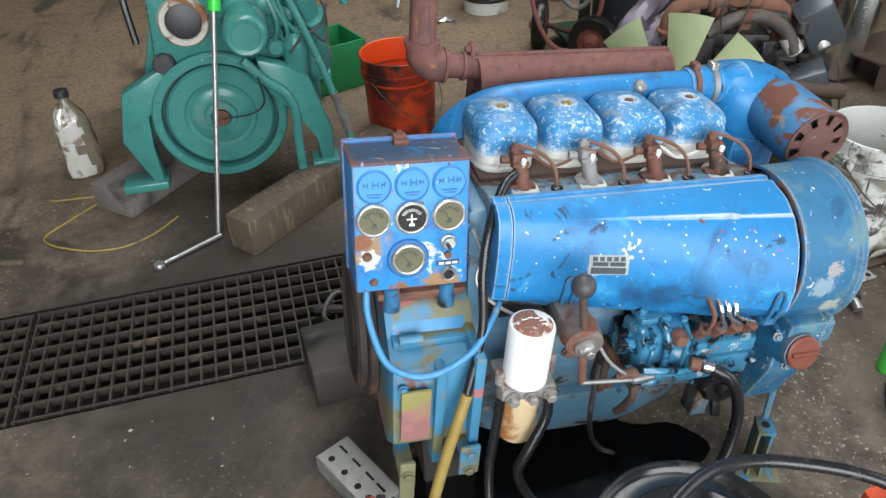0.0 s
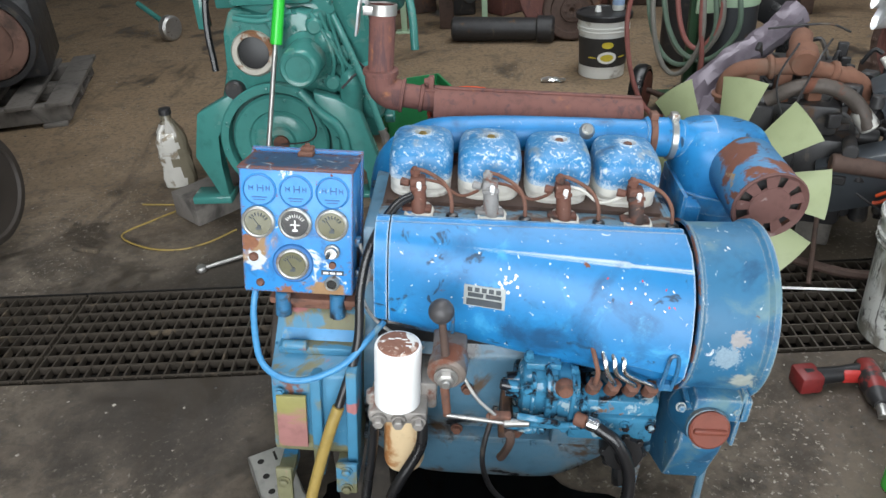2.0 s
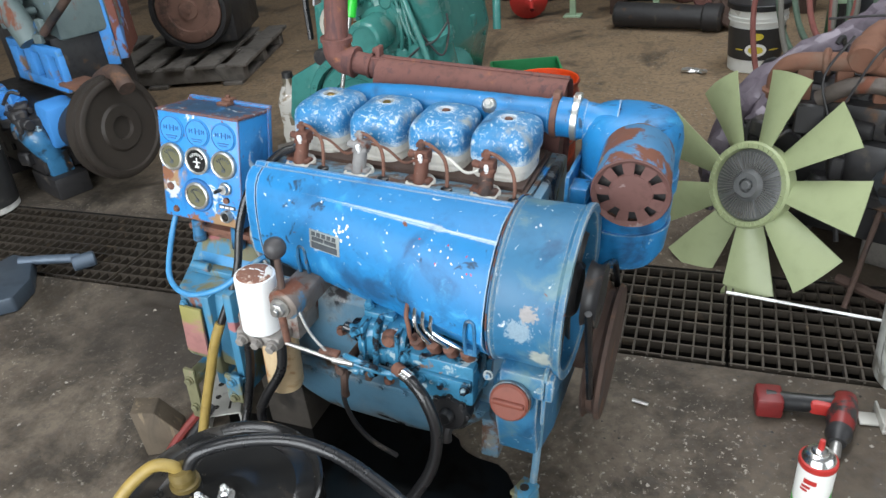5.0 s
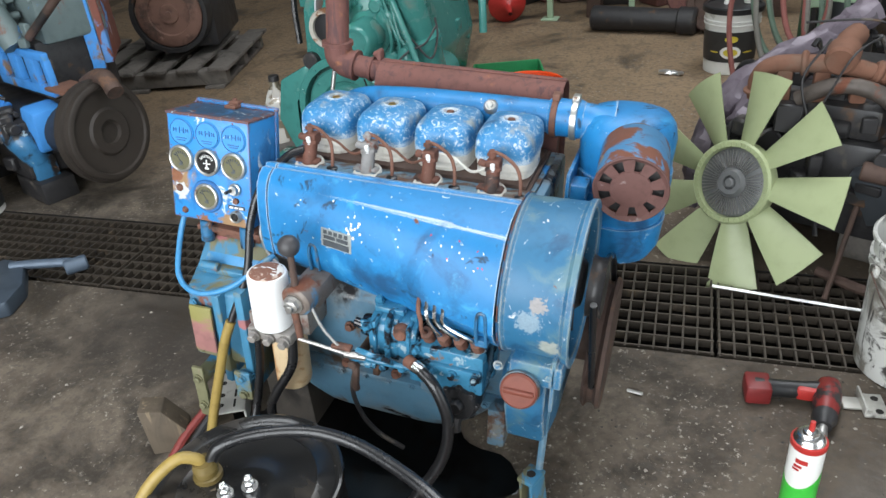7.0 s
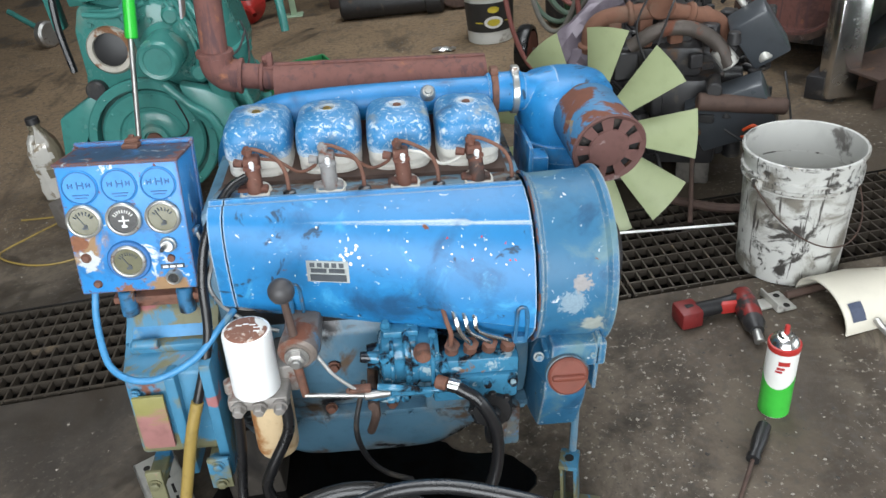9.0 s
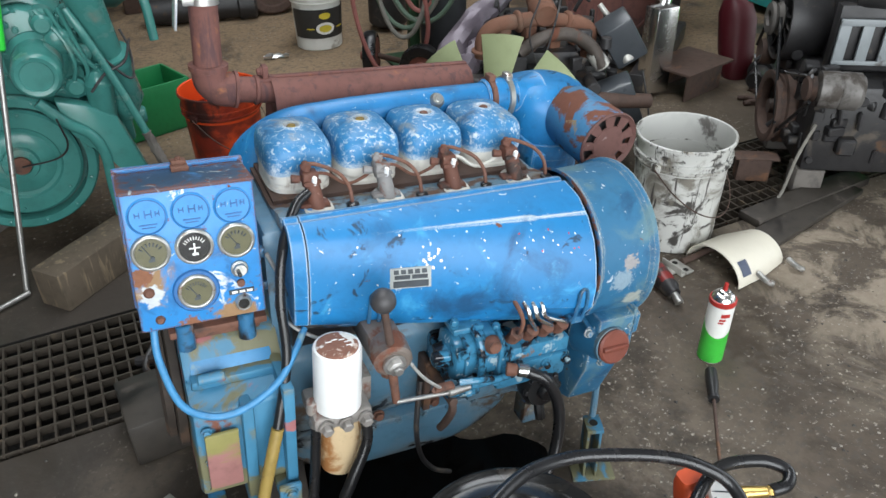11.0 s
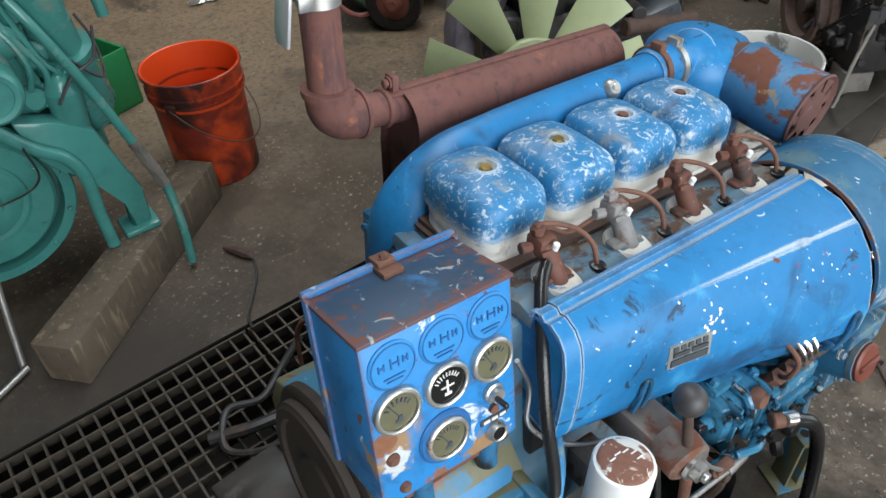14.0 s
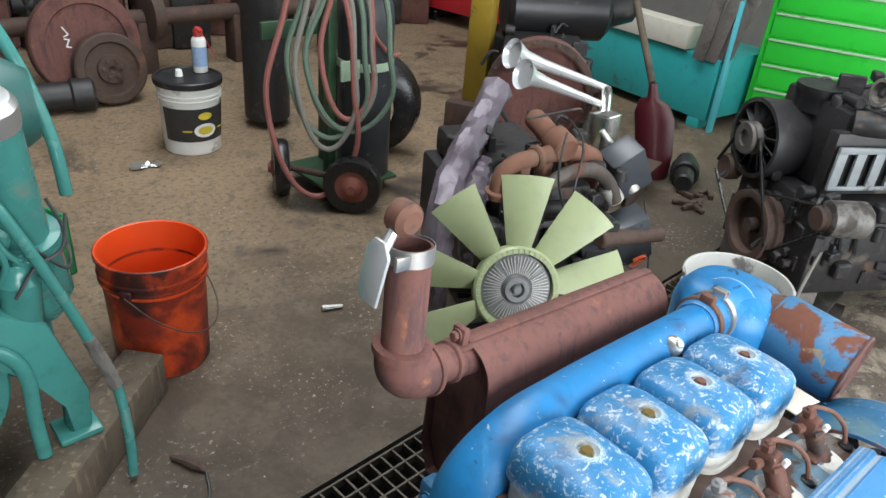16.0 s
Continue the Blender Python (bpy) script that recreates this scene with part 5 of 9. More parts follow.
def build_panel(eng):
    """The instrument box, leaning back, on the engine."""
    M = Matrix.Translation((-0.4015, -0.196, -0.122)) @ Matrix.Rotation(radians(-10.2), 4, "X")
    W, H, D = 0.0985, 0.115, 0.112
    bm = BM()
    box(bm, -W, 0, -H, W, D - 0.006, H, 0.004)
    body = part("instrument_box", moved(bm, M), m_box, eng, "chipped bright blue steel instrument box with rusty edges")
    bm = BM()
    box(bm, -W - 0.0015, -0.0025, H - 0.002, W + 0.0015, D - 0.002, H + 0.003, 0.0015)
    part("box_top", moved(bm, M), m_boxtop, body, "dull dark blue lid scraped and rusty")
    bm = BM()
    box(bm, -W - 0.004, D - 0.012, -H, -W + 0.002, D, H + 0.006, 0.002)
    box(bm, W - 0.002, D - 0.012, -H, W + 0.004, D, H + 0.006, 0.002)
    box(bm, -W - 0.004, D - 0.006, H + 0.002, W + 0.004, D + 0.004, H + 0.012, 0.003)
    part("back_lip", moved(bm, M), m_box, body)
    bm = BM()
    box(bm, -0.014, D - 0.03, H + 0.002, 0.014, D - 0.004, H + 0.010, 0.002)
    box(bm, -0.012, D - 0.016, H + 0.008, 0.012, D + 0.008, H + 0.017, 0.003)
    bolt(bm, (0, D - 0.008, H + 0.016), (0, 0, 1), 0.005, 0.007)
    part("latch", moved(bm, M), m_brown, body, "rusty latch on the lid")

    def disc(bm, x, z, r0, depth, prof, mi, seg=32):
        turned(bm, (x, 0.002, z), (x, -depth, z), [(s, r0 * k) for s, k in prof], seg, mi)
    # three blind embossed covers
    for x in (-0.063, 0.000, 0.063):
        bm = BM()
        z = 0.077
        disc(bm, x, z, 0.0295, 0.0032, ((0, 1), (0.7, 1), (1, 0.94)), 0)
        for k in range(24):
            a0, a1 = 2 * math.pi * k / 24, 2 * math.pi * (k + 1) / 24
            rod(bm, (x + 0.0265 * math.cos(a0), -0.0034, z + 0.0265 * math.sin(a0)), (x + 0.0265 * math.cos(a1), -0.0034, z + 0.0265 * math.sin(a1)), 0.001, None, 5, 1)
        for u, w, h in ((-0.014, 0.008, 0.008), (0.002, 0.011, 0.012), (0.015, 0.007, 0.008)):
            box(bm, x + u - w / 2, -0.0046, z + 0.004 - h / 2, x + u - w / 2 + 0.0018, -0.003, z + 0.004 + h / 2, 0, 1, None, 1)
            box(bm, x + u - w / 2, -0.0046, z + 0.004 - 0.0009, x + u + w / 2, -0.003, z + 0.004 + 0.0009, 0, 1, None, 1)
            box(bm, x + u + w / 2 - 0.0018, -0.0046, z + 0.004 - h / 2, x + u + w / 2, -0.003, z + 0.004 + h / 2, 0, 1, None, 1)
        box(bm, x - 0.013, -0.0045, z - 0.0135, x + 0.013, -0.003, z - 0.0115, 0, 1, None, 1)
        box(bm, x - 0.010, -0.0045, z - 0.018, x + 0.010, -0.003, z - 0.0165, 0, 1, None, 1)
        part("blind_cover", moved(bm, M), [m_blind, m_relief], body, "round blue blind cover with raised lettering")

    def gauge(name, x, z, r, dial, label, ticks, tickmat):
        bm = BM()
        turned(bm, (x, 0.002, z), (x, -0.010, z), [(0, r * 1.02), (0.8, r * 1.02), (0.95, r * 0.97), (1, r * 0.9), (0.93, r * 0.84), (0.75, r * 0.82)], 40, 0, False)
        turned(bm, (x, 0.0, z), (x, -0.006, z), [(0, r * 0.83), (1, r * 0.83)], 40, 1)
        for k in range(ticks):
            t = radians(35 + 110 * k / (ticks - 1))
            a, b = Vector((math.cos(t), 0, math.sin(t))), r * 0.70
            p = Vector((x, -0.0064, z - 0.1 * r))
            rod(bm, p + a * (b - 0.2 * r), p + a * b, 0.0013 if ticks < 9 else 0.0009, None, 5, 2)
        if dial is m_dialblack:
            box(bm, x - 0.0013, -0.0068, z - 0.45 * r, x + 0.0013, -0.006, z + 0.22 * r, 0, 1, None, 2)
            box(bm, x - 0.30 * r, -0.0068, z - 0.12 * r, x + 0.30 * r, -0.006, z - 0.04 * r, 0, 1, None, 2)
        else:
            rod(bm, (x + 0.05 * r, -0.0066, z - 0.3 * r), (x - 0.35 * r, -0.0066, z + 0.35 * r), 0.0008, None, 5, 2)
            turned(bm, (x + 0.05 * r, -0.006, z - 0.3 * r), (x + 0.05 * r, -0.0075, z - 0.3 * r), [(0, 0.12 * r), (1, 0.1 * r)], 12, 2)
        box(bm, x - 0.16 * r, -0.0068, z - 0.5 * r, x + 0.16 * r, -0.006, z - 0.36 * r, 0, 1, None, 2)
        g = part(name, moved(bm, M), [m_bezel, dial, tickmat], body, label)
        return g
    gauge("gauge", -0.066, 0.020, 0.0285, m_glass_dial, "round gauge with a yellowed olive dial", 7, m_platedark)
    gauge("gauge", -0.002, 0.020, 0.0285, m_dialblack, "round ammeter with a black dial and white marks", 9, m_white)
    gauge("gauge", 0.062, 0.020, 0.0285, m_glass_dial, "round gauge with a yellowed olive dial", 7, m_platedark)
    gauge("gauge", -0.008, -0.056, 0.0285, m_glass_dial, "larger round gauge with a stained dial", 9, m_platedark)
    bm = BM()
    turned(bm, (-0.008, 0.002, -0.056), (-0.008, -0.004, -0.056), [(0, 0.0365), (0.6, 0.0365), (1, 0.034)], 40)
    part("gauge_rim", moved(bm, M), m_relief, body)
    bm = BM()
    turned(bm, (0.062, 0.002, -0.030), (0.062, -0.014, -0.030), [(0, 0.0135), (0.5, 0.0135), (0.6, 0.0105), (1, 0.0095)], 22, 0)
    box(bm, 0.053, -0.034, -0.0335, 0.059, -0.012, -0.0265, 0.002, 2, Matrix.Translation((0.002, 0, 0)), 1)
    part("key_switch", moved(bm, M), [m_bezel, m_black], body, "worn chrome key switch with a black key")
    bm = BM()
    disc(bm, 0.062, -0.056, 0.007, 0.005, ((0, 1), (1, 0.9)), 0, 16)
    part("pilot_plug", moved(bm, M), m_brown, body)
    for px, pz, pr in ((-0.078, -0.047, 0.0085), (-0.068, -0.096, 0.0075)):
        bm = BM()
        disc(bm, px, pz, pr, 0.006, ((0, 1), (0.5, 1), (1, 0.6)), 0, 18)
        part("pilot_plug", moved(bm, M), m_brown, body)
    bm = BM()
    box(bm, 0.042, -0.002, -0.075, 0.082, 0.001, -0.067, 0.0005)
    for k in range(3):
        box(bm, 0.046 + 0.012 * k, -0.003, -0.073, 0.055 + 0.012 * k, -0.001, -0.069, 0, 1, None, 1)
    part("label_plate", moved(bm, M), [m_platedark, m_white], body, "small dark label plate")
    bm = BM()
    turned(bm, (0.062, 0.002, -0.090), (0.062, -0.012, -0.090), [(0, 0.0135), (0.7, 0.0135), (1, 0.011), (0.9, 0.009)], 22, 0, False)
    turned(bm, (0.062, 0.0, -0.090), (0.062, -0.009, -0.090), [(0, 0.0092), (1, 0.0085)], 18, 1)
    part("push_button", moved(bm, M), [m_bezel, m_dialblack], body, "black push button in a bright ring")
    for z in (-0.02, -0.08):
        bm = BM()
        box(bm, W, 0.02, z - 0.008, W + 0.010, 0.04, z + 0.008, 0.002)
        part("side_bolt", moved(bm, M), m_dirtyblue, body)


engine = build_engine()
build_panel(engine)

# ---------------------------------------------------------------- buckets and drums


def pail(name, label, at, h, r0, r1, mats, bail=True, lid=None, ribs=(0.80, 0.86), tilt=0):
    """An open plastic pail: outer skin, rim ribs, inner skin and floor."""
    t = thing(name, label, "bucket", at)
    bm = BM()
    prof = [(0.0, r0 * 0.96), (0.012, r0)]
    for k in range(1, 10):
        s = 0.02 + 0.74 * k / 9
        prof.append((s, r0 + (r1 - 0.008 - r0) * s))
    for s in ribs:
        q = r0 + (r1 - 0.006 - r0) * s
        prof += [(s - 0.022, q), (s - 0.018, q + 0.007), (s - 0.004, q + 0.007), (s, q)]
    prof += [(0.965, r1 - 0.004), (0.97, r1 + 0.002), (0.995, r1 + 0.002), (1.0, r1 - 0.002)]
    turned(bm, (0, 0, 0.0), (0, 0, h), prof, 48, 0, False)
    turned(bm, (0, 0, 0.0), (0, 0, h), [(1.0, r1 - 0.002), (0.995, r1 - 0.006), (0.9, r1 - 0.008), (0.03, r0 - 0.004), (0.025, 0.002)], 48, 1, False)
    turned(bm, (0, 0, 0.0), (0, 0, 0.004), [(0, r0 * 0.96), (1, r0 * 0.9)], 32, 0)
    part("shell", bm, mats, t)
    if bail:
        bm = BM()
        rr = r1 + 0.012
        a = radians(bail if bail is not True else -30)
        pts = [(rr * math.cos(u), rr * math.sin(u) * math.sin(a) * 0.5, h * 0.80 - abs(math.sin(u)) * 0.16 * 1) for u in np.linspace(0, math.pi, 9)]
        pts = [(x, -rr * math.sqrt(max(1 - (x / rr) ** 2, 0)) * 1.02, z) for x, y, z in pts]
        tube(bm, pts, 0.0022, 6)
        part("bail", bm, m_darkrust, t)
        for sx in (-1, 1):
            bm = BM()
            box(bm, sx * (r1 + 0.004) - 0.006, -0.016, h * 0.77, sx * (r1 + 0.004) + 0.006, 0.016, h * 0.84, 0.004)
            part("lug", bm, mats[0], t)
    return t


pail("bucket", "orange plastic bucket smeared with black grease, standing on concrete", pose(-0.145, 1.475, 0, 0, 0, 40), 0.37, 0.130, 0.148, [m_orange, m_orangein])
pail("bucket", "white pail streaked with black oil beside the grating", pose(1.118, 0.405, 0, 0, 0, 20), 0.375, 0.137, 0.154, [m_whitepail, surface("grey_stained_pail_inside", (0.52, 0.52, 0.49), 0.4, vary=0.15, grain=16, layers=(((0.14, 0.13, 0.12), 8, 0.54, 0.64, 0.5, 0.5),))])

oil = pail("bucket", "white pail with a black and yellow label and black lid", pose(0.62, 2.90, 0, 0, 0, 10), 0.33, 0.128, 0.146, [m_pail, m_pail], bail=False)


def dress_oil_pail():
    bm = BM()
    seg = 40
    rows = []
    for z in (0.07, 0.23):
        r = 0.128 + 0.018 * z / 0.33 - 0.001 + 0.002
        rows.append([bm.verts.new((r * math.cos(a), r * math.sin(a), z)) for a in np.linspace(radians(180), radians(350), seg)])
    for i in range(seg - 1):
        bm.faces.new((rows[0][i], rows[0][i + 1], rows[1][i + 1], rows[1][i]))
    part("label", bm, m_paillabel, oil, "black printed label")
    for nm, ac, zc, wa, hz, mt in (("label_emblem", 262, 0.125, 22, 0.034, m_white), ("label_print", 262, 0.125, 15, 0.020, m_gold), ("label_print", 262, 0.195, 13, 0.018, m_gold), ("label_print", 228, 0.125, 10, 0.004, m_gold), ("label_print", 300, 0.125, 12, 0.004, m_gold)):
        bm = BM()
        r = 0.1395 + (0.0015 if mt is m_gold else 0.0)
        n = 16
        vs = []
        for k in range(n):
            t = 2 * math.pi * k / n
            a = radians(ac + wa * math.cos(t))
            z = zc + hz * math.sin(t)
            rr = r + 0.018 * (z - 0.125) / 0.33
            vs.append(bm.verts.new((rr * math.cos(a), rr * math.sin(a), z)))
        c = bm.verts.new((r * math.cos(radians(ac)), r * math.sin(radians(ac)), zc))
        for k in range(n):
            bm.faces.new((c, vs[k], vs[(k + 1) % n]))
        part(nm, bm, mt, oil)
    bm = BM()
    turned(bm, (0, 0, 0.318), (0, 0, 0.352), [(0, 0.150), (0.1, 0.154), (0.8, 0.154), (0.9, 0.150), (0.95, 0.138), (0.75, 0.134)], 44)
    part("lid", bm, m_black, oil, "black plastic lid")
    bm = BM()
    rod(bm, (-0.03, 0.02, 0.342), (-0.03, 0.02, 0.375), 0.018, 0.014, 14)
    part("spout", bm, m_pail, oil)
    c = thing("spray_can", "white and blue spray can with a red cap and straw", "spray can", pose(0.70, 2.93, 0.346))
    bm = BM()
    turned(bm, (0, 0, 0), (0, 0, 0.165), [(0, 0.031), (0.03, 0.033), (0.88, 0.033), (0.95, 0.028), (1, 0.018)], 28)
    part("body", bm, m_pail, c)
    bm = BM()
    turned(bm, (0, 0, 0.03), (0, 0, 0.12), [(0, 0.0335), (1, 0.0335)], 28, 0, False)
    part("label_band", bm, surface("pale_blue_print", (0.30, 0.42, 0.62), 0.4, vary=0.3, grain=60), c)
    bm = BM()
    turned(bm, (0, 0, 0.165), (0, 0, 0.205), [(0, 0.022), (0.7, 0.021), (1, 0.012)], 20)
    box(bm, -0.01, -0.035, 0.185, 0.01, 0.0, 0.2, 0.003)
    part("cap", bm, m_red, c)
    bm = BM()
    rod(bm, (0.01, 0, 0.19), (0.075, -0.01, 0.06), 0.0025, None, 6)
    part("straw", bm, m_red, c)


dress_oil_pail()


def build_drum():
    d = thing("oil_drum", "shiny black plastic drum with bungs in its lid", "drum", pose(-0.093, -0.683, 0))
    h, r = 0.393, 0.162
    bm = BM()
    turned(bm, (0, 0, 0), (0, 0, h), [(0, r - 0.012), (0.02, r - 0.004), (0.3, r - 0.004), (0.33, r), (0.36, r - 0.004), (0.63, r - 0.004), (0.66, r), (0.69, r - 0.004), (0.95, r - 0.004), (0.965, r), (0.995, r), (1.0, r - 0.004), (0.985, r - 0.012), (0.965, r - 0.016), (0.965, r - 0.04), (0.972, r - 0.045), (0.962, r - 0.055), (0.955, 0.05), (0.96, 0.045), (0.95, 0.03), (0.95, 0.001)], 64)
    part("body", bm, surface("shiny_black_plastic", (0.013, 0.013, 0.013), 0.2, vary=0.4, grain=10, layers=(((0.055, 0.045, 0.035), 5, 0.5, 0.68, 0.5, 0.4), ((0.12, 0.09, 0.06), 40, 0.68, 0.72, 0.8, 0.2))), d)
    for x, y, rr, m in ((-0.082, 0.006, 0.020, surface("yellowed_dark_plastic", (0.14, 0.10, 0.03), 0.4, vary=0.3)),):
        bm = BM()
        turned(bm, (x, y, 0.372), (x, y, 0.412), [(0, rr * 1.25), (0.3, rr * 1.25), (0.35, rr), (0.6, rr), (0.65, rr * 1.1), (1, rr * 0.95)], 22)
        part("bung", bm, m, d, "yellowed hose bung")
    for x, y in ((-0.030, -0.021), (0.002, 0.004)):
        bm = BM()
        bolt(bm, (x, y, 0.374), (0.1, -0.1, 1), 0.0105, 0.020)
        rod(bm, (x, y, 0.39), (x + 0.002, y - 0.002, 0.402), 0.006, None, 10)
        part("bolt", bm, m_chrome, d)
    y = thing("hose", "yellow hose rising out of the drum", "hose", pose(0, 0, 0))
    bm = BM()
    tube(bm, [(-0.178, -0.677, 0.40), (-0.186, -0.684, 0.422), (-0.212, -0.705, 0.428), (-0.25, -0.755, 0.385), (-0.28, -0.81, 0.28), (-0.31, -0.86, 0.13), (-0.33, -0.93, 0.02)], 0.0105, 12)
    part("tube", bm, m_yellow, y)
    k = thing("hose", "thick black rubber hose looping from the drum to a gauge", "hose", pose(0, 0, 0))
    bm = BM()
    tube(bm, [(-0.170, -0.672, 0.40), (-0.15, -0.655, 0.432), (-0.095, -0.617, 0.437), (-0.02, -0.585, 0.430), (0.06, -0.583, 0.422), (0.14, -0.604, 0.412), (0.21, -0.632, 0.402), (0.262, -0.66, 0.385), (0.30, -0.70, 0.36), (0.29, -0.76, 0.33), (0.22, -0.78, 0.31), (0.19, -0.74, 0.31), (0.235, -0.693, 0.345), (0.31, -0.66, 0.355), (0.385, -0.675, 0.352), (0.418, -0.705, 0.345), (0.402, -0.725, 0.338), (0.37, -0.722, 0.335)], 0.011, 12, 8)
    part("tube", bm, m_rubber, k)
    g = thing("pressure_tester", "orange pressure tester with a round gauge and brass fitting", "gauge tool", pose(0.262, -0.648, 0))
    bm = BM()
    rings = [squircle(0.0 + 0.05 * (0.345 - z), -0.0 - 0.14 * (0.345 - z), z, a, b, 24, 4) for z, a, b in ((0.0, 0.045, 0.04), (0.02, 0.045, 0.04), (0.20, 0.024, 0.02), (0.33, 0.026, 0.020), (0.348, 0.022, 0.016))]
    ring_loft(bm, rings)
    part("body", bm, m_gunorange, g)
    bm = BM()
    c, n = Vector((0.047, -0.035, 0.318)), Vector((-0.25, -0.45, 0.86)).normalized()
    turned(bm, c - n * 0.012, c + n * 0.008, [(0, 0.026), (0.1, 0.029), (0.9, 0.029), (1, 0.026)], 28)
    turned(bm, c + n * 0.0085, c + n * 0.0095, [(0, 0.024), (1, 0.024)], 28, 1)
    u, v, d2 = basis(n)
    rod(bm, c + n * 0.0105 - u * 0.006, c + n * 0.0105 + u * 0.018, 0.0012, None, 6, 2)
    for q in range(9):
        t = radians(30 * q)
        e = u * math.cos(t) + v * math.sin(t)
        rod(bm, c + n * 0.010 + e * 0.018, c + n * 0.010 + e * 0.022, 0.0009, None, 5, 2)
    part("gauge", bm, [m_bezel, m_white, m_platedark], g, "round dial gauge in a steel ring")
    bm = BM()
    rod(bm, (0.07, -0.05, 0.322), (0.105, -0.072, 0.333), 0.012, 0.009, 12)
    rod(bm, (0.10, -0.068, 0.331), (0.118, -0.077, 0.336), 0.008, 0.010, 6)
    part("fitting", bm, m_brass, g)


build_drum()

# ---------------------------------------------------------------- small things on the floor


def build_floor_things():
    c = thing("aerosol_can", "green and white aerosol can with a red ring and nozzle", "spray can", pose(0.815, -0.148, 0) @ Matrix.Diagonal((1, 1, 1.14, 1)))
    bm = BM()
    turned(bm, (0, 0, 0), (0, 0, 0.165), [(0, 0.030), (0.02, 0.033), (0.98, 0.033), (1, 0.032)], 32)
    part("body", bm, m_pail, c)
    bm = BM()
    rows = []
    for a in np.linspace(0, 2 * math.pi, 33):
        rows.append((0.0334 * math.cos(a), 0.0334 * math.sin(a), 0.108 + 0.03 * math.sin(a + 0.6)))
    lo = [bm.verts.new((x, y, 0.004)) for x, y, z in rows[:-1]]
    hi = [bm.verts.new(p) for p in rows[:-1]]
    for i in range(32):
        bm.faces.new((lo[i], lo[(i + 1) % 32], hi[(i + 1) % 32], hi[i]))
    part("label_band", bm, m_green, c, "bright green printed band")
    bm = BM()
    for z, a0, w, hh in ((0.143, 250, 20, 0.005), (0.131, 240, 14, 0.003), (0.123, 235, 12, 0.0025)):
        vs = []
        for a, zz in ((a0 - w, z - hh), (a0 + w, z - hh), (a0 + w, z + hh), (a0 - w, z + hh)):
            vs.append((radians(a), zz))
        n = 6
        for k in range(n):
            aa, ab = vs[0][0] + (vs[1][0] - vs[0][0]) * k / n, vs[0][0] + (vs[1][0] - vs[0][0]) * (k + 1) / n
            bm.faces.new([bm.verts.new((0.0339 * math.cos(q), 0.0339 * math.sin(q), w2)) for q, w2 in ((aa, z - hh), (ab, z - hh), (ab, z + hh), (aa, z + hh))])
    part("print", bm, m_red, c)
    bm = BM()
    turned(bm, (0, 0, 0.163), (0, 0, 0.176), [(0, 0.0335), (0.2, 0.0345), (0.9, 0.034), (1, 0.031)], 32)
    part("ring", bm, m_red, c)
    bm = BM()
    turned(bm, (0, 0, 0.175), (0, 0, 0.197), [(0, 0.031), (0.3, 0.028), (0.6, 0.022), (0.65, 0.016), (0.9, 0.014), (1, 0.010)], 28)
    part("dome", bm, m_chrome, c)
    bm = BM()
    rod(bm, (0, 0, 0.195), (0, 0, 0.215), 0.006, 0.005, 12)
    part("nozzle", bm, m_red, c)

    s = thing("screwdriver", "long screwdriver with a black handle lying on concrete", "screwdriver", pose(0, 0, 0))
    bm = BM()
    a, b = Vector((0.768, -0.203, 0.017)), Vector((0.700, -0.293, 0.017))
    turned(bm, a, b, [(0, 0.010), (0.05, 0.015), (0.5, 0.016), (0.8, 0.012), (0.88, 0.011), (0.9, 0.015), (1, 0.014)], 10)
    part("handle", bm, m_black, s)
    bm = BM()
    rod(bm, b, Vector((0.535, -0.512, 0.008)), 0.0045, 0.004, 10)
    part("shaft", bm, m_darkrust, s)

    w = thing("guard", "cream half-round sheet guard with a dark sticker, lying on the floor", "machine guard", pose(0, 0, 0))
    bm = BM()
    A, B = Vector((1.085, 0.155, 0)), Vector((1.315, 0.185, 0))
    n = 18
    side = Vector((-0.11, 0.99, 0)).normalized()
    outer, inner = [], []
    for k in range(n + 1):
        t = math.pi * k / n
        for row, rr, hh in ((outer, 0.108, 0.085), (inner, 0.104, 0.081)):
            row.append((rr * math.cos(t), hh * math.sin(t)))
    rings = []
    for P, sc in ((A, 1.0), (A.lerp(B, 0.5), 0.98), (B, 0.78)):
        rings.append([P + side * (-y * sc) + Vector((0, 0, z * sc + 0.003)) for y, z in outer] + [P + side * (-y * sc) + Vector((0, 0, z * sc + 0.003)) for y, z in reversed(inner)])
    ring_loft(bm, rings)
    part("shell", bm, surface("cream_guard_paint", (0.66, 0.62, 0.52), 0.5, vary=0.1, grain=20, layers=(((0.30, 0.24, 0.16), 9, 0.6, 0.72, 0.7, 0.4), ((0.08, 0.07, 0.06), 22, 0.68, 0.72, 0.7, 0.3))), w)
    bm = BM()
    P, Q = A.lerp(B, 0.08), A.lerp(B, 0.24)
    ts = [radians(q) for q in (128, 138, 148, 158)]
    for ta, tb in zip(ts, ts[1:]):
        q = []
        for p, t in ((P, ta), (Q, ta), (Q, tb), (P, tb)):
            q.append(bm.verts.new(p + side * (0.1095 * math.cos(t)) + Vector((0, 0, 0.0865 * math.sin(t) + 0.0035))))
        bm.faces.new(q)
    part("sticker", bm, surface("dark_blue_sticker", (0.06, 0.075, 0.12), 0.4, vary=0.4, grain=80), w, "dark printed sticker")
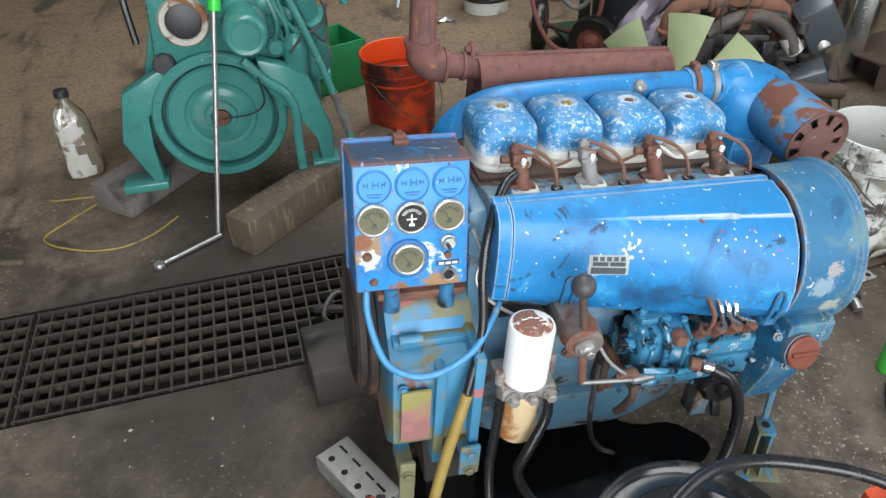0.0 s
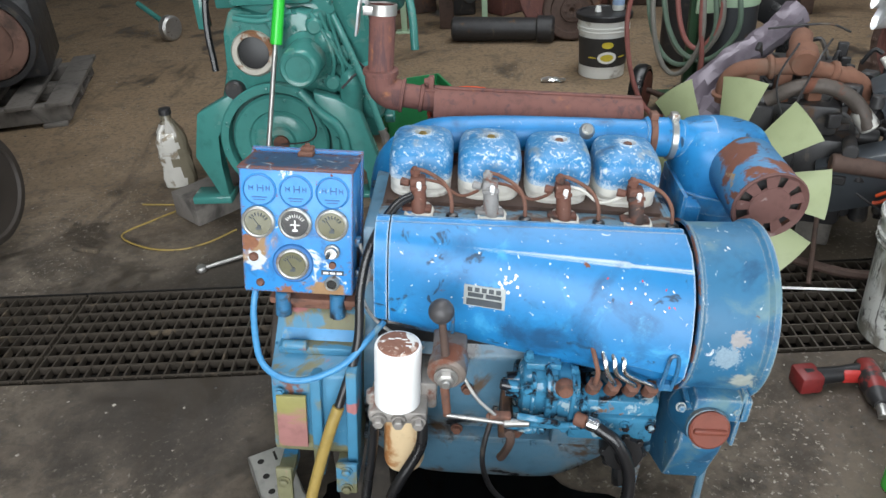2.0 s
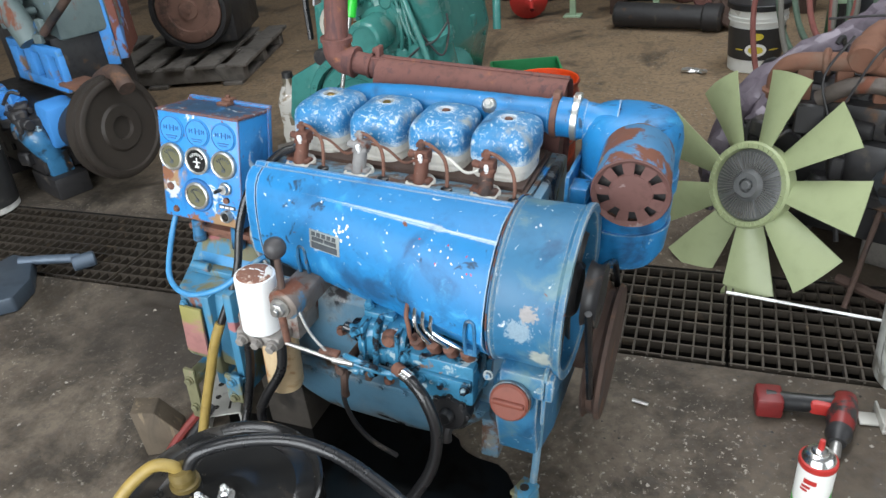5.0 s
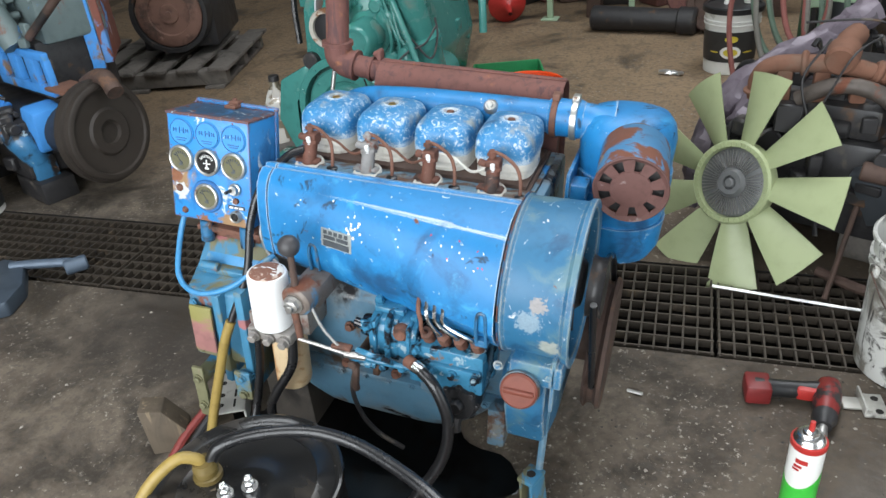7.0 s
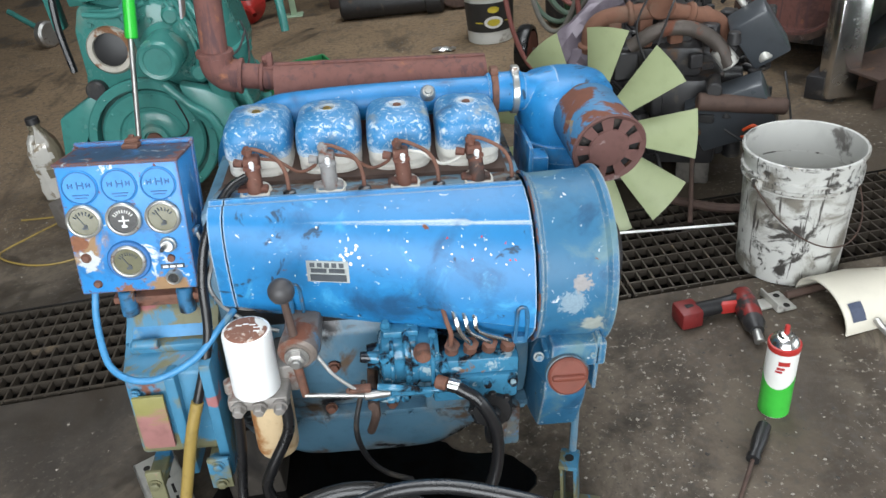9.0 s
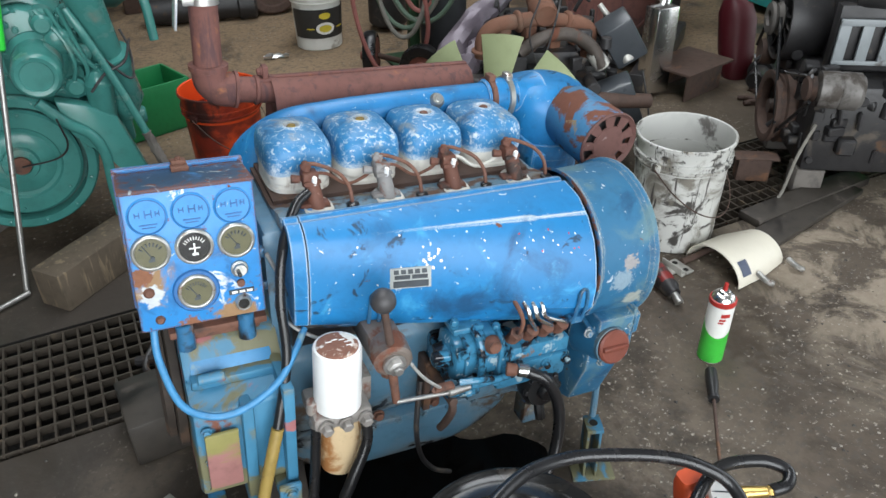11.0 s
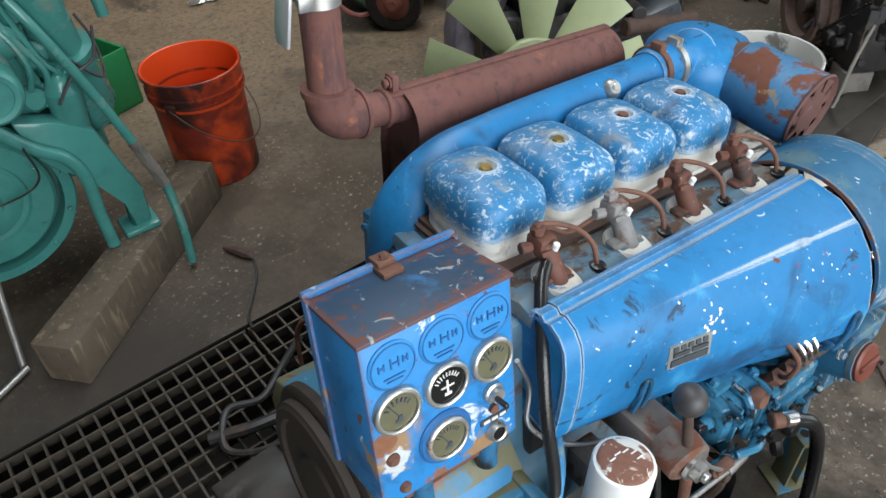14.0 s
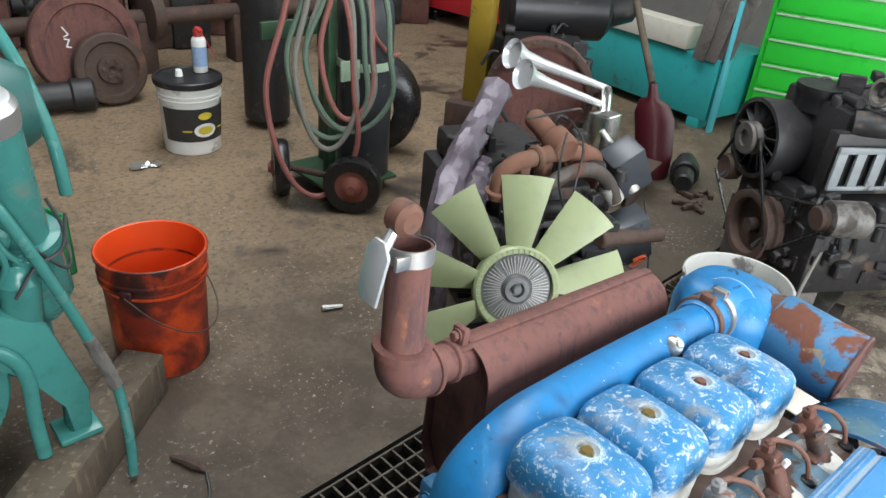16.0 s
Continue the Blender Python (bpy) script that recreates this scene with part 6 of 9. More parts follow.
    for f in (0.35, 0.96):
        bm = BM()
        p = A.lerp(B, f) - side * 0.105 + Vector((0, 0, 0.012))
        tube(bm, [p + Vector((0, 0, 0.02)), p - side * 0.03 + Vector((0, 0, 0.012)), p - side * 0.045 + Vector((0.01, 0, 0.004)), p - side * 0.035 + Vector((0.025, 0, -0.003))], 0.009, 8)
        part("hook", bm, m_steel, w)

    g = thing("impact_wrench", "red and black cordless impact wrench lying on the floor", "power tool", pose(0, 0, 0))
    bm = BM()
    a, b = Vector((0.735, 0.19, 0.032)), Vector((0.885, 0.208, 0.034))
    tube(bm, [a, a.lerp(b, 0.35), a.lerp(b, 0.7), b], 0.022, 14, 5, 0, [0.026, 0.022, 0.021, 0.024])
    part("handle", bm, m_black, g)
    bm = BM()
    box(bm, -0.03, -0.034, 0, 0.03, 0.034, 0.052, 0.008, 2, pose(0.742, 0.19, 0.004, 0, 0, 7))
    part("battery", bm, surface("dark_red_plastic", (0.16, 0.015, 0.015), 0.45, vary=0.3), g)
    bm = BM()
    tube(bm, [(0.905, 0.235, 0.036), (0.90, 0.20, 0.036), (0.893, 0.155, 0.034), (0.889, 0.125, 0.032)], 0.03, 18, 5, 0, [0.026, 0.031, 0.031, 0.026])
    part("motor_housing", bm, surface("dull_red_black_plastic", (0.20, 0.02, 0.018), 0.4, vary=0.3, grain=16, layers=(((0.02, 0.02, 0.02), 12, 0.5, 0.56, 0.4, 0.3),)), g)
    bm = BM()
    box(bm, 0.83, 0.18, 0.018, 0.885, 0.215, 0.052, 0.006)
    part("trigger_housing", bm, m_red, g)
    bm = BM()
    turned(bm, (0.889, 0.128, 0.032), (0.882, 0.085, 0.03), [(0, 0.027), (0.4, 0.028), (0.6, 0.022), (1, 0.018)], 20)
    part("nose", bm, m_iron, g)
    bm = BM()
    rod(bm, (0.882, 0.09, 0.03), (0.877, 0.055, 0.019), 0.011, 0.013, 12)
    part("socket", bm, m_steel, g)

    k = thing("steel_bracket", "galvanised angle bracket with two holes on a bar", "bracket", pose(0.975, 0.215, 0, 0, 0, 8))
    bm = BM()
    box(bm, -0.04, -0.02, 0.004, 0.0, 0.02, 0.010, 0.001)
    box(bm, 0.0, -0.04, 0.004, 0.005, 0.04, 0.03, 0.001)
    box(bm, 0.0, -0.045, 0.004, 0.055, 0.035, 0.010, 0.001)
    part("plate", bm, m_alu, k)
    # holes as flat dark discs, their shade painted on the plate
    for y in (-0.028, 0.018):
        bm = BM()
        turned(bm, (0.036, y, 0.0101), (0.036, y, 0.0106), [(0, 0.009), (1, 0.009)], 16)
        part("hole", bm, m_pit, k)
    k = thing("steel_bar", "rusty steel bar lying beside the pail", "bar", pose(0, 0, 0))
    bm = BM()
    rod(bm, (1.03, 0.23, 0.012), (1.33, 0.275, 0.012), 0.011, None, 10)
    part("bar", bm, m_darkrust, k)
    k = thing("steel_rod", "thin bright steel rod lying across the grating", "rod", pose(0, 0, 0))
    bm = BM()
    rod(bm, (0.622, 0.672, 0.006), (1.06, 0.622, 0.006), 0.0045, None, 8)
    part("rod", bm, surface("pale_bright_rod", (0.85, 0.85, 0.84), 0.35, 0.2, vary=0.05), k)
    k = thing("steel_rod", "rusty bent bar leaning by the fan", "rod", pose(0, 0, 0))
    bm = BM()
    tube(bm, [(0.93, 0.66, 0.008), (0.98, 0.80, 0.16), (1.02, 0.9, 0.30)], 0.008, 8)
    tube(bm, [(0.92, 0.80, 0.02), (1.06, 0.70, 0.02), (1.25, 0.66, 0.02)], 0.016, 8)
    part("bar", bm, m_darkrust, k)
    k = thing("nut", "small steel fitting lying on the concrete", "fitting", pose(0, 0, 0))
    bm = BM()
    rod(bm, (0.355, 1.39, 0.012), (0.395, 1.375, 0.012), 0.011, 0.008, 8)
    rod(bm, (0.395, 1.375, 0.012), (0.42, 1.366, 0.010), 0.007, 0.007, 8)
    part("body", bm, m_steel, k)
    k = thing("file", "tiny blue steel pin on the concrete", "pin", pose(0, 0, 0))
    bm = BM()
    rod(bm, (0.435, 0.135, 0.006), (0.475, 0.128, 0.006), 0.005, None, 8)
    part("pin", bm, m_steel, k)
    k = thing("wire_end", "frayed cable end on the concrete", "cable", pose(0, 0, 0))
    bm = BM()
    tube(bm, [(-0.31, 1.06, 0.012), (-0.275, 1.00, 0.014), (-0.262, 0.965, 0.008)], 0.014, 8, 5, 0, [0.006, 0.016, 0.004])
    part("plug", bm, m_darkrust, k)
    bm = BM()
    tube(bm, [(-0.262, 0.965, 0.008), (-0.285, 0.90, 0.005), (-0.33, 0.83, 0.005), (-0.37, 0.77, 0.006), (-0.38, 0.72, 0.012)], 0.004, 6)
    part("wire", bm, m_iron, k)
    rnd = random.Random(3)
    k = thing("foil_scrap", "crumpled silver foil scrap on the floor", "litter", pose(0.34, 2.755, 0))
    bm = BM()
    for q in range(7):
        x, y = rnd.uniform(-0.06, 0.06), rnd.uniform(-0.04, 0.04)
        bmesh.ops.create_icosphere(bm, subdivisions=1, radius=rnd.uniform(0.012, 0.028), matrix=Matrix.Translation((x, y, 0.012)) @ Matrix.Diagonal((1.2, 0.9, 0.6, 1)))
    for v in bm.verts:
        v.co += Vector((rnd.uniform(-1, 1), rnd.uniform(-1, 1), rnd.uniform(-0.5, 1))) * 0.006
        v.co.z = max(v.co.z, 0.001)
    part("foil", bm, m_foil, k, "", 20)
    # jug beside the green engine
    j = thing("plastic_bottle", "upright clear plastic bottle with dark oil and white label", "bottle", pose(-1.375, 1.545, 0, 0, 0, 15))
    bm = BM()
    ring_loft(bm, [squircle(0, 0, z, a, b, 36, 3) for z, a, b in ((0, 0.058, 0.036), (0.01, 0.064, 0.042), (0.05, 0.067, 0.043), (0.10, 0.062, 0.040), (0.14, 0.066, 0.043), (0.18, 0.062, 0.041), (0.21, 0.063, 0.042), (0.25, 0.052, 0.036), (0.285, 0.03, 0.026), (0.30, 0.021, 0.021), (0.325, 0.021, 0.021))])
    crease = random.Random(19)
    for v in bm.verts:
        v.co += Vector((crease.gauss(0, 1), crease.gauss(0, 1), 0)) * 0.0022
    for f in bm.faces:
        c = f.calc_center_median()
        f.material_index = 1 if c.x < 0.012 + 0.02 * math.sin(40 * c.z) and 0.02 < c.z < 0.27 else 0
    part("body", bm, [m_jug, surface("crumpled_pale_film", (0.62, 0.60, 0.55), 0.16, 0.25, vary=0.2, grain=22, bump=0.9, layers=(((0.20, 0.16, 0.11), 14, 0.52, 0.60, 0.3, 0.7),))], j, "crumpled clear and silvery plastic", 24)
    bm = BM()
    turned(bm, (0, 0, 0.322), (0, 0, 0.348), [(0, 0.024), (0.1, 0.026), (0.9, 0.025), (1, 0.022)], 18)
    part("cap", bm, m_iron, j)
    k = thing("wire_coil", "thin yellow wire looped on the floor", "wire", pose(0, 0, 0))
    bm = BM()
    tube(bm, [(-1.48, 1.36, 0.004), (-1.30, 1.33, 0.005), (-1.38, 1.22, 0.004), (-1.46, 1.10, 0.004), (-1.33, 1.00, 0.005), (-1.20, 0.98, 0.004), (-1.10, 1.03, 0.004), (-1.02, 1.12, 0.006)], 0.0035, 6)
    part("wire", bm, m_yellow, k)
    k = thing("wood_chip", "short broken stick lying on the floor", "stick", pose(-1.55, 0.99, 0, 0, 0, -14))
    bm = BM()
    box(bm, -0.055, -0.009, 0.0, 0.055, 0.009, 0.014, 0.003)
    part("stick", bm, m_wood, k)
    k = thing("spanner", "long steel ratchet spanner lying on the concrete", "spanner", pose(0, 0, 0))
    bm = BM()
    rod(bm, (-1.055, 0.835, 0.012), (-0.87, 0.945, 0.016), 0.007, 0.008, 10)
    turned(bm, (-1.062, 0.83, 0.002), (-1.062, 0.83, 0.022), [(0, 0.016), (0.2, 0.018), (0.8, 0.018), (1, 0.015)], 16)
    part("handle", bm, m_steel, k)
    p = thing("pry_bar", "steel pry bar with a bright green handle, leaning upright", "pry bar", pose(0, 0, 0))
    bm = BM()
    rod(bm, (-0.882, 0.955, 0.0), (-0.75, 1.118, 0.72), 0.0085, 0.0085, 10)
    part("bar", bm, m_steel, p)
    bm = BM()
    rod(bm, (-0.752, 1.116, 0.70), (-0.722, 1.152, 0.86), 0.020, 0.018, 10)
    part("handle", bm, m_greenbox, p)
    # gear beside the engine: metal bracket, wooden wedge, block
    b = thing("steel_channel", "worn grey metal channel piece lying on the floor", "metal part", pose(-0.565, -0.15, 0, 0, 0, -62))
    bm = BM()
    box(bm, -0.10, -0.045, 0.0, 0.10, -0.039, 0.05, 0.002)
    box(bm, -0.10, 0.039, 0.0, 0.10, 0.045, 0.05, 0.002)
    box(bm, -0.10, -0.045, 0.044, 0.10, 0.045, 0.05, 0.002)
    # dark discs and strips painted on top in place of cut holes and slots
    for x in (-0.07, -0.02, 0.03, 0.07):
        turned(bm, (x, -0.02, 0.0501), (x, -0.02, 0.0504), [(0, 0.008), (1, 0.008)], 12, 1)
        box(bm, x - 0.018, 0.012, 0.0501, x + 0.012, 0.018, 0.0504, 0, 1, None, 1)
    part("channel", bm, [m_alu, m_pit], b)
    b = thing("wood_wedge", "splintered pale wood block propped by the engine", "wood block", pose(-0.635, -0.33, 0, 0, 0, 28))
    bm = BM()
    extrude(bm, [(-0.04, 0.0), (0.05, 0.0), (0.055, 0.06), (0.01, 0.13), (-0.045, 0.14)], "y", -0.03, 0.03, 0.003)
    part("block", bm, m_wood, b)
    b = thing("pliers", "red-handled grips lying beside the wood block", "pliers", pose(-0.565, -0.33, 0))
    bm = BM()
    tube(bm, [(-0.02, -0.06, 0.02), (-0.01, 0.0, 0.05), (0.02, 0.08, 0.09)], 0.011, 8)
    part("handle", bm, surface("faded_red_rubber", (0.20, 0.035, 0.03), 0.5, vary=0.3), b)
    bm = BM()
    tube(bm, [(0.015, -0.07, 0.02), (0.02, 0.0, 0.05), (0.04, 0.08, 0.09)], 0.010, 8)
    part("handle", bm, m_iron, b)
    b = thing("support_block", "oily grey timber block under the flywheel end", "timber block", pose(-0.53, 0.06, 0, 0, 0, 6))
    bm = BM()
    box(bm, -0.095, 0.06, 0.0, 0.05, 0.24, 0.12, 0.006)
    part("block", bm, m_oiledwood, b)
    b = thing("support_block", "oily grey timber block under the engine", "timber block", pose(-0.37, 0.10, 0))
    bm = BM()
    box(bm, -0.05, -0.28, 0.0, 0.07, 0.14, 0.20, 0.006)
    part("block", bm, m_oiledwood, b)
    b = thing("engine_stand", "olive and blue steel foot under the engine's front", "engine stand", pose(0.30, -0.335, 0, 0, 0, -20) @ Matrix.Diagonal((0.76, 0.76, 1, 1)))
    bm = BM()
    box(bm, -0.024, -0.032, 0.145, 0.024, 0.032, 0.155, 0.002)
    box(bm, -0.022, -0.028, 0.006, -0.014, 0.03, 0.146, 0.002)
    extrude(bm, [(-0.03, 0.006), (0.05, 0.006), (0.032, 0.146), (-0.03, 0.146)], "x", 0.012, 0.020, 0.002)
    box(bm, -0.05, -0.04, 0.0, 0.075, 0.05, 0.008, 0.002)
    part("foot", bm, m_bell, b)
    # bolt hole drawn as a dark disc, shade by colour only
    bm = BM()
    turned(bm, (0, 0, 0.1552), (0, 0, 0.1558), [(0, 0.012), (1, 0.012)], 18)
    part("hole", bm, m_pit, b)
    bm = BM()
    rod(bm, (0.005, 0.03, 0.15), (0.015, 0.06, 0.30), 0.010, None, 8)
    part("strut", bm, m_case, b)
    tl = thing("hand_tools", "dark greasy pry tool with a worn orange wooden handle", "hand tool", pose(0, 0, 0))
    bm = BM()
    tube(bm, [(-0.60, 0.47, 0.02), (-0.50, 0.43, 0.03), (-0.40, 0.42, 0.03), (-0.33, 0.44, 0.03)], 0.014, 8)
    part("bar", bm, m_iron, tl)
    bm = BM()
    rod(bm, (-0.56, 0.34, 0.035), (-0.44, 0.27, 0.05), 0.016, 0.014, 10)
    part("handle", bm, surface("orange_worn_wood", (0.30, 0.12, 0.04), 0.6, vary=0.3), tl)
    cb = thing("cable", "greasy black cable heaped on the grating", "cable", pose(0, 0, 0))
    bm = BM()
    tube(bm, [(-0.30, 0.62, 0.012), (-0.38, 0.55, 0.03), (-0.46, 0.50, 0.02), (-0.54, 0.50, 0.04), (-0.58, 0.42, 0.02), (-0.50, 0.36, 0.03), (-0.40, 0.38, 0.05), (-0.32, 0.46, 0.02)], 0.009, 8)
    part("cable", bm, m_iron, cb)
    bp = thing("bent_pipe", "thin rusty bent pipe standing beside the engine", "pipe", pose(0, 0, 0))
    bm = BM()
    tube(bm, [(-0.345, 0.52, 0.0), (-0.34, 0.50, 0.16), (-0.31, 0.46, 0.22), (-0.25, 0.38, 0.23)], 0.006, 8)
    part("pipe", bm, m_brown, bp)
    # puddle of oil
    bm = BM()
    rnd = random.Random(12)
    ctr = Vector((-0.16, -0.26, 0))
    vs = []
    for k in range(64):
        a = 2 * math.pi * k / 64
        r = 1 + 0.10 * math.sin(3 * a + 1) + 0.06 * math.sin(7 * a) + 0.04 * math.sin(13 * a + 2) + rnd.uniform(-0.03, 0.03)
        vs.append(bm.verts.new((ctr.x + 0.36 * r * math.cos(a), ctr.y + 0.20 * r * math.sin(a), 0.003)))
    low = [bm.verts.new((v.co.x * 1.01 - 0.01 * ctr.x, v.co.y * 1.01 - 0.01 * ctr.y, -0.002)) for v in vs]
    bm.faces.new(vs)
    for k in range(64):
        bm.faces.new((vs[k], vs[(k + 1) % 64], low[(k + 1) % 64], low[k]))
    tagged(link("oil_puddle", bm, m_oil), "black oil spilt under the engine", "oil", kind="stuff")
    # grit on the concrete
    rnd = random.Random(21)
    bm = BM()
    for k in range(1500):
        if k < 900:
            x, y = rnd.uniform(0.35, 2.0), rnd.uniform(-0.9, 0.33)
        else:
            x, y = rnd.uniform(-2.6, 0.5), rnd.choice((rnd.uniform(-1.1, 0.27), rnd.uniform(0.78, 3.2)))
        s = rnd.choice((0.0016, 0.002, 0.0025, 0.004)) * rnd.uniform(0.7, 1.4)
        vs = [bm.verts.new((x + s * math.cos(a) * rnd.uniform(0.6, 1.5), y + s * math.sin(a) * rnd.uniform(0.6, 1.5), 0.0003)) for a in (0, 1.6, 3.1, 4.7)]
        top = bm.verts.new((x, y, s * rnd.uniform(0.5, 1.2)))
        mi = 0 if rnd.random() < 0.6 else 1
        for i in range(4):
            bm.faces.new((vs[i], vs[(i + 1) % 4], top)).material_index = mi
    tagged(link("grit", bm, [surface("pale_grit", (0.30, 0.27, 0.23), 0.8), surface("dark_grit", (0.05, 0.045, 0.04), 0.8)]), "loose pale and dark grit on the concrete", "grit", kind="stuff")


build_floor_things()

# ---------------------------------------------------------------- the green engine


def build_green_engine():
    g = thing("diesel_engine", "green painted diesel engine standing on timber bearers", "engine", pose(0, 0, 0))
    cx, cz = -0.805, 0.335
    F = Matrix.Translation((cx, 1.16, cz)) @ Matrix.Rotation(radians(0), 4, "Z")

    def P(x, y, z):
        return F @ Vector((x, y, z))
    bm = BM()
    outline = []
    for k in range(40):
        a = 2 * math.pi * k / 40
        outline.append((0.228 * math.cos(a), 0.228 * math.sin(a)))
    turned(bm, P(0, 0.14, 0), P(0, 0, 0), [(0, 0.19), (0.35, 0.212), (0.5, 0.222), (0.56, 0.222), (0.6, 0.208), (0.7, 0.216), (0.95, 0.219), (1, 0.213), (1.0, 0.188), (0.7, 0.186)], 64, 0, False)
    for k in range(12):
        a = 2 * math.pi * k / 12 + 0.1
        bolt(bm, P(0.201 * math.cos(a), 0.001, 0.201 * math.sin(a)), (0, -1, 0), 0.006, 0.006)
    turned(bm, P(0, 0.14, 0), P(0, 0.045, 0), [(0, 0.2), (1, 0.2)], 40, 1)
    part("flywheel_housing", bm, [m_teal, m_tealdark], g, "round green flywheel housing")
    bm = BM()
    turned(bm, P(0, 0.05, 0), P(0, 0.012, 0), [(0, 0.172), (0.3, 0.174), (0.8, 0.174), (1, 0.166), (0.97, 0.118), (0.75, 0.112), (0.7, 0.10), (0.9, 0.09), (0.9, 0.055), (1.25, 0.05), (1.3, 0.034), (1.0, 0.03), (0.9, 0.001)], 56)
    for k in range(6):
        a = 2 * math.pi * k / 6 + 0.3
        bolt(bm, P(0.155 * math.cos(a), 0.014, 0.155 * math.sin(a)), (0, -1, 0), 0.006, 0.006)
    part("flywheel", bm, m_teal, g, "stepped green flywheel disc")
    bm = BM()
    turned(bm, P(0.0, 0.02, -0.005), P(0, 0.004, -0.005), [(0, 0.030), (1, 0.028)], 20)
    part("hub_seal", bm, m_brown, g)
    # arms on both sides
    for s in (-1, 1):
        bm = BM()
        if s < 0:
            extrude(bm, [(cx - 0.14, cz + 0.19), (cx - 0.29, cz + 0.115), (cx - 0.33, cz - 0.05), (cx - 0.265, cz - 0.215), (cx - 0.225, cz - 0.215), (cx - 0.245, cz - 0.08), (cx - 0.235, cz + 0.03), (cx - 0.20, cz + 0.08), (cx - 0.16, cz + 0.10)], "y", 1.17, 1.23, 0.008)
            box(bm, cx - 0.37, 1.15, cz - 0.235, cx - 0.22, 1.25, cz - 0.205, 0.006)
        else:
            extrude(bm, [(-0.66, 0.53), (-0.575, 0.50), (-0.50, 0.45), (-0.444, 0.245), (-0.452, 0.132), (-0.504, 0.132), (-0.490, 0.225), (-0.542, 0.32), (-0.60, 0.36), (-0.64, 0.42)], "y", 1.13, 1.19, 0.010)
            box(bm, -0.53, 1.11, 0.128, -0.435, 1.20, 0.146, 0.006)
            tube(bm, [(-0.70, 1.125, 0.535), (-0.64, 1.12, 0.46), (-0.585, 1.12, 0.41), (-0.562, 1.12, 0.34), (-0.566, 1.12, 0.23), (-0.566, 1.11, 0.132)], 0.016, 14)
        part("engine_arm", bm, m_teal, g, "curved green mounting arm")
    # block
    bm = BM()
    extrude(bm, [(cx - 0.20, 0.20), (cx + 0.20, 0.20), (cx + 0.26, 0.45), (cx + 0.22, 0.72), (cx + 0.16, 0.80), (cx - 0.12, 0.80), (cx - 0.17, 0.62), (cx - 0.23, 0.45)], "y", 1.28, 2.05, 0.012)
    rnd = random.Random(31)
    for k in range(26):
        y = rnd.uniform(1.3, 2.0)
        z = rnd.uniform(0.4, 0.78)
        w, h = rnd.uniform(0.03, 0.09), rnd.uniform(0.02, 0.07)
        x = cx + 0.24 - 0.06 * max(0, (z - 0.5)) / 0.3
        box(bm, x - 0.03, y - w / 2, z - h / 2, x + rnd.uniform(0.0, 0.035), y + w / 2, z + h / 2, 0.006)
    part("engine_block", bm, m_teal, g, "green engine block")
    bm = BM()
    extrude(bm, [(cx - 0.17, 0.50), (cx + 0.24, 0.50), (cx + 0.25, 0.58), (cx + 0.20, 0.76), (cx + 0.12, 0.79), (cx - 0.02, 0.765), (cx - 0.115, 0.80), (cx - 0.15, 0.72)], "y", 1.20, 1.30, 0.014)
    for x, z in ((-0.09, 0.74), (0.08, 0.745), (0.17, 0.70), (0.20, 0.60), (-0.13, 0.55), (0.03, 0.52)):
        bolt(bm, (cx + x, 1.2, z), (0, -1, 0), 0.009, 0.012)
    for k in range(8):
        a = radians(20 + 45 * k)
        bolt(bm, (cx + 0.135 + 0.10 * math.cos(a), 1.2, 0.635 + 0.10 * math.sin(a)), (0, -1, 0), 0.008, 0.012)
    part("gear_case", bm, m_teal, g, "green gear case front")
    # round port
    bm = BM()
    turned(bm, (-0.855, 1.21, 0.652), (-0.855, 1.182, 0.655), [(0, 0.08), (0.5, 0.08), (1, 0.072), (1, 0.056), (0.4, 0.054)], 36, 0, False)
    part("port_ring", bm, surface("chipped_white_flange", (0.45, 0.42, 0.36), 0.6, vary=0.3, grain=50, layers=(((0.20, 0.09, 0.04), 14, 0.54, 0.62, 0.85, 0.3),)), g, "scraped white and rusty port flange")
    bm = BM()
    turned(bm, (-0.855, 1.22, 0.652), (-0.855, 1.192, 0.655), [(0, 0.056), (0.9, 0.055), (1, 0.045)], 30)
    part("port_plug", bm, m_black, g, "black port plug")
    bm = BM()
    rod(bm, (-0.94, 1.23, 0.525), (-0.945, 1.17, 0.53), 0.036, 0.034, 18)
    part("oil_outlet", bm, m_iron, g)
    bm = BM()
    turned(bm, (-0.672, 1.21, 0.637), (-0.672, 1.035, 0.637), [(0, 0.085), (0.15, 0.085), (0.2, 0.068), (0.92, 0.066), (0.97, 0.062), (1, 0.055), (0.99, 0.044), (0.97, 0.042)], 36)
    for k in range(3):
        a = radians(40 + 120 * k)
        bolt(bm, (-0.672 + 0.078 * math.cos(a), 1.19, 0.637 + 0.078 * math.sin(a)), (0, -1, 0), 0.009, 0.014)
    part("starter", bm, m_teal, g, "round green starter housing")
    # air pipe with foil over its top
    b0, b1, b2 = Vector((-0.478, 1.27, 0.40)), Vector((-0.486, 1.245, 0.60)), Vector((-0.52, 1.16, 0.93))
    bm = BM()
    turned(bm, b0, b1, [(0, 0.045), (0.3, 0.075), (0.88, 0.064), (0.9, 0.074), (1, 0.074)], 30)
    part("pipe_base", bm, m_teal, g, "flanged green pipe base")
    bm = BM()
    turned(bm, b1, b2, [(0, 0.074), (0.05, 0.072), (0.06, 0.052), (1, 0.052)], 30)
    part("air_pipe", bm, m_teal, g, "upright green pipe")
    bm = BM()
    d = (b2 - b1).normalized()
